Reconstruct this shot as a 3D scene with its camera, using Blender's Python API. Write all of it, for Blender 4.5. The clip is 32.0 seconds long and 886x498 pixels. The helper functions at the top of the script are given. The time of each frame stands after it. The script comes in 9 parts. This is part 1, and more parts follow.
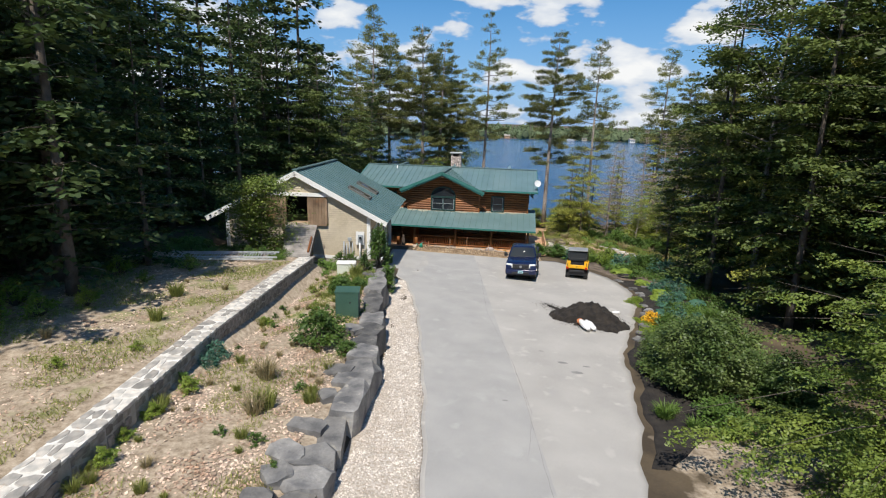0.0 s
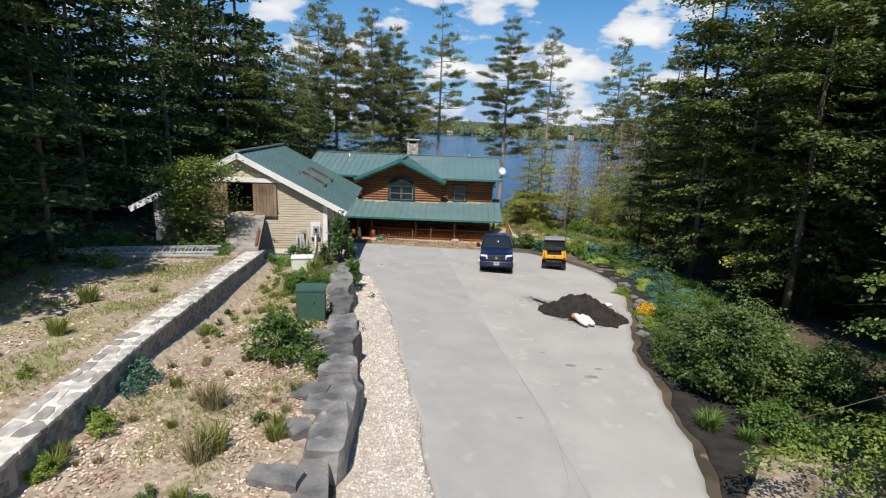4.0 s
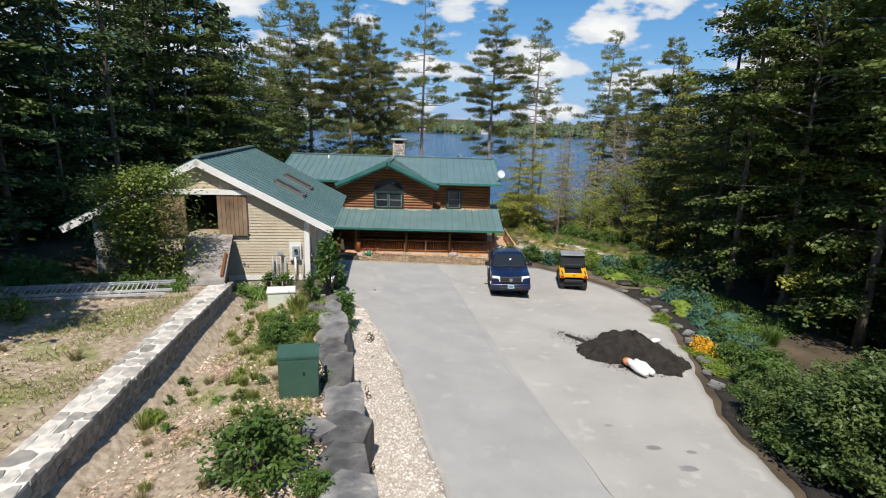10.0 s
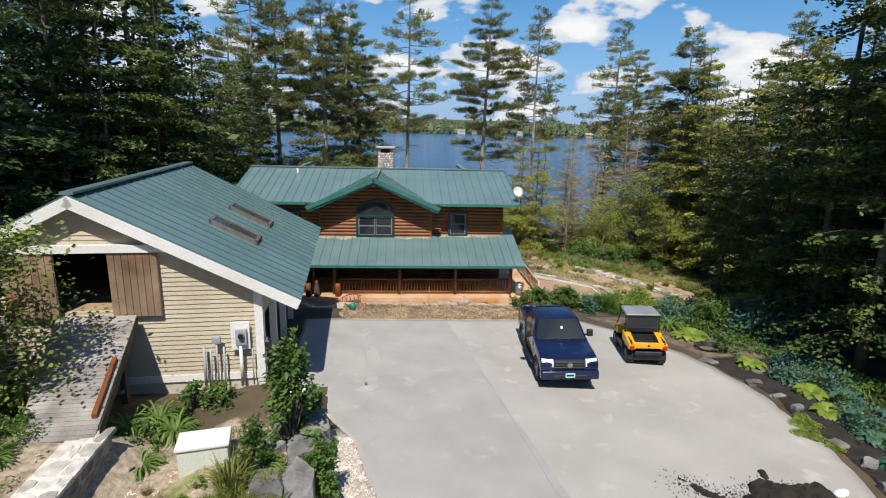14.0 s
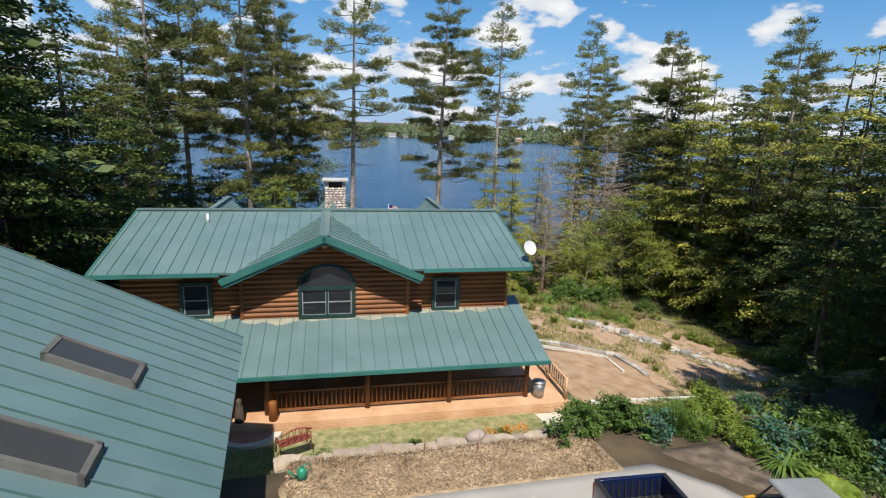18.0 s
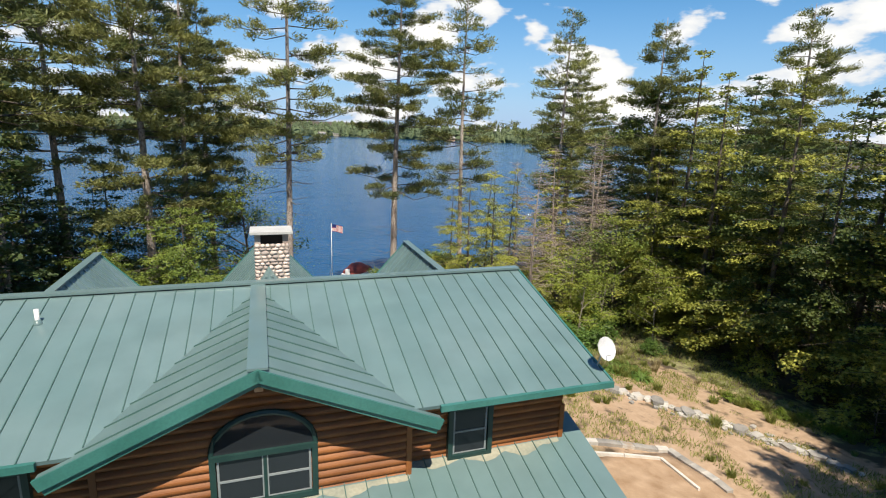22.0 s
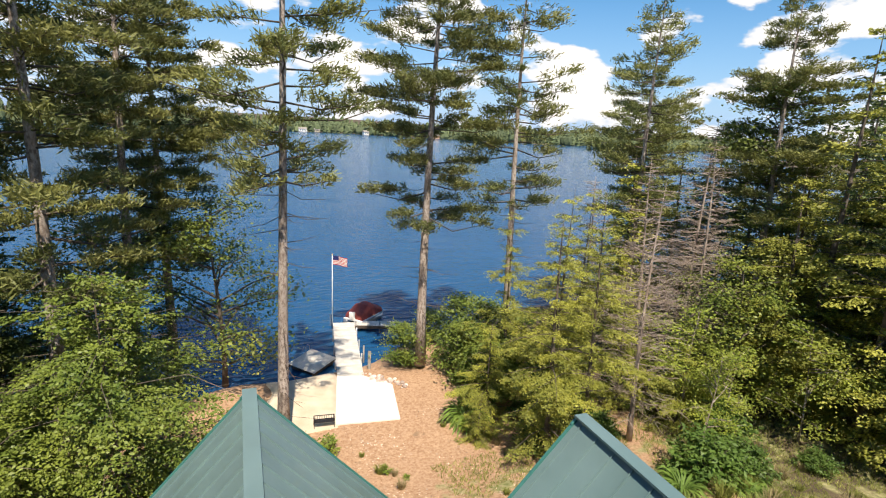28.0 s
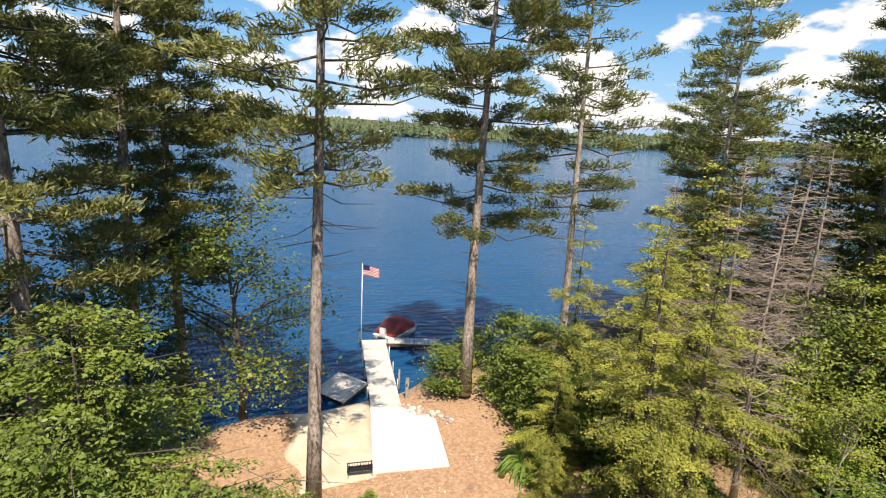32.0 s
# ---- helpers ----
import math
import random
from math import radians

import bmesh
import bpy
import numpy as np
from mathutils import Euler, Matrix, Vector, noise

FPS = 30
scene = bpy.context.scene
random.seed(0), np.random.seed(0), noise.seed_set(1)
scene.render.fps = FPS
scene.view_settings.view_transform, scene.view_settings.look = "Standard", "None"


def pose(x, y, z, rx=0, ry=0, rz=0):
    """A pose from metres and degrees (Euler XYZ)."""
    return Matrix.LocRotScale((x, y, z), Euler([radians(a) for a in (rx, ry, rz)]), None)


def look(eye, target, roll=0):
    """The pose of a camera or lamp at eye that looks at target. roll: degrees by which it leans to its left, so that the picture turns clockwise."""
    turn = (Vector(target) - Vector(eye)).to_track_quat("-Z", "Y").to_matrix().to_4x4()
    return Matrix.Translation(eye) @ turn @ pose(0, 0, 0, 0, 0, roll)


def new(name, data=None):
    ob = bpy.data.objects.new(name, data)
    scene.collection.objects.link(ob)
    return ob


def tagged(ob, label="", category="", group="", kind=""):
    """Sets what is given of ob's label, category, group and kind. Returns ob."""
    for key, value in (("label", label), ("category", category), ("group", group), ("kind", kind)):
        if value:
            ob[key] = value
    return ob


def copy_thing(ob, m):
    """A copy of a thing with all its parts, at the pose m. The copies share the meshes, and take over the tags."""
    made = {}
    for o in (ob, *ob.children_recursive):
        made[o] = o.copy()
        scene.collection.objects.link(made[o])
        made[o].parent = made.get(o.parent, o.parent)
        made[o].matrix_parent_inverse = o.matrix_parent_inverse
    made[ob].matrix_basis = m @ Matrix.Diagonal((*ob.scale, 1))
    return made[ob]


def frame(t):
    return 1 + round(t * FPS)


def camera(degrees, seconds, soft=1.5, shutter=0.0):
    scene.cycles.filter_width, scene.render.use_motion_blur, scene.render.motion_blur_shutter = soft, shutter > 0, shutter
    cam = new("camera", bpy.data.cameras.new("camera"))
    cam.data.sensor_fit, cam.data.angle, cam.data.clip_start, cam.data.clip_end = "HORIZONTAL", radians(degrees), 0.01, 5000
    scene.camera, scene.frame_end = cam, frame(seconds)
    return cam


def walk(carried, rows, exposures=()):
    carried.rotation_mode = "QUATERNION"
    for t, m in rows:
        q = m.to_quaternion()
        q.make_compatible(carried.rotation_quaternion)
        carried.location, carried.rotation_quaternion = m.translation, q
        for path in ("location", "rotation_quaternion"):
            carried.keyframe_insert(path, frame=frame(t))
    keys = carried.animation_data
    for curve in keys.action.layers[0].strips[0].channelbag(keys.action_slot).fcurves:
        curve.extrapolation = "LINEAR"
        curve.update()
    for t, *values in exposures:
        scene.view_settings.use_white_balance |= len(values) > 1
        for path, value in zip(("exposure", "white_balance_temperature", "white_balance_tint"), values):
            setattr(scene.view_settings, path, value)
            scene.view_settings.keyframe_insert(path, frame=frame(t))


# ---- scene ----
cam = camera(79.6, 32.0, soft=1.15)
PATH = [
    (0, (1.663, -2.9, 11.185), (1.572, -0.953, 10.736), 1.8),
    (0.5, (1.461, -2.575, 10.694), (1.372, -0.631, 10.232), 2.0),
    (1, (1.224, -2.123, 10.4), (1.141, -0.178, 9.942), 2.2),
    (1.5, (1.012, -1.637, 10.222), (0.932, 0.309, 9.767), 2.0),
    (2, (0.826, -1.21, 10.051), (0.823, 0.738, 9.599), 2.0),
    (2.5, (0.641, -0.792, 9.884), (0.641, 1.157, 9.434), 2.0),
    (3, (0.461, -0.389, 9.837), (0.462, 1.559, 9.385), 2.1),
    (3.5, (0.278, 0.044, 9.883), (0.349, 1.991, 9.431), 2.1),
    (4, (0.154, 0.485, 9.971), (0.273, 2.43, 9.519), 2.0),
    (4.5, (0.024, 0.932, 10.008), (0.143, 2.877, 9.56), 2.0),
    (6.5, (-0.397, 2.636, 9.732), (-0.248, 4.58, 9.286), 1.9),
    (7, (-0.527, 3.049, 9.518), (-0.372, 4.992, 9.068), 2.0),
    (7.5, (-0.612, 3.446, 9.502), (-0.456, 5.388, 9.05), 2.0),
    (8, (-0.695, 3.827, 9.497), (-0.512, 5.766, 9.044), 1.9),
    (8.5, (-0.82, 4.214, 9.574), (-0.608, 6.15, 9.12), 1.8),
    (9, (-0.916, 4.602, 9.755), (-0.704, 6.537, 9.299), 1.7),
    (9.5, (-1.031, 5.03, 9.869), (-0.817, 6.966, 9.411), 1.7),
    (10, (-1.14, 5.596, 9.993), (-0.921, 7.53, 9.535), 1.8),
    (10.5, (-1.229, 6.413, 10.037), (-0.975, 8.344, 9.583), 1.7),
    (11, (-1.288, 7.409, 10.047), (-0.99, 9.334, 9.595), 1.7),
    (11.5, (-1.335, 8.487, 10.067), (-1.037, 10.412, 9.614), 1.7),
    (12, (-1.406, 9.673, 10.131), (-1.107, 11.598, 9.677), 1.7),
    (12.5, (-1.465, 10.905, 10.151), (-1.164, 12.83, 9.7), 1.6),
    (13, (-1.542, 12.222, 10.203), (-1.241, 14.147, 9.748), 1.4),
    (13.5, (-1.583, 13.59, 10.27), (-1.286, 15.514, 9.812), 1.4),
    (14, (-1.715, 14.993, 10.265), (-1.411, 16.916, 9.807), 1.4),
    (14.5, (-1.977, 16.334, 10.181), (-1.5, 18.223, 9.727), 1.5),
    (16.5, (-1.912, 21.65, 9.711), (-1.377, 23.524, 9.259), 1.5),
    (17, (-1.97, 22.987, 9.758), (-1.432, 24.858, 9.3), 1.7),
    (17.5, (-2.078, 24.395, 10.408), (-1.533, 26.264, 9.951), 2.0),
    (18, (-2.289, 25.83, 11.301), (-1.735, 27.701, 10.86), 1.9),
    (18.5, (-2.383, 27.271, 11.911), (-1.82, 29.14, 11.477), 2.0),
    (19, (-2.275, 28.532, 12.185), (-1.72, 30.401, 11.741), 2.0),
    (19.5, (-2.406, 29.933, 12.303), (-1.773, 31.778, 11.861), 2.1),
    (20, (-2.323, 31.225, 12.338), (-1.53, 33.009, 11.903), 2.0),
    (20.5, (-2.204, 32.525, 12.158), (-1.395, 34.303, 11.732), 2.0),
    (21, (-1.956, 33.76, 12.019), (-1.156, 35.542, 11.588), 2.0),
    (21.5, (-1.749, 34.986, 11.916), (-0.956, 36.77, 11.483), 1.9),
    (22, (-1.611, 36.29, 11.929), (-0.824, 38.075, 11.49), 1.9),
    (22.5, (-1.505, 37.581, 12.044), (-0.72, 39.366, 11.601), 2.0),
    (23, (-1.443, 38.826, 12.176), (-0.632, 40.6, 11.734), 2.0),
    (23.5, (-1.337, 39.999, 12.276), (-0.529, 41.775, 11.838), 1.9),
    (24, (-1.226, 41.237, 12.239), (-0.417, 43.013, 11.8), 1.7),
    (24.5, (-1.067, 42.547, 12.1), (-0.253, 44.321, 11.663), 2.2),
    (25, (-0.926, 43.899, 11.892), (-0.105, 45.669, 11.452), 2.3),
    (25.5, (-0.774, 45.179, 11.855), (0.048, 46.948, 11.415), 2.5),
    (27.5, (-0.471, 49.833, 12.165), (0.379, 51.587, 11.719), 2.8),
    (28, (-0.304, 50.902, 12.205), (0.55, 52.655, 11.759), 2.8),
    (28.5, (-0.151, 51.974, 12.12), (0.702, 53.728, 11.675), 2.8),
    (29, (-0.063, 52.887, 12.038), (0.792, 54.639, 11.592), 2.6),
    (29.5, (-0.017, 53.7, 11.982), (0.83, 55.457, 11.54), 2.7),
    (30, (-0.046, 54.467, 11.927), (0.799, 56.225, 11.483), 2.7),
    (30.5, (-0.04, 55.05, 11.833), (0.792, 56.814, 11.389), 2.8),
    (31, (-0.015, 55.524, 11.742), (0.81, 57.29, 11.295), 2.7),
    (31.5, (-0.061, 55.993, 11.669), (0.753, 57.765, 11.224), 2.9),
    (32, (-0.169, 56.399, 11.601), (0.64, 58.173, 11.155), 3.1),
]
walk(cam, [(t, look(eye, target, roll)) for t, eye, target, roll in PATH], [(0, 0.08, 6550, 9), (13, 0.1, 6600, 9), (17, 0.12, 6650, 9), (20, 0.34, 7000, 9), (25, 0.40, 7300, 10), (27.5, 0.55, 7500, 11), (32, 0.55, 7500, 11)])

# ---- sky and sun ----
SUN_WAY = Vector((0.13, 0.62, -1.0)).normalized()
SUN_EL = math.asin(-SUN_WAY.z)
world = bpy.data.worlds.new("world")
scene.world = world
world.use_nodes = True
wn, wl = world.node_tree.nodes, world.node_tree.links
bg = wn["Background"]
sky = wn.new("ShaderNodeTexSky")
sky.sky_type, sky.sun_disc = "NISHITA", False
sky.sun_elevation, sky.sun_rotation = SUN_EL, math.atan2(-SUN_WAY.x, -SUN_WAY.y)
sky.air_density, sky.dust_density, sky.ozone_density = 1.0, 0.1, 4.0
# the blue pales towards the horizon
tc = wn.new("ShaderNodeTexCoord")
hs = wn.new("ShaderNodeHueSaturation")
hs.inputs["Saturation"].default_value = 1.4
wl.new(sky.outputs["Color"], hs.inputs["Color"])
sep = wn.new("ShaderNodeSeparateXYZ")
hz = wn.new("ShaderNodeMapRange")
hz.inputs["From Min"].default_value, hz.inputs["From Max"].default_value = 0.0, 0.30
hz.inputs["To Min"].default_value, hz.inputs["To Max"].default_value = 0.85, 0.0
mixh = wn.new("ShaderNodeMixRGB")
mixh.inputs["Color2"].default_value = (2.0, 3.8, 7.2, 1)
wl.new(tc.outputs["Generated"], sep.inputs["Vector"])
wl.new(sep.outputs["Z"], hz.inputs["Value"])
wl.new(hz.outputs["Result"], mixh.inputs["Fac"])
wl.new(hs.outputs["Color"], mixh.inputs["Color1"])
# fair-weather cumulus over the whole sky, closing up towards the horizon
mp = wn.new("ShaderNodeMapping")
mp.inputs["Scale"].default_value = (1.0, 1.0, 2.3)
mp.inputs["Location"].default_value = (0.31, 0.42, 0.1)
cn = wn.new("ShaderNodeTexNoise")
cn.inputs["Scale"].default_value, cn.inputs["Detail"].default_value, cn.inputs["Roughness"].default_value = 8.0, 9.0, 0.5
cover = wn.new("ShaderNodeMapRange")
cover.inputs["From Min"].default_value, cover.inputs["From Max"].default_value = 0.03, 0.36
cover.inputs["To Min"].default_value, cover.inputs["To Max"].default_value = 0.045, -0.03
add = wn.new("ShaderNodeMath")
add.operation = "ADD"
ramp = wn.new("ShaderNodeMapRange")
ramp.interpolation_type = "SMOOTHSTEP"
ramp.inputs["From Min"].default_value, ramp.inputs["From Max"].default_value = 0.525, 0.585
shade = wn.new("ShaderNodeMapRange")
shade.inputs["From Min"].default_value, shade.inputs["From Max"].default_value = 0.56, 0.70
cloud = wn.new("ShaderNodeMixRGB")
cloud.inputs["Color1"].default_value, cloud.inputs["Color2"].default_value = (5.6, 6.2, 7.2, 1), (8.4, 8.5, 8.6, 1)
mixc = wn.new("ShaderNodeMixRGB")
wl.new(tc.outputs["Generated"], mp.inputs["Vector"])
wl.new(mp.outputs["Vector"], cn.inputs["Vector"])
wl.new(sep.outputs["Z"], cover.inputs["Value"])
wl.new(cn.outputs["Fac"], add.inputs[0])
wl.new(cover.outputs["Result"], add.inputs[1])
wl.new(add.outputs[0], ramp.inputs["Value"])
wl.new(add.outputs[0], shade.inputs["Value"])
wl.new(shade.outputs["Result"], cloud.inputs["Fac"])
wl.new(ramp.outputs["Result"], mixc.inputs["Fac"])
wl.new(mixh.outputs["Color"], mixc.inputs["Color1"])
wl.new(cloud.outputs["Color"], mixc.inputs["Color2"])
wl.new(mixc.outputs["Color"], bg.inputs["Color"])
bg.inputs["Strength"].default_value = 0.105
sun = new("sun", bpy.data.lights.new("sun", "SUN"))
sun.data.energy, sun.data.angle, sun.data.color = 5.0, radians(0.5), (1.0, 0.95, 0.87)
sun.matrix_world = look((0, 0, 60), Vector((0, 0, 60)) + SUN_WAY)

# ---- materials ----
def mat(name, c1, c2, scale=3.0, fine=40.0, rough=0.8, metal=0.0, bump=0.15, bump_scale=None, spread=0.0, island=0.0, through_light=0.0, coords="Object", stain=None, coat=0.0):
    """Two-scale noise between c1 and c2, fine grain, relief; spread varies by object, island by loose piece."""
    m = bpy.data.materials.new(name)
    m.use_nodes = True
    n, l = m.node_tree.nodes, m.node_tree.links
    b = n["Principled BSDF"]
    tex = n.new("ShaderNodeTexCoord")
    big, small = n.new("ShaderNodeTexNoise"), n.new("ShaderNodeTexNoise")
    big.inputs["Scale"].default_value, big.inputs["Detail"].default_value = scale, 6.0
    small.inputs["Scale"].default_value, small.inputs["Detail"].default_value = fine, 4.0
    for t in (big, small):
        l.new(tex.outputs[coords], t.inputs["Vector"])
    r = n.new("ShaderNodeValToRGB")
    r.color_ramp.elements[0].position, r.color_ramp.elements[1].position = 0.32, 0.68
    r.color_ramp.elements[0].color, r.color_ramp.elements[1].color = (*c1, 1), (*c2, 1)
    l.new(big.outputs["Fac"], r.inputs["Fac"])
    col = r.outputs["Color"]
    if stain:
        s = n.new("ShaderNodeTexNoise")
        s.inputs["Scale"].default_value, s.inputs["Detail"].default_value = stain[1], 8.0
        l.new(tex.outputs[coords], s.inputs["Vector"])
        sr = n.new("ShaderNodeValToRGB")
        sr.color_ramp.elements[0].position, sr.color_ramp.elements[1].position = stain[2], stain[2] + 0.12
        l.new(s.outputs["Fac"], sr.inputs["Fac"])
        mx = n.new("ShaderNodeMixRGB")
        mx.inputs["Color2"].default_value = (*stain[0], 1)
        l.new(sr.outputs["Color"], mx.inputs["Fac"])
        l.new(col, mx.inputs["Color1"])
        col = mx.outputs["Color"]
    hsv = n.new("ShaderNodeHueSaturation")
    val = n.new("ShaderNodeMath")
    val.operation, val.inputs[1].default_value, val.inputs[2].default_value = "MULTIPLY_ADD", 0.45, 0.775
    l.new(small.outputs["Fac"], val.inputs[0])
    vout = val.outputs[0]
    if spread:
        info = n.new("ShaderNodeObjectInfo")
        a = n.new("ShaderNodeMath")
        a.operation, a.inputs[1].default_value, a.inputs[2].default_value = "MULTIPLY_ADD", spread, 1 - spread / 2
        l.new(info.outputs["Random"], a.inputs[0])
        q = n.new("ShaderNodeMath")
        q.operation = "MULTIPLY"
        l.new(vout, q.inputs[0])
        l.new(a.outputs[0], q.inputs[1])
        vout = q.outputs[0]
    if island:
        g = n.new("ShaderNodeNewGeometry")
        a = n.new("ShaderNodeMath")
        a.operation, a.inputs[1].default_value, a.inputs[2].default_value = "MULTIPLY_ADD", island, 1 - island / 2
        l.new(g.outputs["Random Per Island"], a.inputs[0])
        q = n.new("ShaderNodeMath")
        q.operation = "MULTIPLY"
        l.new(vout, q.inputs[0])
        l.new(a.outputs[0], q.inputs[1])
        vout = q.outputs[0]
    l.new(col, hsv.inputs["Color"])
    l.new(vout, hsv.inputs["Value"])
    col = hsv.outputs["Color"]
    l.new(col, b.inputs["Base Color"])
    b.inputs["Roughness"].default_value, b.inputs["Metallic"].default_value = rough, metal
    if coat:
        b.inputs["Coat Weight"].default_value, b.inputs["Coat Roughness"].default_value = coat, 0.05
    if bump:
        bp = n.new("ShaderNodeBump")
        bp.inputs["Strength"].default_value, bp.inputs["Distance"].default_value = bump, 0.02
        src = small
        if bump_scale:
            src = n.new("ShaderNodeTexNoise")
            src.inputs["Scale"].default_value, src.inputs["Detail"].default_value = bump_scale, 5.0
            l.new(tex.outputs[coords], src.inputs["Vector"])
        l.new(src.outputs["Fac"], bp.inputs["Height"])
        l.new(bp.outputs["Normal"], b.inputs["Normal"])
    if through_light:
        tr = n.new("ShaderNodeBsdfTranslucent")
        mix = n.new("ShaderNodeMixShader")
        mix.inputs["Fac"].default_value = through_light
        l.new(col, tr.inputs["Color"])
        l.new(b.outputs[0], mix.inputs[1])
        l.new(tr.outputs[0], mix.inputs[2])
        l.new(mix.outputs[0], n["Material Output"].inputs["Surface"])
    return m


def ground_material():
    """Forest soil, dry leaf litter, thin grass and red needle duff, spread by the ground's own masks."""
    m = mat("ground_cover", (0.050, 0.036, 0.022), (0.12, 0.088, 0.052), 0.6, 14, 0.95, bump=0.5)
    n, l = m.node_tree.nodes, m.node_tree.links
    b = n["Principled BSDF"]
    col = b.inputs["Base Color"].links[0].from_socket
    tex = n.new("ShaderNodeTexCoord")
    for key, c1, c2, sc in (("litter", (0.21, 0.155, 0.10), (0.50, 0.41, 0.31), 5.0), ("duff", (0.27, 0.145, 0.08), (0.50, 0.335, 0.215), 6.0), ("thin_grass", (0.13, 0.15, 0.045), (0.38, 0.34, 0.18), 3.0), ("tan_soil", (0.36, 0.24, 0.15), (0.48, 0.34, 0.23), 2.0)):
        at_ = n.new("ShaderNodeAttribute")
        at_.attribute_name = key
        nz, ng = n.new("ShaderNodeTexNoise"), n.new("ShaderNodeTexNoise")
        nz.inputs["Scale"].default_value, nz.inputs["Detail"].default_value = 1.1, 7.0
        ng.inputs["Scale"].default_value, ng.inputs["Detail"].default_value, ng.inputs["Roughness"].default_value = sc, 9.0, 0.75
        l.new(tex.outputs["Object"], nz.inputs["Vector"])
        l.new(tex.outputs["Object"], ng.inputs["Vector"])
        ad = n.new("ShaderNodeMath")
        ad.operation = "ADD"
        l.new(at_.outputs["Fac"], ad.inputs[0])
        l.new(nz.outputs["Fac"], ad.inputs[1])
        r = n.new("ShaderNodeValToRGB")
        r.color_ramp.elements[0].position, r.color_ramp.elements[1].position = 0.0, 1.0
        mr = n.new("ShaderNodeMapRange")
        mr.inputs["From Min"].default_value, mr.inputs["From Max"].default_value = 0.93, 1.07
        l.new(ad.outputs[0], mr.inputs["Value"])
        r.color_ramp.elements[0].position, r.color_ramp.elements[1].position = 0.36, 0.64
        r.color_ramp.elements[0].color, r.color_ramp.elements[1].color = (*c1, 1), (*c2, 1)
        l.new(ng.outputs["Fac"], r.inputs["Fac"])
        mx = n.new("ShaderNodeMixRGB")
        l.new(mr.outputs["Result"], mx.inputs["Fac"])
        l.new(col, mx.inputs["Color1"])
        l.new(r.outputs["Color"], mx.inputs["Color2"])
        col = mx.outputs["Color"]
    l.new(col, b.inputs["Base Color"])
    return m


M_SOIL = ground_material()
M_ASPHALT = mat("asphalt", (0.355, 0.336, 0.312), (0.430, 0.406, 0.376), 0.5, 55, 0.92, bump=0.25, stain=((0.47, 0.445, 0.41), 1.6, 0.60))
M_GRAVEL = mat("gravel", (0.36, 0.30, 0.24), (0.60, 0.53, 0.46), 12, 60, 0.95, bump=0.8)
M_PEBBLE = mat("pebbles", (0.42, 0.36, 0.30), (0.66, 0.60, 0.54), 3, 60, 0.9, island=0.7)
M_GRANITE = mat("granite", (0.085, 0.084, 0.086), (0.30, 0.285, 0.265), 1.3, 14, 0.9, bump=1.0, spread=0.7, stain=((0.36, 0.33, 0.28), 2.2, 0.60))
M_CAPSTONE = mat("pale_fieldstone", (0.30, 0.29, 0.27), (0.56, 0.51, 0.45), 1.6, 30, 0.92, bump=0.4, spread=0.85, stain=((0.30, 0.20, 0.12), 0.7, 0.62))
M_FACESTONE = mat("wall_stone", (0.16, 0.14, 0.12), (0.36, 0.32, 0.28), 1.8, 30, 0.95, bump=0.5, spread=0.6)
M_MORTAR = mat("mortar", (0.30, 0.28, 0.25), (0.45, 0.42, 0.38), 3, 40, 0.95, bump=0.3)
M_ROOF = mat("green_metal", (0.116, 0.190, 0.192), (0.146, 0.220, 0.224), 0.35, 0.9, 0.34, bump=0.0, coat=0.25, stain=((0.142, 0.226, 0.222), 0.25, 0.60))
# roof metal darkened: the thin shadow line of each seam is in its colour
M_SEAM = mat("shaded_seam_metal", (0.052, 0.118, 0.106), (0.070, 0.138, 0.126), 0.8, 10, 0.5, bump=0.02)
M_TRIM_GREEN = mat("green_trim", (0.03, 0.14, 0.12), (0.05, 0.19, 0.17), 1.0, 20, 0.45, bump=0.05)
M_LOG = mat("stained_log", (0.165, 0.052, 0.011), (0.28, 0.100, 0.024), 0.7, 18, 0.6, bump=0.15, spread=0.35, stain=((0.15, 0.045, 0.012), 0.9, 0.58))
# darker brown logs for lower, side and gable walls, posts and rails
M_LOG_DARK = mat("dark_brown_log", (0.10, 0.045, 0.02), (0.19, 0.085, 0.035), 0.8, 16, 0.6, bump=0.15, spread=0.3)
M_DECK = mat("cedar_deck", (0.50, 0.28, 0.15), (0.66, 0.42, 0.26), 1.0, 24, 0.7, bump=0.1, spread=0.2)
M_SIDING = mat("cream_siding", (0.48, 0.405, 0.295), (0.56, 0.48, 0.36), 0.6, 24, 0.75, bump=0.1, spread=0.08)
M_WHITE = mat("white_paint", (0.72, 0.70, 0.67), (0.82, 0.81, 0.79), 0.8, 20, 0.6, bump=0.05)
M_BARNWOOD = mat("barn_wood", (0.16, 0.10, 0.06), (0.36, 0.25, 0.16), 1.2, 26, 0.85, bump=0.3, spread=0.4, stain=((0.30, 0.13, 0.05), 0.8, 0.57))
M_GREYWOOD = mat("grey_wood", (0.20, 0.18, 0.16), (0.38, 0.35, 0.32), 1.5, 24, 0.9, bump=0.3, spread=0.3)
# near-black colour standing in for the shade inside garage and flue
M_DARK = mat("interior_shade", (0.015, 0.013, 0.011), (0.03, 0.025, 0.02), 1, 10, 0.9, bump=0)
M_CONCRETE = mat("pale_concrete", (0.52, 0.47, 0.39), (0.66, 0.61, 0.52), 0.7, 30, 0.9, bump=0.15)
M_SAND = mat("sand", (0.50, 0.41, 0.30), (0.66, 0.56, 0.44), 0.9, 60, 0.95, bump=0.3)
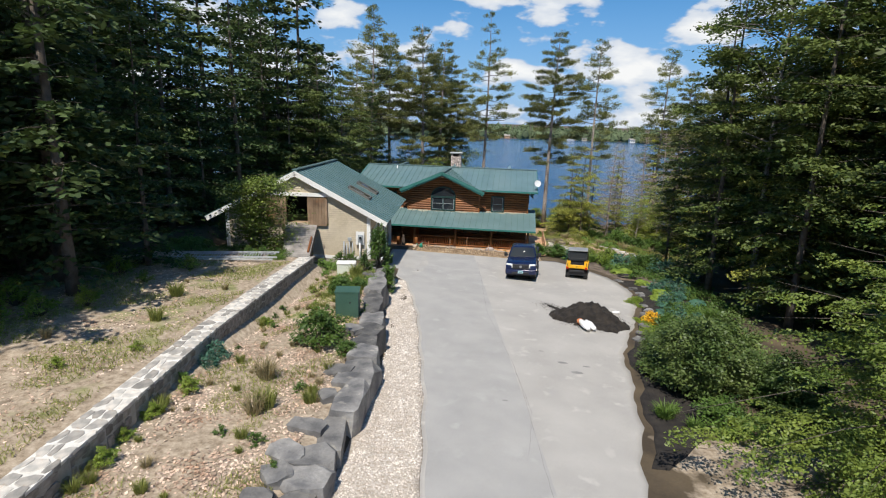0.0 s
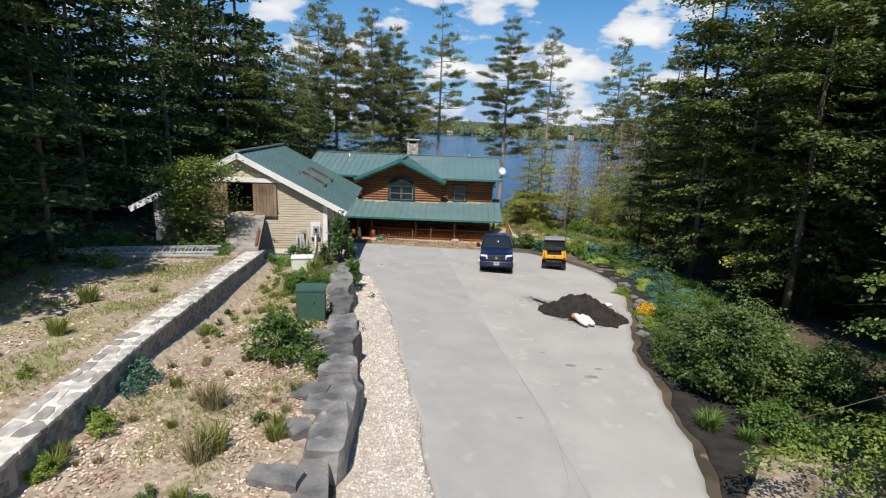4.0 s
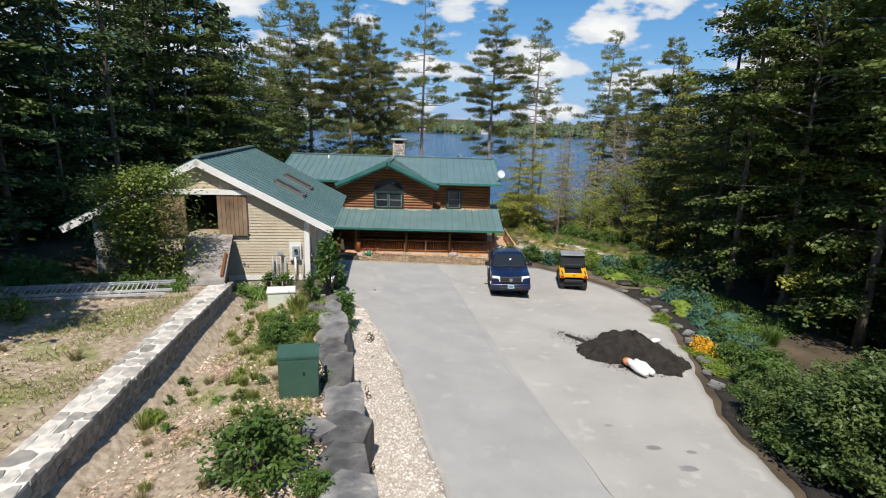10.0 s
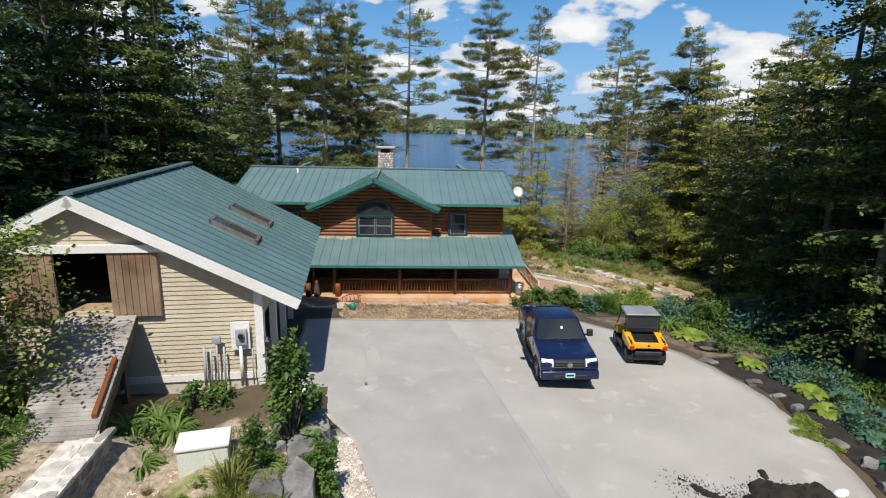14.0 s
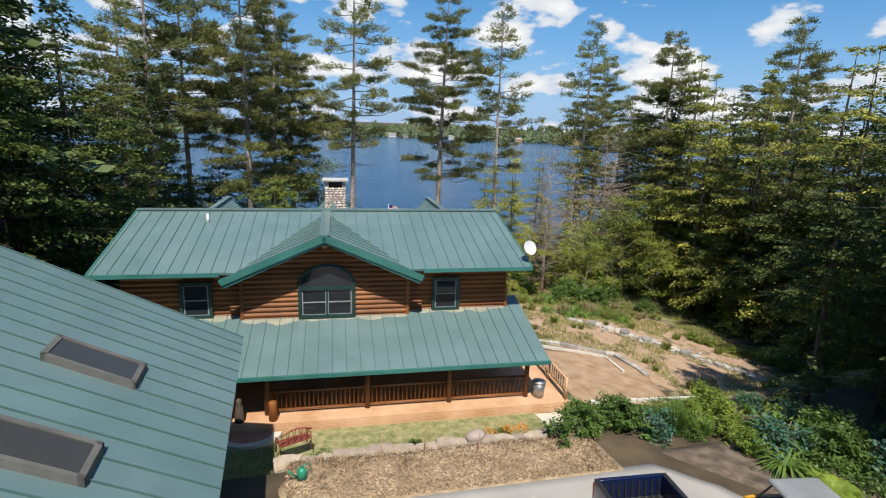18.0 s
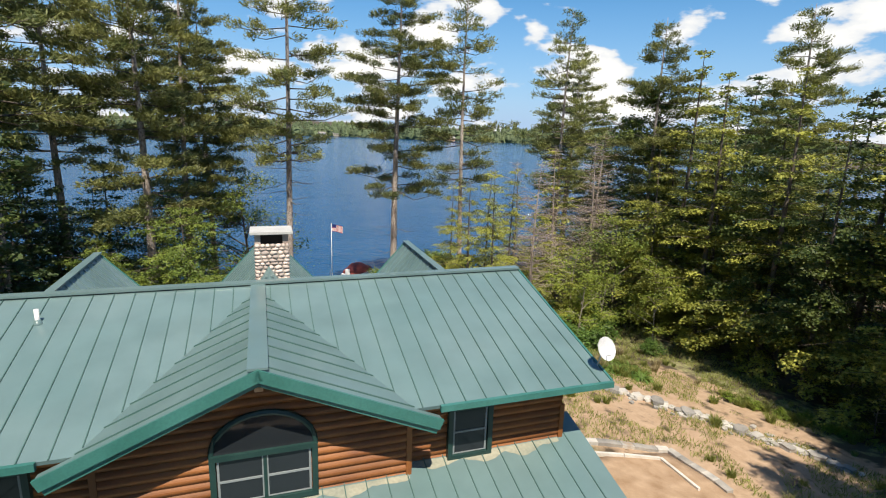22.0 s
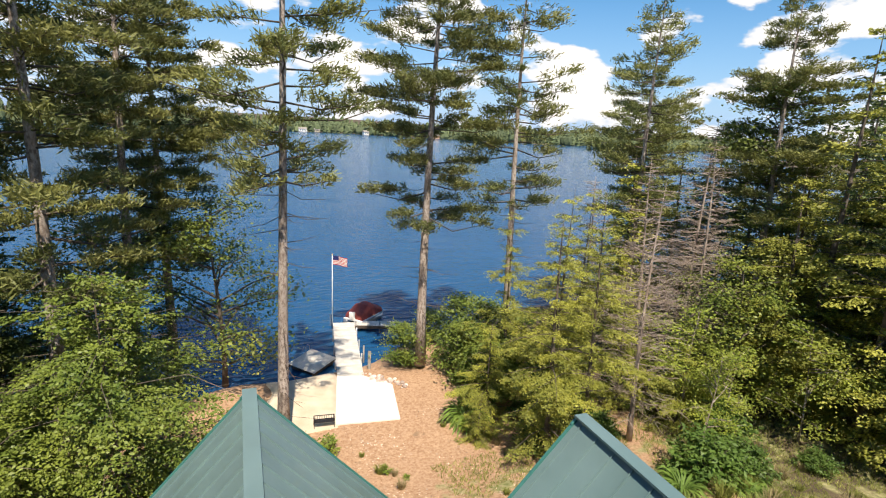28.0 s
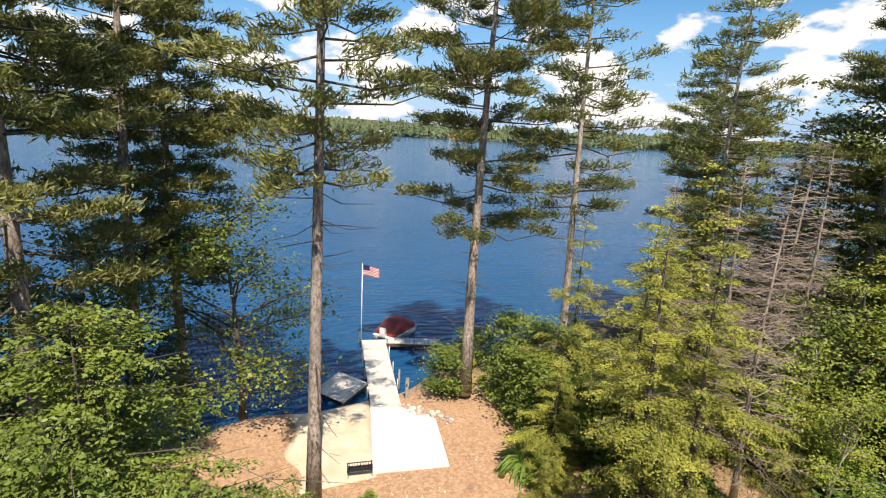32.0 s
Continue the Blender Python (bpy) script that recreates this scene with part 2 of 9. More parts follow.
M_DOCK = mat("dock_board", (0.50, 0.47, 0.42), (0.68, 0.64, 0.58), 1.4, 24, 0.85, bump=0.2, spread=0.2)
M_MULCH = mat("dark_mulch", (0.012, 0.010, 0.009), (0.035, 0.028, 0.022), 3, 40, 0.98, bump=0.9)
M_BARKMULCH = mat("tan_mulch", (0.26, 0.18, 0.10), (0.48, 0.37, 0.24), 2.5, 40, 0.98, bump=0.9)


def bark(name, c1, c2, fissure, scale=6.0):
    """Bark in upright plates with darker fissures between them, and broad pale and dark patches."""
    m = mat(name, c1, c2, 0.9, 16, 0.95, bump=0.0)
    n, l = m.node_tree.nodes, m.node_tree.links
    b = n["Principled BSDF"]
    col = b.inputs["Base Color"].links[0].from_socket
    tex, mp_ = n.new("ShaderNodeTexCoord"), n.new("ShaderNodeMapping")
    mp_.inputs["Scale"].default_value = (1.0, 1.0, 0.45)
    l.new(tex.outputs["Object"], mp_.inputs["Vector"])
    nz = n.new("ShaderNodeTexNoise")
    nz.inputs["Scale"].default_value, nz.inputs["Detail"].default_value, nz.inputs["Roughness"].default_value = scale, 7.0, 0.7
    l.new(mp_.outputs["Vector"], nz.inputs["Vector"])
    mr = n.new("ShaderNodeMapRange")
    mr.inputs["From Min"].default_value, mr.inputs["From Max"].default_value = 0.40, 0.56
    l.new(nz.outputs["Fac"], mr.inputs["Value"])
    mx = n.new("ShaderNodeMixRGB")
    mx.inputs["Color1"].default_value = (*fissure, 1)
    l.new(mr.outputs["Result"], mx.inputs["Fac"])
    l.new(col, mx.inputs["Color2"])
    l.new(mx.outputs["Color"], b.inputs["Base Color"])
    bp = n.new("ShaderNodeBump")
    bp.inputs["Strength"].default_value, bp.inputs["Distance"].default_value = 1.0, 0.04
    l.new(nz.outputs["Fac"], bp.inputs["Height"])
    l.new(bp.outputs["Normal"], b.inputs["Normal"])
    return m


M_BARK = bark("pine_bark", (0.30, 0.255, 0.23), (0.54, 0.475, 0.435), (0.16, 0.12, 0.10), 10.0)
M_PALEBARK = bark("pale_bark", (0.22, 0.20, 0.17), (0.40, 0.37, 0.33), (0.12, 0.105, 0.09))
M_LIMB = mat("dark_limb", (0.055, 0.043, 0.034), (0.13, 0.105, 0.085), 1.5, 12, 0.95, bump=0.2)
M_DEADWOOD = mat("dead_wood", (0.24, 0.185, 0.15), (0.40, 0.33, 0.285), 2, 20, 0.95, bump=0.3)
M_PINE = mat("pine_needles", (0.090, 0.120, 0.035), (0.285, 0.285, 0.085), 0.25, 3, 0.6, bump=0, island=0.5, spread=0.3, through_light=0.25)
M_HEMLOCK = mat("hemlock_needles", (0.150, 0.175, 0.032), (0.450, 0.450, 0.080), 0.55, 3, 0.6, bump=0, island=0.3, spread=0.35, through_light=0.2)
M_BROADLEAF = mat("green_leaves", (0.090, 0.145, 0.024), (0.250, 0.285, 0.050), 0.4, 3, 0.55, bump=0, island=0.4, spread=0.3, through_light=0.22)
M_SHRUB = mat("shrub_leaves", (0.065, 0.130, 0.024), (0.15, 0.24, 0.048), 0.8, 5, 0.55, bump=0, island=0.4, spread=0.3, through_light=0.35)
M_LIME = mat("lime_leaves", (0.16, 0.24, 0.03), (0.30, 0.38, 0.06), 1.5, 8, 0.55, bump=0, island=0.35, through_light=0.35)
M_GRASS = mat("grass_blades", (0.22, 0.26, 0.055), (0.42, 0.43, 0.14), 0.8, 5, 0.7, bump=0, island=0.6, through_light=0.45)
M_GREENLEAF = mat("dark_conifer_needles", (0.035, 0.070, 0.020), (0.090, 0.130, 0.035), 0.3, 3, 0.6, bump=0, island=0.5, spread=0.35, through_light=0.3)
M_FARTREE = mat("far_foliage", (0.060, 0.090, 0.040), (0.120, 0.150, 0.066), 0.01, 0.3, 0.8, bump=0, island=0.6)


def glass(name, tint, rough=0.05):
    m = bpy.data.materials.new(name)
    m.use_nodes = True
    b = m.node_tree.nodes["Principled BSDF"]
    b.inputs["Base Color"].default_value = (*tint, 1)
    b.inputs["Roughness"].default_value = rough
    b.inputs["Specular IOR Level"].default_value = 0.45
    return m


M_PANE = glass("window_glass", (0.02, 0.025, 0.03))

M_WATER = bpy.data.materials.new("lake_water")
M_WATER.use_nodes = True
_n, _l = M_WATER.node_tree.nodes, M_WATER.node_tree.links
_b = _n["Principled BSDF"]
_b.inputs["Base Color"].default_value = (0.009, 0.070, 0.175, 1)
_b.inputs["Roughness"].default_value = 0.12
_b.inputs["IOR"].default_value = 1.33
_b.inputs["Specular IOR Level"].default_value = 0.16
_t = _n.new("ShaderNodeTexCoord")
_m = _n.new("ShaderNodeMapping")
_m.inputs["Scale"].default_value = (0.55, 1.3, 1.0)
_w1, _w2 = _n.new("ShaderNodeTexNoise"), _n.new("ShaderNodeTexNoise")
_w1.inputs["Scale"].default_value, _w1.inputs["Detail"].default_value = 1.35, 6.0
_w2.inputs["Scale"].default_value, _w2.inputs["Detail"].default_value = 0.12, 3.0
_bp = _n.new("ShaderNodeBump")
_bp.inputs["Strength"].default_value, _bp.inputs["Distance"].default_value = 1.0, 0.5
_l.new(_t.outputs["Object"], _m.inputs["Vector"])
_l.new(_m.outputs["Vector"], _w1.inputs["Vector"])
_l.new(_m.outputs["Vector"], _w2.inputs["Vector"])
_mx = _n.new("ShaderNodeMath")
_mx.operation = "MULTIPLY"
_l.new(_w1.outputs["Fac"], _mx.inputs[0])
_l.new(_w2.outputs["Fac"], _mx.inputs[1])
_l.new(_mx.outputs[0], _bp.inputs["Height"])
_l.new(_bp.outputs["Normal"], _b.inputs["Normal"])


# ---- small geometry kit ----
class Geo:
    """Plain lists of corners and faces."""

    def __init__(self):
        self.v, self.f = [], []

    def add(self, verts, faces):
        k = len(self.v)
        self.v += [tuple(p) for p in verts]
        self.f += [tuple(i + k for i in f) for f in faces]
        return self

    def box(self, lo, hi, m=None, ch=0.0):
        (x0, y0, z0), (x1, y1, z1) = lo, hi
        if ch <= 0:
            vs = [(x, y, z) for z in (z0, z1) for y in (y0, y1) for x in (x0, x1)]
            fs = [(0, 2, 3, 1), (4, 5, 7, 6), (0, 1, 5, 4), (2, 6, 7, 3), (0, 4, 6, 2), (1, 3, 7, 5)]
        else:
            c = min(ch, (x1 - x0) * 0.45, (y1 - y0) * 0.45, (z1 - z0) * 0.45)
            vs = []
            for z, i in ((z0, c), (z0 + c, 0), (z1 - c, 0), (z1, c)):
                xa, xb, ya, yb = x0 + i, x1 - i, y0 + i, y1 - i
                vs += [(xa, ya, z), (xb, ya, z), (xb, yb, z), (xa, yb, z)]
            fs = [(3, 2, 1, 0), (12, 13, 14, 15)]
            for r in range(3):
                for i in range(4):
                    j = (i + 1) % 4
                    fs.append((r * 4 + i, r * 4 + j, r * 4 + 4 + j, r * 4 + 4 + i))
        if m is not None:
            vs = [m @ Vector(p) for p in vs]
        return self.add(vs, fs)

    def tube(self, pts, radii, sides=8, caps=True):
        pts = [Vector(p) for p in pts]
        rings = []
        vs, fs = [], []
        for i, p in enumerate(pts):
            d = (pts[min(i + 1, len(pts) - 1)] - pts[max(i - 1, 0)]).normalized()
            a = d.orthogonal().normalized() if abs(d.z) > 0.9 else d.cross(Vector((0, 0, 1))).normalized()
            if abs(d.z) > 0.9:
                a = Vector((0, 1, 0)).cross(d).normalized()
            b = d.cross(a)
            for s in range(sides):
                t = 2 * math.pi * s / sides
                vs.append(p + (a * math.cos(t) + b * math.sin(t)) * radii[i])
        for i in range(len(pts) - 1):
            for s in range(sides):
                q = (s + 1) % sides
                fs.append((i * sides + s, i * sides + q, (i + 1) * sides + q, (i + 1) * sides + s))
        if caps:
            fs.append(tuple(range(sides))[::-1])
            fs.append(tuple(range((len(pts) - 1) * sides, len(pts) * sides)))
        return self.add(vs, fs)

    def prism(self, poly, z0, z1):
        """An upright prism over a ground outline."""
        n = len(poly)
        vs = [(x, y, z0) for x, y in poly] + [(x, y, z1) for x, y in poly]
        fs = [tuple(range(n))[::-1], tuple(range(n, 2 * n))] + [(i, (i + 1) % n, n + (i + 1) % n, n + i) for i in range(n)]
        return self.add(vs, fs)

    def slab(self, corners, th):
        """A flat plate with its upper face on the corners."""
        n = len(corners)
        c = [Vector(p) for p in corners]
        nm = (c[1] - c[0]).cross(c[2] - c[0]).normalized()
        if nm.z < 0:
            nm = -nm
        vs = c + [p - nm * th for p in c]
        fs = [tuple(range(n)), tuple(range(n, 2 * n))[::-1]] + [(i, n + i, n + (i + 1) % n, (i + 1) % n) for i in range(n)]
        return self.add(vs, fs)

    def mesh(self, name, material, smooth=False):
        me = bpy.data.meshes.new(name)
        me.from_pydata(self.v, [], self.f)
        me.materials.append(material)
        if smooth:
            me.polygons.foreach_set("use_smooth", [True] * len(me.polygons))
        bm = bmesh.new()
        bm.from_mesh(me)
        bmesh.ops.recalc_face_normals(bm, faces=bm.faces)
        bm.to_mesh(me)
        bm.free()
        return me


def part(name, geo, material, parent=None, label="", smooth=False, m=None):
    data = geo if isinstance(geo, bpy.types.Mesh) else geo.mesh(name, material, smooth)
    ob = new(name, data)
    if parent is not None:
        ob.parent = parent
    if m is not None:
        ob.matrix_basis = m
    if label:
        ob["label"] = label
    return ob


def thing(name, m, label, category, group="", kind=""):
    ob = new(name)
    ob.empty_display_size = 0.2
    ob.matrix_basis = m
    return tagged(ob, label, category, group, kind)


def numpy_mesh(name, verts, quads, material, smooth=False):
    """A mesh from arrays: corners (n, 3) and four-cornered faces (k, 4)."""
    me = bpy.data.meshes.new(name)
    verts, quads = np.asarray(verts, np.float32), np.asarray(quads, np.int32)
    me.vertices.add(len(verts))
    me.vertices.foreach_set("co", verts.ravel())
    me.loops.add(quads.size)
    me.loops.foreach_set("vertex_index", quads.ravel())
    me.polygons.add(len(quads))
    me.polygons.foreach_set("loop_start", np.arange(0, quads.size, quads.shape[1], dtype=np.int32))
    if smooth:
        me.polygons.foreach_set("use_smooth", np.ones(len(quads), bool))
    me.materials.append(material)
    me.update(calc_edges=True)
    return me


# ---- the lie of the land ----
LAKE = -5.0


def step01(a, b, v):
    t = np.clip((v - a) / (b - a), 0, 1)
    return t * t * (3 - 2 * t)


def drive_z(x, y):
    return 3.30 - 0.04 * x - 0.052 * y


def wave(x, y, k, seed=0.0):
    return np.sin(x * k + 1.3 * seed) * np.cos(y * k * 1.17 + seed) + 0.5 * np.sin(x * k * 2.3 + y * k * 1.9 + seed * 2)


def rock_line(y):
    return np.interp(y, [-30, 0, 7, 11, 17.5, 21, 27, 29], [-2.0, -1.9, -1.6, -1.35, -2.0, -2.6, -2.9, -3.0])


def shore_y(x):
    return 84.7 + 3.0 * step01(8, 15, x) + 5.0 * step01(15, 30, x) + 0.3 * np.sin(x * 0.41) + 0.3 * np.sin(x * 0.93) - 0.14 * np.clip(-x, 0, 60)


def land(x, y):
    """Height of the ground."""
    x, y = np.asarray(x, float), np.asarray(y, float)
    base = 3.30 - 0.04 * np.clip(x, -60, 40) - 0.052 * np.clip(y, -60, 41)
    # bank on the house side: the lawn lies lower than the drive
    front = 40.9 + 0.08 * (x + 1)
    low = 0.1 - 0.16 * np.clip(x - 7, 0, 30) - 0.02 * (y - 41)
    low = low - 0.06 * np.clip(y - 57, 0, 40) * 1.0
    z = base + (low - base) * step01(front - 0.2 + 0.0 * x, front + 0.9 + 0.28 * np.clip(x - 8, 0, 22), y)
    # fall to the shore behind the house
    sh = shore_y(x)
    back = -1.2 + (-4.35 + 1.2) * step01(58, 76, y) - 0.5 * step01(sh - 5, sh, y)
    z = np.where(y > 41, z + (np.minimum(z, back) - z) * step01(54, 62, y), z)
    z = z + (-4.4 - z) * step01(62, 76, y) * step01(22, 12, np.abs(x - 7)) * step01(sh + 0.5, sh - 2, y)
    z = np.where(y > 41, np.maximum(z, -4.45 - 0.4 * step01(sh - 3, sh, y)), z)
    z = z - 4.2 * step01(sh - 0.8, sh + 7, y)
    # terrace behind the boulders, and the upper bank behind the stone wall
    rl = rock_line(y)
    ter = 3.42 - 0.030 * np.clip(y - 15, 0, 20) + 0.01 * np.clip(15 - y, 0, 40)
    ter = ter - 0.42 * step01(-4.6, -6.4, x) * step01(12, 19, y)
    k = step01(rl - 0.05, rl - 0.55, x) * step01(31.5, 29.0, y)
    z = z + (ter - z) * k
    up = 4.02 - 0.02 * np.clip(y - 15, 0, 12) + 0.045 * np.clip(-8.2 - x, 0, 14)
    k2 = step01(-6.95, -7.35, x) * step01(27.8, 25.8, y + 0.6 * np.clip(x + 12, -6, 0))
    z = z + (up - z) * k2
    left = 3.0 + 0.03 * np.clip(-12 - x, 0, 30)
    k3 = step01(-14.5, -18, x) * step01(20, 28, y) * step01(62, 46, y)
    z = z + (left - z) * k3
    z = z + 0.05 * wave(x, y, 0.9, 2.0) * np.where((x < -1.5) | (x > 11), 1.0, 0.0) * step01(sh, sh - 4, y)
    return z


def land_z(x, y):
    return float(land(x, y))


def shore_far(x):
    """Where the far side of the lake begins."""
    return 880 - 0.55 * np.clip(x - 170, 0, 500) - 0.35 * np.clip(-x - 50, 0, 800) + 30 * np.sin(x * 0.011) + 12 * np.sin(x * 0.037)


xs = np.concatenate([np.linspace(-1600, -90, 26), np.arange(-80, 80.1, 0.75), np.linspace(90, 1600, 26)])
ys = np.concatenate([np.linspace(-400, -45, 8), np.arange(-40, 110.1, 0.75), np.linspace(120, 820, 12), np.linspace(840, 1900, 30)])
gx, gy = np.meshgrid(xs, ys)
gz = land(np.clip(gx, -80, 80), np.clip(gy, -40, 110))
fs = shore_far(gx)
gz = np.where(gy > 110, -9.0, gz)
gz = np.where(gy > 300, np.maximum(gz, -9 + 5 * step01(fs - 20, fs + 5, gy) + 26 * step01(fs, fs + 500, gy) * (0.7 + 0.3 * np.sin(gx * 0.004 + 1))), gz)
side = step01(300, 500, np.abs(gx)) * step01(600, 120, gy)
gz = np.where(np.abs(gx) > 300, gz + (2.0 - gz) * side, gz)
nx, ny = len(xs), len(ys)
idx = np.arange(nx * ny).reshape(ny, nx)
quads = np.stack([idx[:-1, :-1], idx[:-1, 1:], idx[1:, 1:], idx[1:, :-1]], -1).reshape(-1, 4)
gme = numpy_mesh("ground", np.stack([gx, gy, gz], -1).reshape(-1, 3), quads, M_SOIL, True)
masks = {
    "litter": step01(-21, -17, gx) * step01(rock_line(gy) + 0.5, rock_line(gy) - 0.5, gx) * step01(29, 26, gy) * 0.72 + step01(6.5, 8, gx) * step01(17.5, 14.5, gx) * step01(13.5, 11.5, gy) * 0.6,
    "duff": step01(-8, -4, gx) * step01(26, 21, gx) * step01(58, 62, gy) * step01(90, 84, gy) * 0.75,
    "thin_grass": 0.52 * step01(12, 20, gy) * step01(27, 25, gy) * step01(-6.8, -6.2, gx) * step01(-2.4, -3.2, gx) + 0.46 * step01(-16, -9, gx) * step01(-7.0, -8.5, gx) * step01(26, 22, gy) + 0.46 * step01(7, 10, gx) * step01(38, 32, gx) * step01(39, 43, gy) * step01(76, 68, gy) + 0.8 * step01(-9, -7, gx) * step01(10, 8, gx) * step01(40.5, 41.5, gy) * step01(46, 44, gy),
    "tan_soil": 0.62 * step01(10, 14, gx) * step01(30, 26, gx) * step01(44, 48, gy) * step01(66, 60, gy),
}
for key, field in masks.items():
    lay = gme.attributes.new(key, "FLOAT", "POINT")
    lay.data.foreach_set("value", field.ravel().astype(np.float32))
ground = tagged(part("ground", gme, None), "leaf-strewn sloping ground falling from woods to lake shore", "ground", kind="structure")

w = Geo().add([(-3000, 60, LAKE), (3000, 60, LAKE), (3000, 3000, LAKE), (-3000, 3000, LAKE)], [(0, 1, 2, 3)])
tagged(part("water", w, M_WATER), "deep blue lake ruffled by small wind waves", "lake", kind="structure")


def strip(name, rows, material, lift, cols=20, depth=0.12):
    """A sheet between a left and a right edge, laid on the ground: rows of y, x left, x right."""
    vs, fs = [], []
    for y, a, b in rows:
        for i in range(cols + 1):
            x = a + (b - a) * i / cols
            vs.append((x, y, land_z(x, y) + lift))
    n = cols + 1
    for r in range(len(rows) - 1):
        for i in range(cols):
            fs.append((r * n + i, r * n + i + 1, r * n + n + i + 1, r * n + n + i))
    edge = [i for i in range(n)] + [r * n + cols for r in range(1, len(rows))] + [(len(rows) - 1) * n + i for i in range(cols - 1, -1, -1)] + [r * n for r in range(len(rows) - 2, 0, -1)]
    k = len(vs)
    for i in edge:
        vs.append((vs[i][0], vs[i][1], vs[i][2] - depth))
    for j in range(len(edge)):
        q = (j + 1) % len(edge)
        fs.append((edge[j], k + j, k + q, edge[q]))
    g = Geo()
    g.v, g.f = vs, fs
    return g.mesh(name, material, True)


def drive_left(y):
    return float(np.interp(y, [-40, 7.7, 12.9, 21.3, 25, 27.8, 29.5, 31, 40], [1.6, 0.84, 0.41, -0.62, -1.3, -2.0, -2.8, -4.25, -4.25])) + 0.04 * math.sin(y * 2.1)


def drive_right(y):
    return float(np.interp(y, [-40, 4, 8.5, 11.5, 14.4, 18.8, 22, 25.8, 30, 32.7, 35, 37, 38.6, 40], [5.2, 5.4, 6.23, 7.05, 7.74, 8.53, 9.9, 11.2, 12.2, 12.0, 11.2, 10.0, 8.6, 6.5])) + 0.07 * math.sin(y * 1.7) + 0.05 * math.sin(y * 4.3)


road = part("road", strip("road", [(y, drive_left(y), drive_right(y)) for y in np.arange(-38, 38.75, 0.5)], M_ASPHALT, 0.035, 30), None)
tagged(road, "pale grey weathered asphalt driveway with cracks and stains", "driveway", kind="structure")
gr = part("gravel_strip", strip("gravel_strip", [(y, float(rock_line(y)) + 0.15, drive_left(y) - 0.01) for y in np.arange(-20, 29, 0.5)], M_GRAVEL, 0.02, 8), None)
tagged(gr, "strip of pinkish beige gravel beside the driveway", "gravel", kind="structure")
# ---- log house ----
M_CHIMSTONE = mat("fieldstone", (0.42, 0.30, 0.255), (0.74, 0.65, 0.59), 1.2, 20, 0.9, bump=0.3, spread=0.75)
M_CAPSLAB = mat("grey_slab", (0.42, 0.42, 0.41), (0.52, 0.52, 0.50), 1.5, 30, 0.9, bump=0.2)
HOUSE = pose(-0.95, 47.0, 0, 0, 0, -4.75)
house = thing("house", HOUSE, "two-storey log house with green standing seam metal roof", "house")


def roof_plane(parent, corners, spacing=0.50, th=0.10, name="roof_panel", along=None, seam=None, phase=None, short=0.0):
    """A metal roof slope over the corners (the first two on the eave), with a raised seam at each spacing up the slope."""
    c = [Vector(p) for p in corners]
    base = part(name, Geo().slab(c, th), M_ROOF, parent)
    o = c[0]
    a = (c[1] - c[0]).normalized() if along is None else Vector(along).normalized()
    nm = (c[1] - c[0]).cross(c[2] - c[0]).normalized()
    if nm.z < 0:
        nm = -nm
    b = nm.cross(a)
    pa = [((p - o).dot(a), (p - o).dot(b)) for p in c]
    lo, hi = min(p[0] for p in pa), max(p[0] for p in pa)
    k = lo + (spacing * 0.5 if phase is None else (phase - lo) % spacing)
    while k < hi - 0.05:
        cut = []
        for i in range(len(pa)):
            (a0, b0), (a1, b1) = pa[i], pa[(i + 1) % len(pa)]
            if (a0 - k) * (a1 - k) < 0:
                cut.append(b0 + (b1 - b0) * (k - a0) / (a1 - a0))
        if len(cut) >= 2 and max(cut) - min(cut) > 0.15:
            lo_b, hi_b = (min(cut), max(cut)) if not short else (min(cut) + (short if abs(min(cut)) > 0.3 else 0.0), max(cut) - 0.18)
            if hi_b - lo_b < 0.2:
                k += spacing
                continue
            p0, p1 = o + a * k + b * lo_b, o + a * k + b * hi_b
            g = Geo()
            w = a * 0.011
            up = nm * 0.030
            g.add([p0 - w, p0 + w, p1 + w, p1 - w, p0 - w + up, p0 + w + up, p1 + w + up, p1 - w + up],
                  [(4, 5, 6, 7), (0, 1, 5, 4), (2, 3, 7, 6), (1, 2, 6, 5), (3, 0, 4, 7)])
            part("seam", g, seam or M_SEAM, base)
        k += spacing
    return base


def beam(parent, name, p, q, w, h, material, label="", drop=0.0):
    """A board from p to q, w thick and h high, hanging below the line by drop."""
    p, q = Vector(p), Vector(q)
    d = (q - p).normalized()
    s = d.cross(Vector((0, 0, 1))).normalized() * (w / 2)
    u = s.cross(d).normalized() * h
    if u.z < 0:
        u = -u
    t = Vector((0, 0, -drop))
    vs = [p - s + t - u, p + s + t - u, q + s + t - u, q - s + t - u, p - s + t, p + s + t, q + s + t, q - s + t]
    g = Geo().add(vs, [(0, 3, 2, 1), (4, 5, 6, 7), (0, 1, 5, 4), (1, 2, 6, 5), (2, 3, 7, 6), (3, 0, 4, 7)])
    return part(name, g, material, parent, label)


RZ, EZ, EV, RV, BV = 7.08, 5.51, 0.17, 6.05, 11.9
SL = (RZ - EZ) / (RV - EV)
LX, RX = -8.75, 8.9
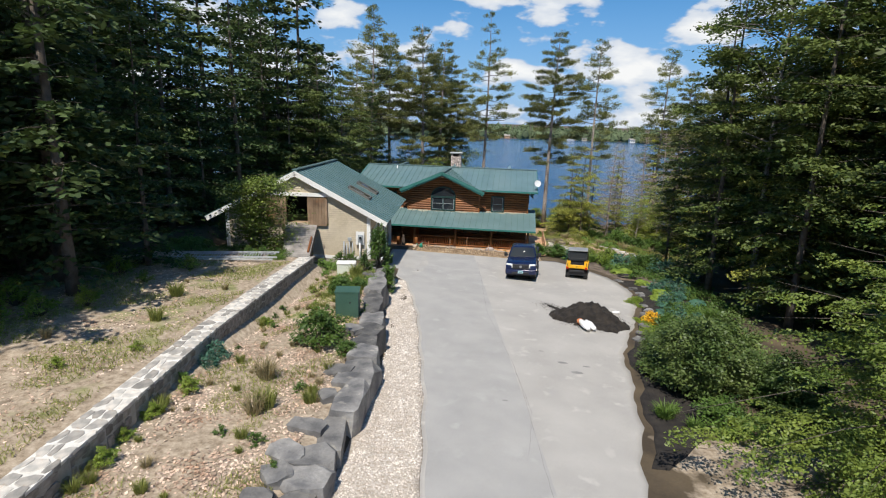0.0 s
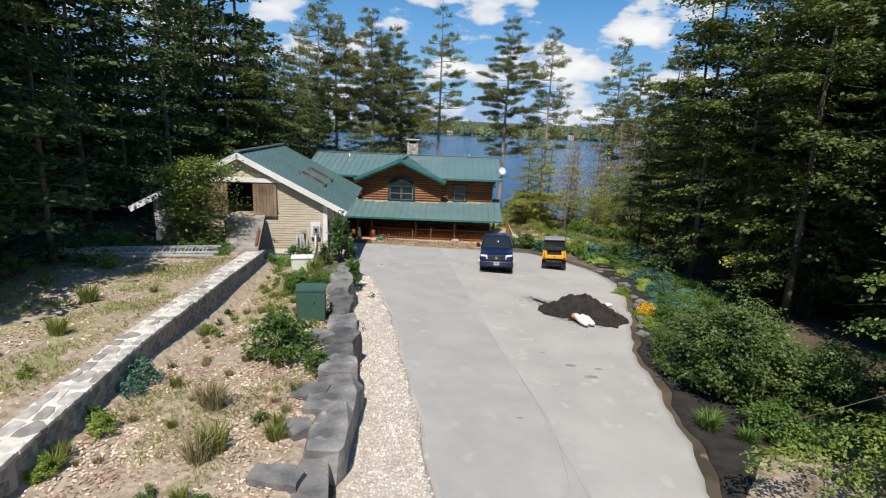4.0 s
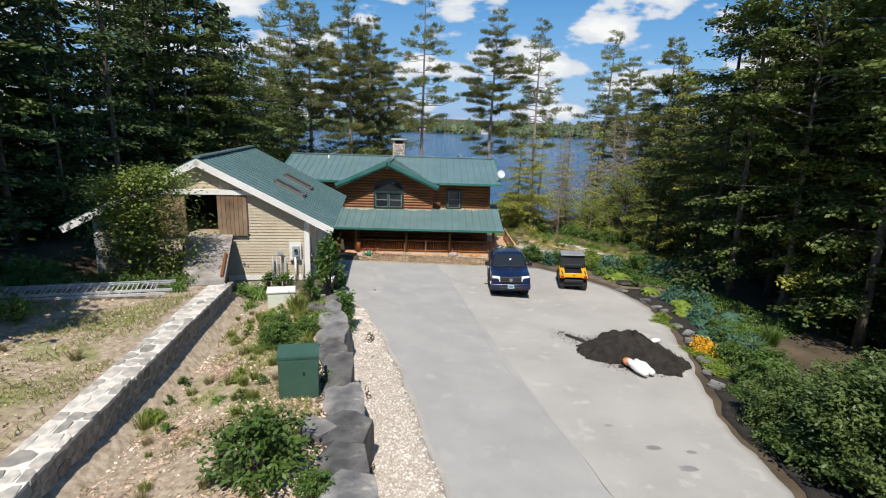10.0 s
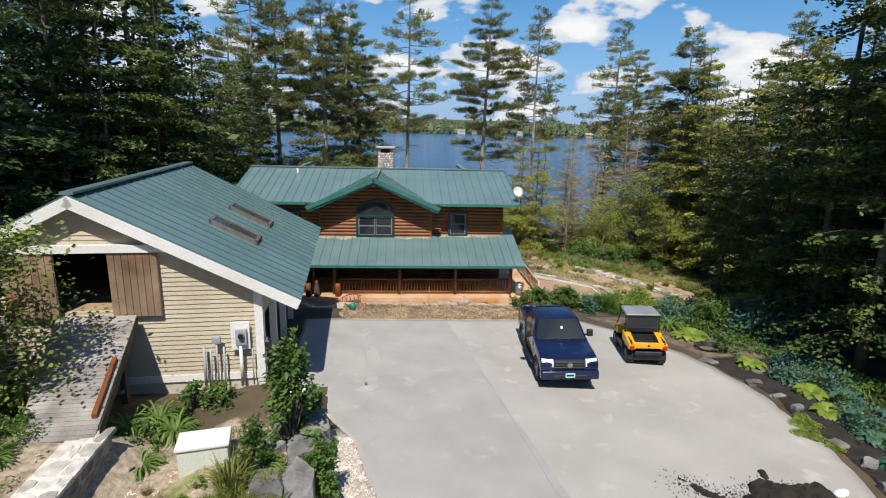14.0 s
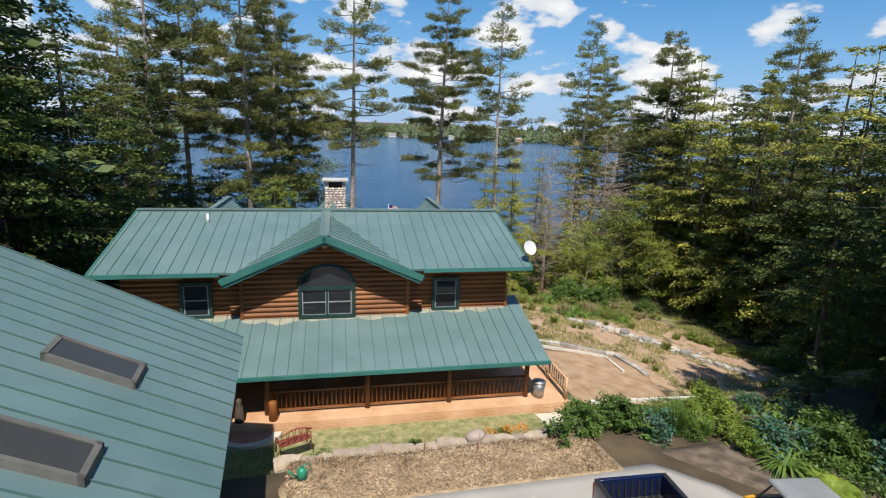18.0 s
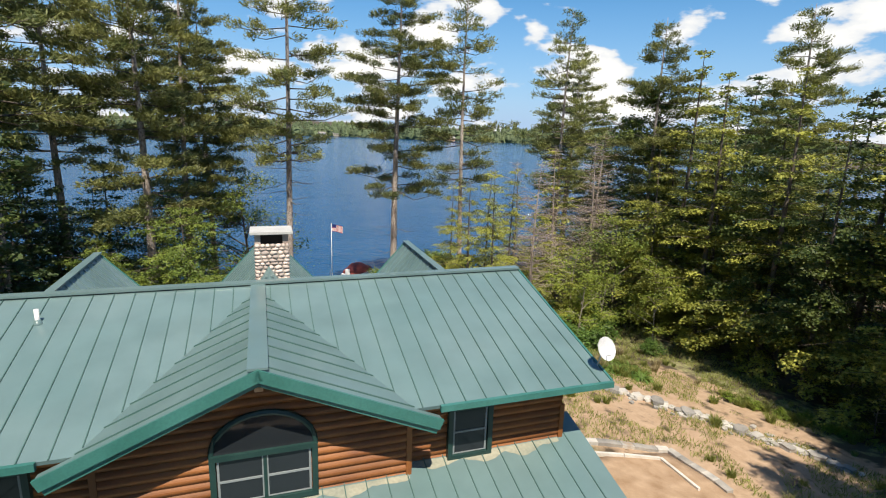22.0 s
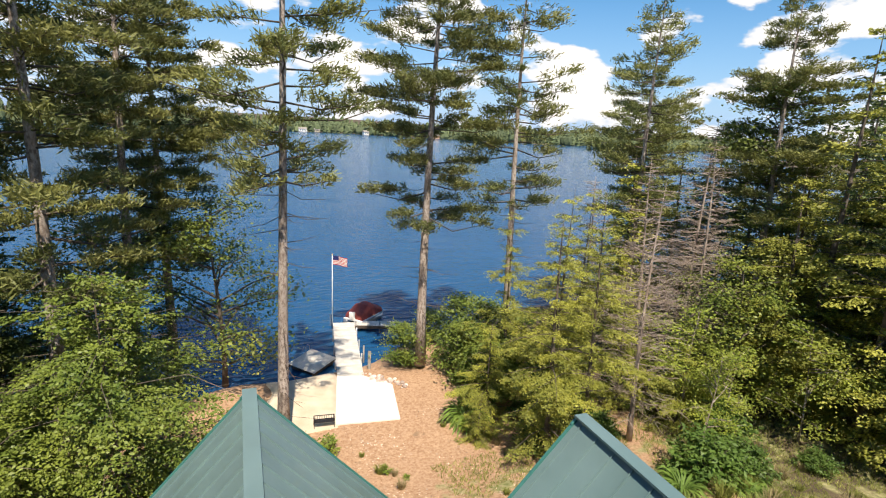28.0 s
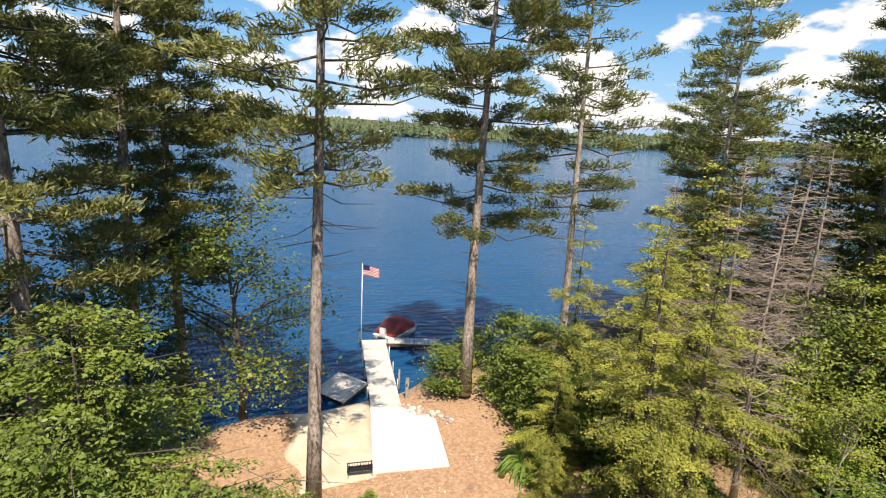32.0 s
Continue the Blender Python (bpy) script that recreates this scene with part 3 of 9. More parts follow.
# main roof, front slope in two pieces either side of the front gable's valley, and back slope
GP, GE, GH = 7.0, 5.25, 4.05
gv0 = -0.12
VX = GH - (EZ - GE) * GH / (GP - GE)
VV = EV + (GP - EZ) / SL
BZ, BV = 4.3, 9.0
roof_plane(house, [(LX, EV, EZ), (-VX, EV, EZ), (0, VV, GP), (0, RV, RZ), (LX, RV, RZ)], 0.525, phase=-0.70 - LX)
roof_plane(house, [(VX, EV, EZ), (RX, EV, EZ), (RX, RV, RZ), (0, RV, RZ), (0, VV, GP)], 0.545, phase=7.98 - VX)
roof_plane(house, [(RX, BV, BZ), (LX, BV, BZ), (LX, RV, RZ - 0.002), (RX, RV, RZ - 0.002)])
beam(house, "ridge_cap", (LX, RV, RZ + 0.09), (RX, RV, RZ + 0.09), 0.30, 0.07, M_ROOF)
for x in (LX, RX):
    beam(house, "rake_board", (x, EV, EZ + 0.03), (x, RV, RZ + 0.03), 0.06, 0.22, M_TRIM_GREEN)
    beam(house, "rake_board", (x, RV, RZ + 0.03), (x, BV, BZ + 0.03), 0.06, 0.22, M_TRIM_GREEN)
beam(house, "gutter", (LX, EV - 0.05, EZ + 0.02), (-GH, EV - 0.05, EZ + 0.02), 0.10, 0.16, M_TRIM_GREEN)
beam(house, "gutter", (GH, EV - 0.05, EZ + 0.02), (RX, EV - 0.05, EZ + 0.02), 0.10, 0.16, M_TRIM_GREEN)
# front gable
for s in (-1, 1):
    roof_plane(house, [(s * GH, gv0, GE), (s * GH, EV, GE), (s * VX, EV, EZ), (0, VV, GP), (0, gv0, GP)], 0.60, 0.07, along=(0, 1, 0), phase=0.22 - gv0)
    beam(house, "gable_fascia", (s * GH, gv0 - 0.02, GE + 0.06), (0, gv0 - 0.02, GP + 0.06), 0.06, 0.26, M_TRIM_GREEN)
    beam(house, "gable_trim", (s * (GH - 0.1), gv0 + 0.05, GE - 0.16), (0, gv0 + 0.05, GP - 0.16), 0.06, 0.16, M_TRIM_GREEN)
beam(house, "ridge_cap", (0, gv0, GP + 0.08), (0, RV, GP + 0.10), 0.42, 0.05, M_ROOF)
# porch roof
PV, PZ = -2.63, 2.35
WV = 1.25
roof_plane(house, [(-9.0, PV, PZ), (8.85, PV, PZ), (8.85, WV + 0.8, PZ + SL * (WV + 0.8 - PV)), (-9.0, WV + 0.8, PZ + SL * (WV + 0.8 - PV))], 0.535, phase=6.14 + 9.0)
beam(house, "gutter", (-9.0, PV - 0.05, PZ + 0.02), (8.85, PV - 0.05, PZ + 0.02), 0.10, 0.14, M_TRIM_GREEN)


def log_row(parent, x0, x1, v, z, h, material, depth=0.16):
    """One round-faced log of a wall, facing the front."""
    g = Geo()
    n = 6
    prof = [(v + depth, z), *[(v - 0.06 * math.sin(math.pi * i / n), z + h * i / n) for i in range(n + 1)], (v + depth, z + h)]
    k = len(prof)
    vs = [(x, a, b) for x in (x0, x1) for a, b in prof]
    fs = [(i, (i + 1) % k, k + (i + 1) % k, k + i) for i in range(k)] + [tuple(range(k))[::-1], tuple(range(k, 2 * k))]
    g.add(vs, fs)
    return part("log", g, material, parent)


LOG = 0.215
BAY0, BAY1, BAYV = -3.40, 3.50, 0.92
zz = 2.9
while zz < GP - 0.35:
    top = zz + LOG
    half = min(1.0, max(0.0, (GP - 0.12 - top) / (GP - GE))) * GH
    if half > 0.2:
        log_row(house, max(BAY0, -half), min(BAY1, half), BAYV, zz, LOG - 0.008, M_LOG)
    zz += LOG
for x0, x1 in ((-8.0, BAY0), (BAY1, 8.1)):
    zz = 3.0
    while zz < 5.4:
        log_row(house, x0, x1, WV, zz, LOG - 0.008, M_LOG)
        zz += LOG
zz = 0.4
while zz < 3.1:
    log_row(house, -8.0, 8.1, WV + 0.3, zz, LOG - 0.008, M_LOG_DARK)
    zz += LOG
for x_, v_ in ((BAY0, BAYV), (BAY1, BAYV), (8.1, WV)):
    part("corner_board", Geo().box((x_ - 0.07, v_ - 0.075, 2.95), (x_ + 0.07, v_ + 0.02, 4.4 if v_ == WV else 5.2)), M_LOG, house)
wl_ = Geo().box((BAY0 + 0.05, BAYV + 0.06, 2.8), (BAY0 + 0.2, WV + 0.3, 5.5)).box((BAY1 - 0.2, BAYV + 0.06, 2.8), (BAY1 - 0.05, WV + 0.3, 5.5))
part("wall", wl_, M_LOG, house)
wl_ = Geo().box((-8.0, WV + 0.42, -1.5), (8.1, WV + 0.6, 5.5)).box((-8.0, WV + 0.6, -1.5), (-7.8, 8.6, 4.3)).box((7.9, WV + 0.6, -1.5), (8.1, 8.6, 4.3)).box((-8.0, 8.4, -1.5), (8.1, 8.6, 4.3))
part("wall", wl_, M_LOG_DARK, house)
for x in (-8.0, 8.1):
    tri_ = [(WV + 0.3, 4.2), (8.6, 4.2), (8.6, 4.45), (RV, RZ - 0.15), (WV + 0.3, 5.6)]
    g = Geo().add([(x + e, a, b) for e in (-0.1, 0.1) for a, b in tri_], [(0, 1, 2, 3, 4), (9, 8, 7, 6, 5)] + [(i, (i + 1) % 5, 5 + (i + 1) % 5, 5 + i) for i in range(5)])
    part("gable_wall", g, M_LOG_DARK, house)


# pollen and grit washed together on the porch roof under the walls
M_GRIT = mat("roof_grit", (0.25, 0.265, 0.215), (0.36, 0.345, 0.265), 1.5, 12, 0.9, bump=0.2)
rd = random.Random(61)
for x0, x1, v in ((BAY0, BAY1, BAYV - 0.07), (BAY1, 8.0, WV - 0.07), (-7.9, BAY0, WV - 0.07)):
    n = int((x1 - x0) / 0.12)
    pts = []
    for i in range(n + 1):
        x = x0 + (x1 - x0) * i / n
        e = 0.12 + 0.26 * abs(noise.noise((x * 0.8, 3.1, 0.0))) * 2 * min(1.0, i / 5, (n - i) / 5) + rd.uniform(0, 0.05)
        for q in (v, v - e):
            pts.append((x, q, PZ + SL * (q - PV) + 0.006))
    part("grit_film", Geo().add(pts, [(2 * i, 2 * i + 1, 2 * i + 3, 2 * i + 2) for i in range(n)]), M_GRIT, house)


def window(parent, x0, x1, v, z0, z1, lights=2, bars=2):
    """A framed window facing the front: frame, sill, panes and glazing bars."""
    win = part("window", Geo().box((x0 - 0.13, v - 0.12, z0 - 0.13), (x0, v + 0.02, z1 + 0.13)).box((x1, v - 0.12, z0 - 0.13), (x1 + 0.13, v + 0.02, z1 + 0.13)).box((x0, v - 0.12, z1), (x1, v + 0.02, z1 + 0.13)).box((x0, v - 0.12, z0 - 0.13), (x1, v + 0.02, z0)), M_TRIM_DARK, parent, "dark green window frame")
    w = (x1 - x0) / lights
    for i in range(lights):
        part("pane", Geo().box((x0 + i * w + 0.02, v - 0.035, z0 + 0.01), (x0 + (i + 1) * w - 0.02, v - 0.02, z1 - 0.01)), M_PANE, win)
        if i:
            part("mullion", Geo().box((x0 + i * w - 0.04, v - 0.07, z0), (x0 + i * w + 0.04, v, z1)), M_TRIM_DARK, win)
        for e0, e1, h0, h1 in ((0.02, 0.07, z0, z1), (w - 0.07, w - 0.02, z0, z1), (0.07, w - 0.07, z0, z0 + 0.05), (0.07, w - 0.07, z1 - 0.05, z1)):
            part("sash", Geo().box((x0 + i * w + e0, v - 0.055, h0 + 0.012), (x0 + i * w + e1, v - 0.012, h1 - 0.012)), M_FRAME_GREY, win)
        for j in range(1, bars):
            zc = z0 + (z1 - z0) * j / bars
            part("glazing_bar", Geo().box((x0 + i * w + 0.04, v - 0.06, zc - 0.025), (x0 + (i + 1) * w - 0.04, v - 0.01, zc + 0.025)), M_FRAME_GREY, win)
    return win


M_TRIM_DARK = mat("dark_green_frame", (0.008, 0.035, 0.032), (0.015, 0.05, 0.045), 2, 20, 0.5, bump=0.05)
M_FRAME_GREY = mat("grey_sash", (0.20, 0.23, 0.24), (0.27, 0.30, 0.31), 2, 20, 0.5, bump=0)
window(house, -1.0, 1.1, BAYV - 0.09, 3.42, 4.55)
arch = [(0.05 + 1.1 * math.cos(math.pi * i / 14), 4.68 + 0.85 * math.sin(math.pi * i / 14)) for i in range(15)]
g = Geo()
k = len(arch)
g.add([(a, BAYV - 0.13, b) for a, b in arch] + [(a, BAYV - 0.02, b) for a, b in arch], [tuple(range(k)), tuple(range(k, 2 * k))[::-1]] + [(i, i + 1, k + i + 1, k + i) for i in range(k - 1)] + [(k - 1, 0, k, 2 * k - 1)])
arch_ = part("arched_pane", g, M_PANE, house, "half-round window pane")
part("arch_frame", Geo().tube([(a * 1.03 - 0.0015, BAYV - 0.10, 4.68 + (b - 4.68) * 1.05) for a, b in arch], [0.07] * 15, 6), M_TRIM_DARK, arch_)
gl_ = part("gable_lamp", Geo().box((-0.09, gv0 + 0.14, GP - 0.52), (0.09, gv0 + 0.34, GP - 0.40), None, 0.02), M_DECK, house, "small amber lamp under the gable peak")
part("lamp_arm", Geo().box((-0.02, gv0 + 0.2, GP - 0.40), (0.02, gv0 + 0.28, GP - 0.2)), M_TRIM_DARK, gl_)
window(house, 4.75, 5.75, WV - 0.09, 3.45, 4.75, 1)
window(house, -5.7, -4.7, WV - 0.09, 3.45, 4.75, 1)
# porch: deck, posts, rails
deck = part("porch_floor", Geo().box((-8.8, PV + 0.1, 0.22), (9.9, WV + 0.3, 0.40)), M_DECK, house)
part("skirt_board", Geo().box((-8.8, PV + 0.06, 0.02), (9.9, PV + 0.1, 0.21)), M_DECK, house)
for x in (-8.5, -3.4, -2.2, 1.6, 4.9, 8.2):
    part("porch_post", Geo().tube([(x, PV + 0.82, 0.4), (x, PV + 0.82, PZ + 0.1)], [0.11, 0.10], 10), M_LOG_DARK, house, smooth=True)
for x0, x1 in ((-8.4, -3.5), (-2.1, 1.5), (1.7, 4.8), (5.0, 8.1)):
    rail = part("railing", Geo().tube([(x0, PV + 0.82, 1.32), (x1, PV + 0.82, 1.32)], [0.06, 0.06], 8), M_LOG_DARK, house, smooth=True)
    part("bottom_rail", Geo().tube([(x0, PV + 0.82, 0.56), (x1, PV + 0.82, 0.56)], [0.05, 0.05], 8), M_LOG, rail, smooth=True)
    n = int((x1 - x0) / 0.17)
    for i in range(n):
        x = x0 + (i + 0.5) * (x1 - x0) / n
        part("baluster", Geo().tube([(x, PV + 0.82, 0.58), (x, PV + 0.82, 1.30)], [0.035, 0.035], 6), M_LOG, rail, smooth=True)
# three gables at the back
for gx_, gv1, hw, gz_ in ((-5.6, 11.45, 2.7, 7.02), (0.35, 13.8, 4.2, 7.14), (6.1, 11.35, 2.7, 7.06)):
    ez = gz_ - hw * 1.08
    for s in (-1, 1):
        roof_plane(house, [(gx_ + s * hw, RV + 0.6, ez), (gx_ + s * hw, gv1, ez), (gx_, gv1, gz_), (gx_, RV + 0.3, gz_)], 0.46, 0.09, along=(0, 1, 0), seam=M_ROOF)
        beam(house, "gable_fascia", (gx_ + s * hw, gv1 + 0.02, ez + 0.04), (gx_, gv1 + 0.02, gz_ + 0.04), 0.06, 0.24, M_TRIM_GREEN)
    beam(house, "ridge_cap", (gx_, RV + 0.3, gz_ + 0.07), (gx_, gv1, gz_ + 0.07), 0.26, 0.05, M_ROOF)
    g = Geo()
    a0, a1 = gx_ - hw + 0.5, gx_ + hw - 0.5
    for v in (gv1 - 0.6, gv1 - 0.8):
        g.add([(a0, v, -3), (a1, v, -3), (a1, v, ez + 0.25), (gx_, v, gz_ - 0.2), (a0, v, ez + 0.25)], [(0, 1, 2, 3, 4)])
    k = len(g.v) - 10
    g.f += [(k + i, k + (i + 1) % 5, k + 5 + (i + 1) % 5, k + 5 + i) for i in range(5)]
    part("gable_wall", g, M_LOG, house)
    part("side_wall", Geo().box((a0, 8.0, -3), (a0 + 0.15, gv1 - 0.8, ez + 0.1)).box((a1 - 0.15, 8.0, -3), (a1, gv1 - 0.8, ez + 0.1)), M_LOG, house)

# chimney of rounded fieldstones under a concrete slab, with a small cricket roof in front
CX0, CX1, CY0, CY1 = -0.08, 1.0, 6.85, 7.6
chimney = part("chimney", Geo().box((CX0 + 0.06, CY0 + 0.06, 4.6), (CX1 - 0.06, CY1 - 0.06, 8.12)), M_MORTAR, house, "round fieldstone chimney")
for x in (CX0 + 0.02, CX1 - 0.2):
    part("cap_pier", Geo().box((x, CY0 + 0.05, 8.1), (x + 0.18, CY1 - 0.05, 8.47), None, 0.03), M_CHIMSTONE, chimney)
part("chimney_cap", Geo().box((CX0 - 0.12, CY0 - 0.12, 8.47), (CX1 + 0.12, CY1 + 0.14, 8.58), None, 0.015), M_CAPSLAB, chimney)
part("flue", Geo().box((CX0 + 0.2, CY0 + 0.2, 8.1), (CX1 - 0.2, CY1 - 0.2, 8.4)), M_DARK, chimney)


def cobble(seed, sx, sy, sz):
    """A rounded fieldstone."""
    bm = bmesh.new()
    bmesh.ops.create_icosphere(bm, subdivisions=2, radius=0.5)
    for v in bm.verts:
        p = v.co.normalized()
        p = Vector([math.copysign(abs(q) ** 0.6, q) for q in p]).normalized() * (0.5 + 0.10 * noise.noise(p * 1.3 + Vector((seed, seed * 2, 0))))
        v.co = Vector((p.x * sx * 1.08, p.y * sy, p.z * sz * 1.08))
    me = bpy.data.meshes.new("stone")
    bm.to_mesh(me)
    bm.free()
    me.polygons.foreach_set("use_smooth", [True] * len(me.polygons))
    me.materials.append(M_CHIMSTONE)
    return me


rs = random.Random(8)
COBBLES = [cobble(i * 1.7, 0.22, 0.14, 0.13) for i in range(8)]
for face in range(4):
    zz = 6.0
    while zz < 8.05:
        h = rs.uniform(0.09, 0.15)
        span = (CX1 - CX0) if face < 2 else (CY1 - CY0)
        u = 0.0
        while u < span - 0.05:
            w = min(rs.uniform(0.13, 0.27), span - u)
            c = u + w / 2
            if face == 0: px, py, rz = CX0 + c, CY0 + 0.06, 0
            elif face == 1: px, py, rz = CX0 + c, CY1 - 0.06, 180
            elif face == 2: px, py, rz = CX0 + 0.06, CY0 + c, 90
            else: px, py, rz = CX1 - 0.06, CY0 + c, -90
            part("stone", rs.choice(COBBLES), None, chimney, m=pose(px, py, zz + h / 2, rs.uniform(-5, 5), rs.uniform(-12, 12), rz) @ Matrix.Diagonal((w / 0.22 * 0.93, 1.0, h / 0.13 * 0.93, 1)))
            u += w
        zz += h
for s in (-1, 1):
    part("cricket", Geo().slab([(0.35 + s * 0.62, RV - 0.1, 6.55), (0.35 + s * 0.62, CY0 + 0.02, 6.55), (0.35, CY0 + 0.02, 7.42), (0.35, RV + 0.15, 7.15)], 0.03), M_ROOF, house)
part("roof_vent", Geo().tube([(-5.35, 4.75, 6.5), (-5.35, 4.75, 7.12)], [0.055, 0.055], 12), M_WHITE, house, "white plastic vent pipe", smooth=True)
part("vent_boot", Geo().tube([(-5.35, 4.75, 6.6), (-5.35, 4.75, 6.84)], [0.16, 0.07], 12), M_ROOF, house, smooth=True)

# ---- garage ----
M_SKYFRAME = mat("skylight_frame", (0.10, 0.10, 0.09), (0.16, 0.155, 0.14), 2, 20, 0.6, bump=0.05)
M_SKYPANE = glass("skylight_glass", (0.055, 0.055, 0.048), 0.03)
M_SIDING2 = mat("cream_shingle", (0.48, 0.405, 0.295), (0.56, 0.48, 0.36), 0.6, 24, 0.8, bump=0.1, island=0.10)
GAR = pose(-9.45, 30.75, 0, 0, 0, 1.0)
garage = thing("garage", GAR, "cream clapboard barn garage with green metal roof and open loft doors", "garage")
GW, GZ, GEZ, GD = 5.95, 8.18, 5.07, 10.9
GSEAM, GPHASE = 0.585, 1.18
for s in (-1, 1):
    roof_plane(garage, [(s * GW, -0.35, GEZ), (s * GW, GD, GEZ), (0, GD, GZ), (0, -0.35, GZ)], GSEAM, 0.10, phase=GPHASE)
    beam(garage, "rake_board", (s * GW, -0.38, GEZ - 0.02), (0, -0.38, GZ - 0.02), 0.05, 0.30, M_WHITE)
    beam(garage, "soffit_board", (s * (GW - 0.15), -0.2, GEZ - 0.12), (0, -0.2, GZ - 0.14), 0.3, 0.04, M_WHITE)
beam(garage, "ridge_cap", (0, -0.35, GZ + 0.09), (0, GD, GZ + 0.09), 0.34, 0.07, M_ROOF)
GB = 2.45
WX = 4.75


def roof_under(x):
    return GZ - 0.13 - abs(x) * (GZ - GEZ) / GW


# front wall of overlapping clapboards, open at the loft door
DX0, DX1, DZ0, DZ1 = -1.45, 0.95, 4.75, 6.55
rg = random.Random(3)


def shingle(a, b, z0, z1):
    return Geo().add([(a, -0.012, z0), (b, -0.012, z0), (b, 0.02, z1), (a, 0.02, z1), (a, 0.05, z0), (b, 0.05, z0), (b, 0.05, z1), (a, 0.05, z1)], [(0, 1, 2, 3), (0, 4, 5, 1), (3, 2, 6, 7), (1, 5, 6, 2), (0, 3, 7, 4)])


rest = Geo()
near_shingles = 0
zz = GB + 0.25
while zz < GZ - 0.35:
    zt = zz + 0.14
    half = min(WX, (GZ - 0.2 - zt) * GW / (GZ - GEZ))
    spans = [(-half, half)] if zt < DZ0 or zz > DZ1 else [(-half, DX0), (DX1, half)]
    for a, b in spans:
        x = a
        while x < b - 0.02:
            w_ = min(rg.uniform(0.10, 0.24), b - x)
            dz_ = rg.uniform(-0.006, 0.006)
            if x > 1.0 and zz < 4.9 and near_shingles < 300:
                part("shingle", shingle(x + 0.0004, x + w_ - 0.0004, zz - 0.012 + dz_, zt), M_SIDING, garage)
                near_shingles += 1
            else:
                g_ = shingle(x + 0.0004, x + w_ - 0.0004, zz - 0.012 + dz_, zt)
                rest.add(g_.v, g_.f)
            x += w_
    zz = zt
tagged(part("shingles", rest, M_SIDING2, garage), kind="stuff")
w = Geo().box((-WX, 0.05, GB - 1.2), (DX0, 0.2, 5.3)).box((DX1, 0.05, GB - 1.2), (WX, 0.2, 5.3)).box((DX0, 0.05, GB - 1.2), (DX1, 0.2, DZ0)).box((-WX, 0.2, GB - 1.2), (-WX + 0.15, GD - 0.4, 5.5)).box((WX - 0.15, 0.2, 4.4), (WX, GD - 0.4, 5.5)).box((-WX, GD - 0.55, GB - 1.2), (WX, GD - 0.4, 5.5))
part("wall", w, M_SIDING, garage)
g = Geo()
for x in np.arange(-WX + 0.1, WX - 0.05, 0.2):
    if not (DX0 - 0.2 < x < DX1):
        g.box((x, 0.05, 5.3), (x + 0.2, 0.15, max(5.31, roof_under(x + 0.1))))
    else:
        g.box((x, 0.05, DZ1), (x + 0.2, 0.15, max(DZ1 + 0.01, roof_under(x + 0.1))))
part("gable_backing", g, M_SIDING, garage)
g = Geo()
for x in np.arange(-WX + 0.1, WX - 0.05, 0.2):
    g.box((x, GD - 0.55, 5.3), (x + 0.2, GD - 0.45, max(5.31, roof_under(x + 0.1))))
# back gable and an added loft panel coloured black as the loft's shade
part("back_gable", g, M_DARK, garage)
part("loft_shade_panel", Geo().box((-3.6, 3.4, 4.75), (3.6, 3.5, 6.05)), M_DARK, garage)
part("loft_floor", Geo().box((-WX + 0.2, 0.2, 4.6), (WX - 0.2, GD - 0.6, 4.74)), M_BARNWOOD, garage)
for x0 in (-1.98, 0.70):
    d = part("loft_door", Geo().box((x0, -0.12, DZ0 - 0.1), (x0 + 1.3, -0.075, DZ1)), M_BARNWOOD, garage, "weathered plank sliding door")
    for i in range(7):
        part("plank", Geo().box((x0 + 0.005 + i * 0.185, -0.15, DZ0 - 0.1), (x0 + 0.175 + i * 0.185, -0.12, DZ1)), M_BARNWOOD, d)
part("door_track", Geo().box((DX0 - 1.4, -0.2, DZ1 + 0.0), (DX1 + 1.4, -0.05, DZ1 + 0.22)), M_WHITE, garage)
for x in (-WX, WX - 0.22):
    part("corner_board", Geo().box((x, -0.03, GB - 0.1), (x + 0.24, 0.06, 5.3)), M_WHITE, garage)
part("water_table", Geo().box((-WX, -0.04, GB + 0.02), (WX, 0.05, GB + 0.24)), M_WHITE, garage)
part("foundation", Geo().box((-WX + 0.02, 0.02, GB - 1.6), (WX - 0.02, 0.3, GB + 0.03)), M_CONCRETE, garage)
for v in np.linspace(0.0, GD - 0.7, 5):
    part("garage_post", Geo().box((WX - 0.2, v, 0.8), (WX + 0.02, v + 0.3, 4.6)), M_WHITE, garage)
# added black sheet in place of the shade deep in the open bay
part("bay_shade_panel", Geo().box((WX - 3.0, 0.3, 0.8), (WX - 2.85, GD - 0.5, 4.6)), M_DARK, garage)

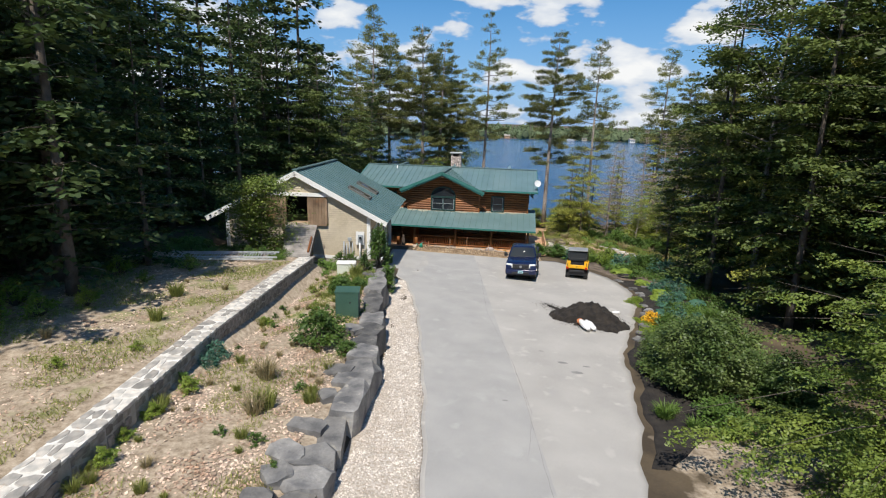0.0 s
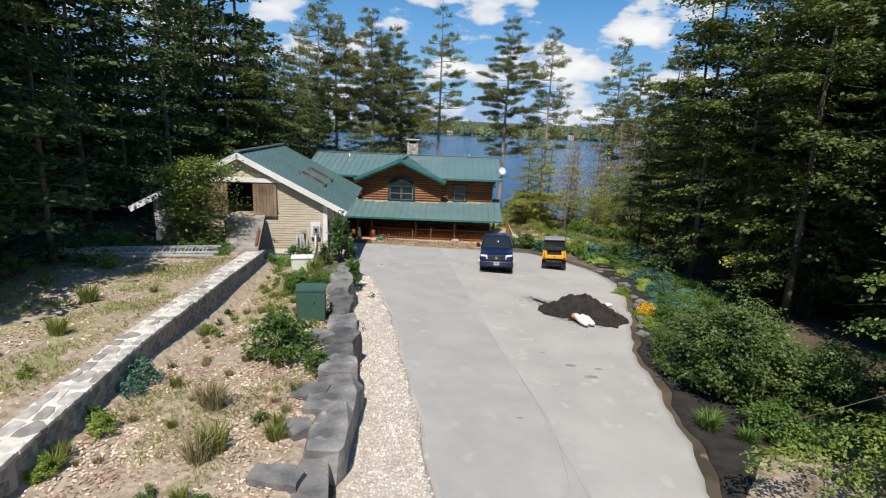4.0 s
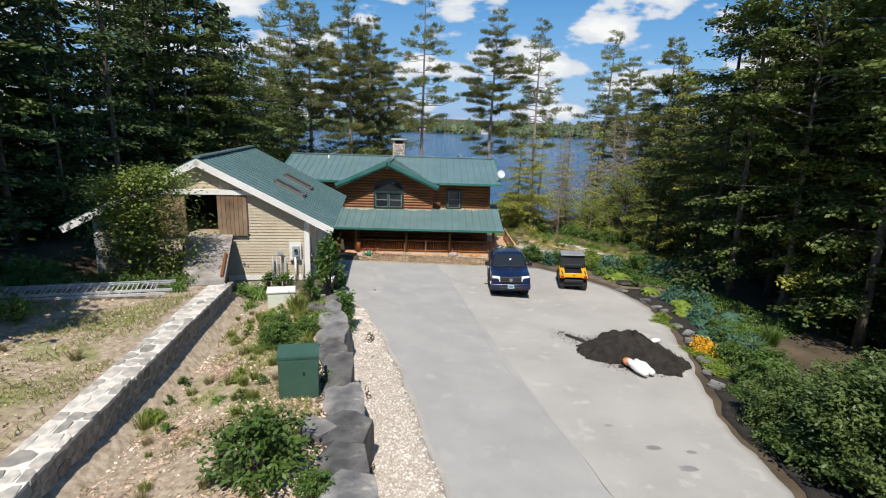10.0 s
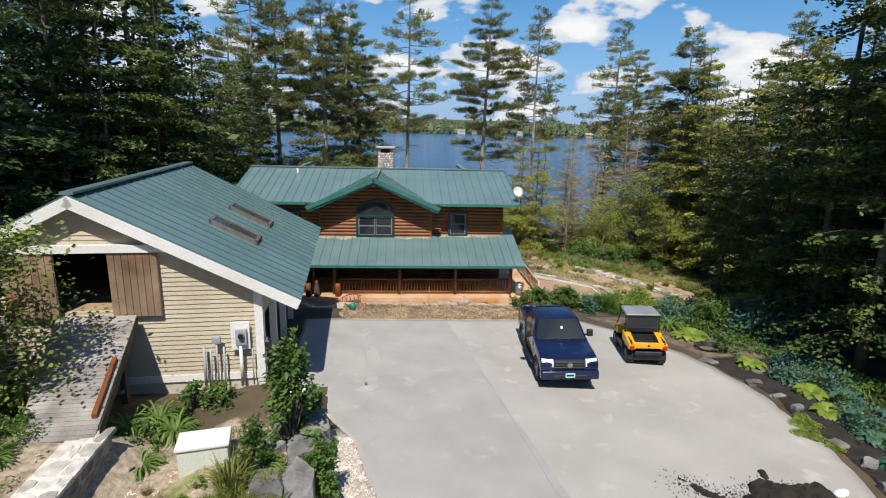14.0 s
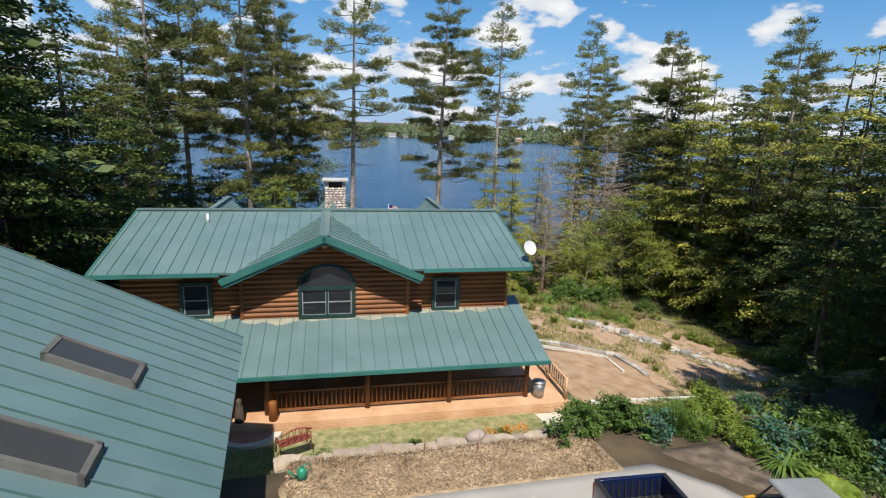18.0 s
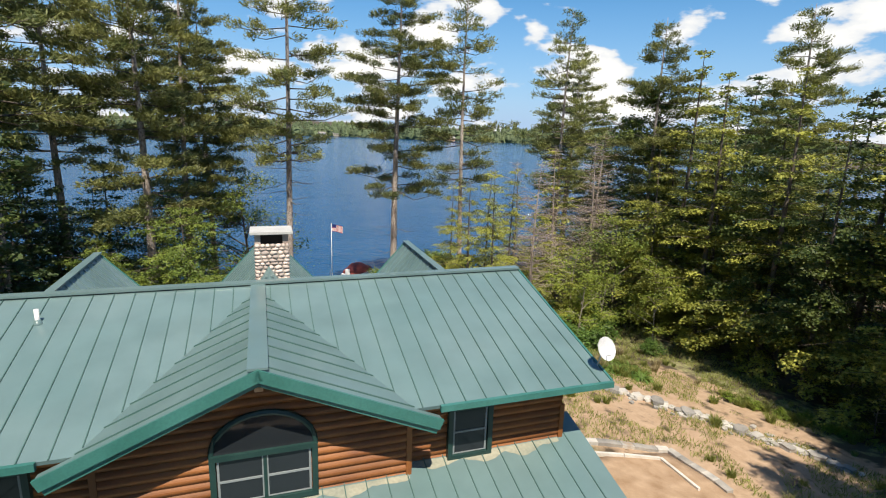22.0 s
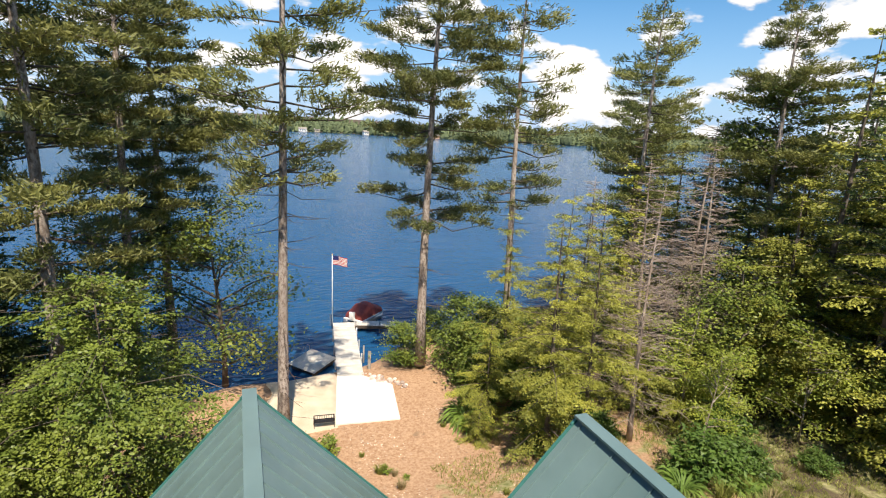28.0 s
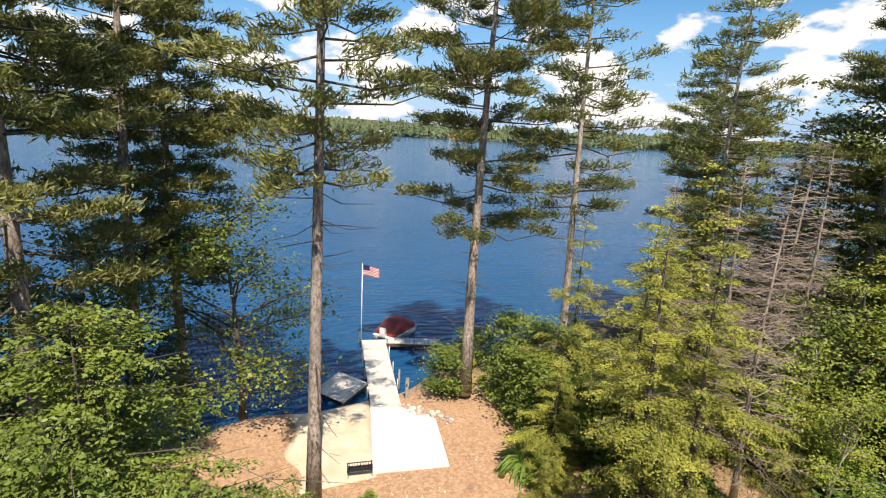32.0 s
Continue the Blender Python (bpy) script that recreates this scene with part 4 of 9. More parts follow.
# skylights on the right slope
for v0 in (3.0, 6.08):
    sky_m = lambda x, v, up: (x, v, GZ - abs(x) * (GZ - GEZ) / GW + up)
    x0, x1, v1 = 2.68, 4.22, v0 + 0.97
    fr = Geo()
    for (a0, b0), (a1, b1) in (((x0, v0), (x1, v0 + 0.09)), ((x0, v1 - 0.09), (x1, v1)), ((x0, v0), (x0 + 0.09, v1)), ((x1 - 0.09, v0), (x1, v1))):
        fr.add([sky_m(a0, b0, -0.02), sky_m(a1, b0, -0.02), sky_m(a1, b1, -0.02), sky_m(a0, b1, -0.02), sky_m(a0, b0, 0.16), sky_m(a1, b0, 0.16), sky_m(a1, b1, 0.16), sky_m(a0, b1, 0.16)], [(0, 3, 2, 1), (4, 5, 6, 7), (0, 1, 5, 4), (1, 2, 6, 5), (2, 3, 7, 6), (3, 0, 4, 7)])
    skl = part("skylight", fr, M_SKYFRAME, garage, "grey framed roof window")
    part("pane", Geo().slab([sky_m(x0 + 0.09, v0 + 0.09, 0.13), sky_m(x1 - 0.09, v0 + 0.09, 0.13), sky_m(x1 - 0.09, v1 - 0.09, 0.13), sky_m(x0 + 0.09, v1 - 0.09, 0.13)], 0.02), M_SKYPANE, skl)

# ---- stone wall beside the upper bank ----
stone_wall = thing("stone_wall", pose(0, 0, 0), "long low fieldstone wall with pale flat capstones", "stone wall", kind="structure")


def wall_x(y):
    return float(np.interp(y, [-12, 5.5, 14, 25.9], [-6.7, -6.85, -7.25, -7.36]))


def wall_top(y):
    return float(np.interp(y, [-12, 5.5, 14, 20, 25.9], [4.3, 4.22, 4.16, 4.0, 3.78]))


g = Geo()
yy = -12.0
while yy < 25.8:
    y1 = min(yy + 0.6, 25.9)
    g.box((wall_x(yy) - 0.36, yy, 2.4), (wall_x(yy) + 0.36, y1, wall_top(yy) - 0.06))
    yy = y1
part("wall_core", g, M_MORTAR, stone_wall)

rw = random.Random(21)


def flagstone(w, l, h, seed):
    """An uneven flat stone."""
    r_ = random.Random(seed)
    n = 7
    ring = []
    for i in range(n):
        t = 2 * math.pi * (i + r_.uniform(-0.25, 0.25)) / n
        k = 0.5 / max(abs(math.cos(t)), abs(math.sin(t))) * r_.uniform(0.86, 1.0)
        ring.append((math.cos(t) * k * w, math.sin(t) * k * l))
    vs = [(x, y, -h) for x, y in ring] + [(x, y, -0.015) for x, y in ring] + [(x * 0.93, y * 0.93, r_.uniform(-0.006, 0.006)) for x, y in ring]
    fs = [(i, (i + 1) % n, n + (i + 1) % n, n + i) for i in range(n)] + [(n + i, n + (i + 1) % n, 2 * n + (i + 1) % n, 2 * n + i) for i in range(n)] + [tuple(range(2 * n, 3 * n))]
    return Geo().add(vs, fs)


yy = -4.0
g = Geo()
while yy < 25.8:
    y1 = min(yy + 0.6, 25.9)
    za, zb = wall_top(yy) - 0.011, wall_top(y1) - 0.011
    xa, xb = wall_x(yy), wall_x(y1)
    g.slab([(xa - 0.385, yy, za), (xa + 0.385, yy, za), (xb + 0.385, y1, zb), (xb - 0.385, y1, zb)], 0.07)
    yy = y1
part("mortar_bed", g, mat("cap_mortar", (0.60, 0.57, 0.52), (0.76, 0.73, 0.68), 3, 40, 0.95, bump=0.3), stone_wall, "pale mortar between the capstones")
CAPS = [flagstone(1, 1, 0.1, i).mesh("capstone", M_CAPSTONE) for i in range(10)]
FACES = [flagstone(1, 1, 0.1, 50 + i).mesh("face_stone", M_FACESTONE) for i in range(8)]
yy = -4.0
while yy < 25.8:
    ln = rw.uniform(0.34, 0.66)
    cut, cut2 = rw.uniform(0.22, 0.42), rw.uniform(0.55, 0.8)
    edges = (-0.40, -0.40 + 0.8 * cut, -0.40 + 0.8 * cut2, 0.40) if rw.random() < 0.6 else (-0.40, -0.40 + 0.8 * rw.uniform(0.35, 0.65), 0.40)
    for a, b in zip(edges, edges[1:]):
        part("capstone", rw.choice(CAPS), None, stone_wall, m=pose(wall_x(yy) + (a + b) / 2, yy + ln / 2 + rw.uniform(-0.05, 0.05), wall_top(yy + ln / 2) + rw.uniform(0.002, 0.010), rw.uniform(-0.6, 0.6), rw.uniform(-0.6, 0.6), 180 * rw.randint(0, 1) + rw.uniform(-9, 9)) @ Matrix.Diagonal(((b - a) * 1.0, ln * 1.0, 1, 1)))
    yy += ln
yy = 4.0
while yy < 25.85:
    ln = rw.uniform(0.26, 0.52)
    zz = wall_top(yy) - 0.08
    while zz > 2.75:
        h = rw.uniform(0.18, 0.32)
        part("face_stone", rw.choice(FACES), None, stone_wall, m=pose(wall_x(yy) + 0.375 + rw.uniform(-0.01, 0.012), yy + ln / 2 + rw.uniform(-0.06, 0.06), zz - h / 2, 0, 90, 0) @ Matrix.Diagonal((h * 1.0, ln * 1.05, 1, 1)))
        zz -= h
    yy += ln
for k in range(3):
    part("face_stone", rw.choice(FACES), None, stone_wall, m=pose(wall_x(25.9) - 0.25 + 0.25 * k, 25.93, 3.45, -90, 0, 0) @ Matrix.Diagonal((0.26, 0.5, 1, 1)))

# ---- boulders holding the terrace ----
def rock(sx, sy, sz, seed, rough=0.18):
    """A broken block of rock, flat-faced, about sx by sy by sz, standing on its base."""
    bm = bmesh.new()
    bmesh.ops.create_cube(bm, size=1.0)
    if max(sx, sy) > 0.7:
        r_ = random.Random(seed * 7.3 + 1)
        for k in range(9):
            d = Vector((r_.choice((-1, 1)) * r_.uniform(0.2, 1), r_.choice((-1, 1)) * r_.uniform(0.2, 1), r_.uniform(-0.3, 1.0))).normalized()
            reach = 0.5 * (abs(d.x) + abs(d.y) + abs(d.z))
            cut = bmesh.ops.bisect_plane(bm, geom=bm.verts[:] + bm.edges[:] + bm.faces[:], plane_co=d * reach * r_.uniform(0.70, 0.90), plane_no=d, clear_outer=True)
            rim = [e for e in cut["geom_cut"] if isinstance(e, bmesh.types.BMEdge)]
            if len(rim) > 2:
                bmesh.ops.holes_fill(bm, edges=rim)
        bmesh.ops.triangulate(bm, faces=bm.faces[:])
        bmesh.ops.subdivide_edges(bm, edges=[e for e in bm.edges if e.calc_length() > 0.3], cuts=1)
        bmesh.ops.triangulate(bm, faces=bm.faces[:])
        for v in bm.verts:
            v.co = Vector((v.co.x * sx * 1.08, v.co.y * sy * 1.06, (v.co.z + 0.5) * sz))
            v.co += noise.noise_vector(v.co * 2.3 + Vector((seed, -seed, seed * 2.3))) * 0.045
    else:
        bmesh.ops.subdivide_edges(bm, edges=bm.edges[:], cuts=2, use_grid_fill=True)
        for v in bm.verts:
            p = v.co.copy()
            p = p * (1.0 - 0.30 * max(0, p.length - 0.62))
            d = noise.noise_vector(p * 1.7 + Vector((seed * 3.7, seed, -seed))) * rough
            v.co = Vector(((p.x + d.x) * sx, (p.y + d.y) * sy, (p.z + d.z + 0.5) * sz))
    me = bpy.data.meshes.new("boulder")
    bm.to_mesh(me)
    bm.free()
    me.materials.append(M_GRANITE)
    return me


boulders = thing("boulder_wall", pose(0, 0, 0), "dry-laid retaining wall of large dark granite boulders", "retaining wall", kind="structure")
rnd = random.Random(5)
yy = -8.0
i = 0
while yy < 27.5:
    ln = rnd.uniform(0.75, 1.7)
    wd = rnd.uniform(0.55, 1.05)
    x = float(rock_line(yy + ln / 2)) - 0.15 + rnd.uniform(-0.12, 0.1)
    zb = drive_z(x, yy) - 0.15
    top = 3.62 - 0.03 * max(0, yy - 15) + rnd.uniform(-0.2, 0.15)
    part("boulder", rock(wd, ln * 1.08, top - zb, i * 1.31), None, boulders, m=pose(x, yy + ln / 2, zb, 0, 0, rnd.uniform(-12, 12)))
    if rnd.random() < 0.6:
        part("boulder", rock(rnd.uniform(0.4, 0.7), rnd.uniform(0.5, 0.9), 0.5, i * 2.7 + 9), None, boulders, m=pose(x - 0.6, yy + ln * 0.5, 3.15 - 0.03 * max(0, yy - 15), 0, 0, rnd.uniform(0, 90)))
    yy += ln
    i += 1
# ---- trees ----
M_YOUNGLEAF = mat("young_beech_leaves", (0.085, 0.140, 0.021), (0.215, 0.265, 0.046), 0.5, 4, 0.55, bump=0, island=0.35, through_light=0.2)
M_YELLOWLEAF = mat("yellow_green_leaves", (0.15, 0.215, 0.028), (0.34, 0.38, 0.06), 0.5, 4, 0.55, bump=0, island=0.4, spread=0.3, through_light=0.2)
M_BARKDARK = mat("dark_bark", (0.075, 0.060, 0.048), (0.17, 0.14, 0.115), 2.5, 18, 0.95, bump=0.8)


def leaf_quads(c, size, rng, up=0.5, aspect=0.55, droop=0.0, along=None):
    """Diamond leaves round the centres c: random headings, faces biased upwards."""
    n = len(c)
    if along is None:
        d = rng.normal(size=(n, 3))
    else:
        d = along + 0.45 * rng.normal(size=(n, 3))
    d[:, 2] = d[:, 2] * (1 - up) - droop
    d /= np.linalg.norm(d, axis=1, keepdims=True) + 1e-9
    nm = rng.normal(size=(n, 3)) * (1 - up) + np.array([0, 0, up * 1.6])
    s = np.cross(d, nm)
    s /= np.linalg.norm(s, axis=1, keepdims=True) + 1e-9
    L = (size * rng.uniform(0.6, 1.3, n))[:, None]
    W = L * aspect
    p0, p2 = c - d * L * 0.5, c + d * L * 0.5
    p1, p3 = c + s * W * 0.5, c - s * W * 0.5
    v = np.stack([p0, p1, p2, p3], 1).reshape(-1, 3)
    return v, np.arange(4 * n).reshape(n, 4)


def limb_geo(g, p, q, r0, r1, sag=0.0, sides=5, rng=None):
    p, q = np.array(p), np.array(q)
    mid = (p + q) / 2 + np.array([0, 0, -sag])
    if rng is not None:
        mid = mid + rng.normal(size=3) * 0.05 * np.linalg.norm(q - p)
    g.tube([p, mid, q], [r0, (r0 + r1) / 2, r1], sides, False)


def trunk_geo(h, r, rng, lean=0.3, sides=9):
    n = 8
    pts, rad = [], []
    ph = rng.uniform(0, 6)
    for i in range(n + 1):
        t = i / n
        pts.append((lean * math.sin(t * 2.2 + ph) * t, lean * math.cos(t * 1.9 + ph) * t, h * t))
        rad.append(r * ((1 - t) ** 0.85 * 0.92 + 0.05) * (1.25 if i == 0 else 1.0))
    return pts, rad


def at(pts, t):
    k = t * (len(pts) - 1)
    i = min(int(k), len(pts) - 2)
    a, b = np.array(pts[i]), np.array(pts[i + 1])
    return a + (b - a) * (k - i)


def make_tree(name, trunk, limbs, leaves, bark, leaf, label, category, group, limb_bark=None):
    t = thing(name, pose(0, -300, 0), label, category, group)
    part("trunk", trunk, bark, t, smooth=True)
    if limbs.v:
        tagged(part("branchwork", limbs, limb_bark or bark, t, smooth=True), kind="stuff")
    if leaves is not None:
        part("crown", numpy_mesh("crown", leaves[0], leaves[1], leaf), None, t)
    return t


def pine(seed, h=28.0, r=0.30, bare=0.42, dens=1.0, reach=4.2, dead=6, material=None, bark=None, plume=1.0):
    """A tall eastern pine: bare lower trunk, whorls of level limbs with side twigs that end in plumes of long needles."""
    rng = np.random.default_rng(seed)
    pts, rad = trunk_geo(h, r, rng, 0.5)
    tg, lg = Geo().tube(pts, rad, 9), Geo()
    cs, al = [], []
    z = bare
    while z < 0.99:
        k = rng.integers(3, 6)
        a0 = rng.uniform(0, 6.3)
        prof = math.sin(min(1.0, (z - bare) / (1 - bare) * 1.6 + 0.45) * math.pi * 0.5) * (1 - ((z - bare) / (1 - bare)) ** 2.2) + 0.10
        for j in range(k):
            if rng.random() > 0.9 * dens:
                continue
            a = a0 + j * 6.283 / k + rng.normal() * 0.3
            L = reach * prof * rng.uniform(0.5, 1.25)
            p = at(pts, min(0.995, z + rng.normal() * 0.006))
            rise = rng.uniform(-0.08, 0.22)
            q = p + np.array([math.cos(a), math.sin(a), rise]) * L
            limb_geo(lg, p, q, 0.055 * (1 - z) + 0.025, 0.012, 0.05 * L, 4, rng)
            for _ in range(max(4, int(L * 6.0 * plume))):
                u = rng.uniform(0.22, 1.0)
                b = a + rng.choice((-1, 1)) * rng.uniform(0.35, 1.15)
                tl = (0.22 + 0.34 * L * (1.08 - u)) * rng.uniform(0.5, 1.1)
                o = p + (q - p) * u
                e = o + np.array([math.cos(b), math.sin(b), rng.uniform(0.02, 0.30)]) * tl
                if tl > 0.5:
                    limb_geo(lg, o, e, 0.014, 0.006, 0, 3)
                for f in ((1.0,) if tl < 0.45 else (0.5, 1.0) if tl < 0.9 else (0.4, 0.7, 1.0)):
                    kk = rng.integers(16, 23)
                    c = o + (e - o) * f + np.array([0, 0, 0.06])
                    cs.append(c + rng.normal(size=(kk, 3)) * np.array([0.17, 0.17, 0.15]))
                    al.append(np.repeat(np.array([[math.cos(b) * 0.6, math.sin(b) * 0.6, 0.45]]), kk, 0))
        z += rng.uniform(0.018, 0.034)
    for i in range(dead * 2):
        z = rng.uniform(0.10, bare + 0.08)
        a = rng.uniform(0, 6.3)
        p = at(pts, z)
        q = p + np.array([math.cos(a), math.sin(a), rng.uniform(-0.3, 0.1)]) * rng.uniform(0.5, 2.8)
        limb_geo(lg, p, q, 0.026, 0.007, 0.1, 4, rng)
        if i % 2:
            m_ = p + (q - p) * 0.6
            limb_geo(lg, m_, m_ + np.array([math.cos(a + 0.8), math.sin(a + 0.8), -0.15]) * 0.5, 0.01, 0.004, 0, 3)
    c = np.concatenate(cs)
    lv = leaf_quads(c, 0.33, rng, 0.12, 0.19, 0.0, np.concatenate(al))
    return make_tree("pine_tree", tg, lg, lv, bark or M_BARK, material or M_PINE, "tall eastern pine with bare lower trunk and open crown", "pine tree", "pines on the shore", M_LIMB)


def conifer(seed, h=17.0, r=0.2, reach=3.4, bare=0.08, dens=1.0, material=None, size=0.30, gap=1.0, wild=0.0, leafy=False, broad=False):
    """A full hemlock or fir: many drooping flat sprays from low down."""
    rng = np.random.default_rng(seed)
    pts, rad = trunk_geo(h, r, rng, 0.25)
    tg, lg = Geo().tube(pts, rad, 8), Geo()
    cs, al = [], []
    z = bare
    while z < 0.99:
        prof = (1 - (z - bare) / (1 - bare)) ** 0.75 * min(1.0, 0.55 + (z - bare) * 4) + 0.05
        if broad:
            u_ = (z - bare) / (1 - bare)
            prof = min(1.0, 0.6 + u_ * 2) * (1 - u_ ** 3.5) + 0.06
        k = rng.integers(4, 7)
        a0 = rng.uniform(0, 6.3)
        for j in range(k):
            a = a0 + j * 6.283 / k + rng.normal() * 0.35
            L = reach * prof * rng.uniform(0.45, 1.3)
            if wild:
                L *= max(0.2, 1 + wild * (math.sin(a * 2 + z * 9 + seed) * 0.55 + math.sin(z * 23 + seed) * 0.45))
            p = at(pts, z + rng.normal() * 0.01)
            q = p + np.array([math.cos(a), math.sin(a), -0.16 + 0.4 * z]) * L
            limb_geo(lg, p, q, 0.035 * (1 - z) + 0.012, 0.006, -0.06 * L, 3, rng)
            nb = max(5, int(L * 4.4 * dens))
            for u in rng.uniform(0.10, 1.0, nb):
                b = a + rng.choice((-1, 1)) * rng.uniform(0.25, 1.0)
                sl = (0.25 + 0.40 * L * (1.06 - u)) * rng.uniform(0.6, 1.15)
                o = p + (q - p) * u + np.array([0, 0, -0.12 * L * u * u + rng.normal() * 0.05])
                kk = max(6, int(sl * 6.0 / size))
                f = rng.random(kk) ** 0.8
                d = np.array([math.cos(b), math.sin(b), rng.uniform(-0.25, 0.12)])
                c = o + f[:, None] * d * sl + rng.normal(size=(kk, 3)) * np.array([0.85, 0.85, 0.22]) * size
                c[:, 2] -= rng.uniform(0.15, 0.55) * sl * f * f
                cs.append(c)
                bb = b + rng.choice((0.7, -0.7), kk)
                al.append(np.stack([np.cos(bb), np.sin(bb), np.full(kk, -0.35)], 1))
        z += rng.uniform(0.030, 0.056) * gap
    c = np.concatenate(cs)
    lv = leaf_quads(c, size, rng, 0.50, 0.52, 0.05, np.concatenate(al))
    if leafy:
        return make_tree("leafy_tree", tg, lg, lv, M_BARKDARK, material, "young beech with layered bright green sprays", "tree", "leafy trees in the woods")
    return make_tree("hemlock_tree", tg, lg, lv, M_BARKDARK, material or M_HEMLOCK, "full hemlock with layered drooping sprays", "hemlock tree", "hemlocks in the woods")


def broadleaf(seed, h=15.0, r=0.2, reach=4.5, bare=0.25, clumps=260, size=0.26, per=26, material=None, bark=None, squash=0.8):
    """A leafy tree: forked limbs and level layers of leaves with gaps between."""
    rng = np.random.default_rng(seed)
    pts, rad = trunk_geo(h * 0.9, r, rng, 0.5)
    tg, lg = Geo().tube(pts, rad, 9), Geo()
    cs = []
    nl = max(8, clumps // 9)
    ends = []
    for i in range(nl):
        z = bare + (0.97 - bare) * (i + rng.random()) / nl
        a = rng.uniform(0, 6.3)
        t = (z - bare) / (1 - bare)
        prof = math.sin(math.pi * min(0.96, 0.22 + t * 0.74)) ** 0.7
        L = reach * prof * rng.uniform(0.65, 1.15)
        p = at(pts, min(z, 0.99))
        q = p + np.array([math.cos(a), math.sin(a), rng.uniform(0.15, 0.6)]) * L
        limb_geo(lg, p, q, 0.035 + 0.06 * (1 - z) * r / 0.2, 0.015, -0.08 * L, 5, rng)
        ends.append((p, q, L, a))
    for i in range(clumps):
        p, q, L, a = ends[rng.integers(len(ends))]
        u = rng.uniform(0.35, 1.1)
        c0 = p + (q - p) * u + rng.normal(size=3) * np.array([0.18, 0.18, 0.10]) * L
        n = int(per * rng.uniform(0.6, 1.4))
        sp = rng.uniform(0.35, 0.75)
        cs.append(c0 + rng.normal(size=(n, 3)) * np.array([sp, sp, sp * 0.28]))
        if i % 3 == 0:
            limb_geo(lg, p + (q - p) * min(u, 0.9) * 0.8, c0, 0.018, 0.006, 0, 3, rng)
    c = np.concatenate(cs)
    lv = leaf_quads(c, size, rng, 0.6, 0.6)
    return make_tree("leafy_tree", tg, lg, lv, bark or M_BARK, material or M_BROADLEAF, "leafy maple or beech with layered green foliage", "tree", "leafy trees in the woods")


def dead_tree(seed, h=13.0, reach=3.0):
    rng = np.random.default_rng(seed)
    pts, rad = trunk_geo(h, 0.14, rng, 0.4)
    tg, lg = Geo().tube(pts, rad, 7), Geo()
    for i in range(150):
        z = rng.uniform(0.12, 0.98)
        a = rng.uniform(0, 6.3)
        L = reach * (1.05 - z) ** 0.7 * rng.uniform(0.5, 1.1)
        p = at(pts, z)
        q = p + np.array([math.cos(a), math.sin(a), rng.uniform(-0.1, 0.3)]) * L
        limb_geo(lg, p, q, 0.022, 0.006, 0.05 * L, 4, rng)
        for j in range(8):
            u = rng.uniform(0.3, 0.95)
            s = p + (q - p) * u
            e = s + np.array([math.cos(a + rng.normal() * 0.9), math.sin(a + rng.normal() * 0.9), rng.uniform(-0.25, 0.3)]) * L * 0.35
            limb_geo(lg, s, e, 0.009, 0.004, 0, 3, rng)
    return make_tree("dead_tree", tg, lg, None, M_DEADWOOD, None, "bare dead conifer with grey brittle twigs", "dead tree", "dead trees by the shore")


def put_tree(proto, x, y, s=1.0, turn=None, z=None, used=[]):
    m = pose(x, y, (land_z(x, y) if z is None else z) - 0.1, 0, 0, (x * 57 + y * 31) % 360 if turn is None else turn) @ Matrix.Scale(s, 4)
    if proto not in used:
        used.append(proto)
        proto.matrix_basis = m
        return proto
    return copy_thing(proto, m)


P1 = pine(11, 31.0, 0.30, 0.44, 0.62, 3.9, 14, plume=0.55)
P2 = pine(12, 30.0, 0.36, 0.34, 0.92, 4.9, 14, plume=0.85)
P3 = pine(13, 26.0, 0.26, 0.40, 0.7, 3.6, 18, plume=0.5)
# far shore: thousands of small trees, one sheet
def far_woods():
    rng = np.random.default_rng(9)
    vs, fs = [], []
    n = 3200
    x = rng.uniform(-900, 1000, n)
    y = shore_far(x) + rng.uniform(0, 1, n) ** 2 * 260 + 2
    h = rng.uniform(9, 17, n)
    zb = -5 + 26 * step01(shore_far(x), shore_far(x) + 500, y)
    for i in range(n):
        k = len(vs)
        wd = h[i] * rng.uniform(0.20, 0.42)
        lev = ((0.05, 0.9), (0.3, 1.1), (0.65, 0.9), (0.88, 0.5)) if rng.random() < 0.8 else ((0.05, 1.0), (0.35, 0.7), (0.65, 0.42), (0.86, 0.2))
        for f, q in lev:
            for s in range(5):
                t = s * 1.2566 + f * 3 + i
                e = wd * q * rng.uniform(0.7, 1.2)
                vs.append((x[i] + math.cos(t) * e, y[i] + math.sin(t) * e, zb[i] + h[i] * f + rng.normal() * 0.5))
        vs.append((x[i], y[i], zb[i] + h[i]))
        for r in range(3):
            for s in range(5):
                q = (s + 1) % 5
                fs.append((k + r * 5 + s, k + r * 5 + q, k + r * 5 + 5 + q, k + r * 5 + 5 + s))
        for s in range(5):
            fs.append((k + 15 + s, k + 15 + (s + 1) % 5, k + 20, k + 20))
    me = bpy.data.meshes.new("far_woods")
    me.from_pydata(vs, [], [f if f[2] != f[3] else f[:3] for f in fs])
    me.materials.append(M_FARTREE)
    tagged(part("far_woods", me, None), "wooded far shore of the lake with mixed trees", "woods", kind="stuff")


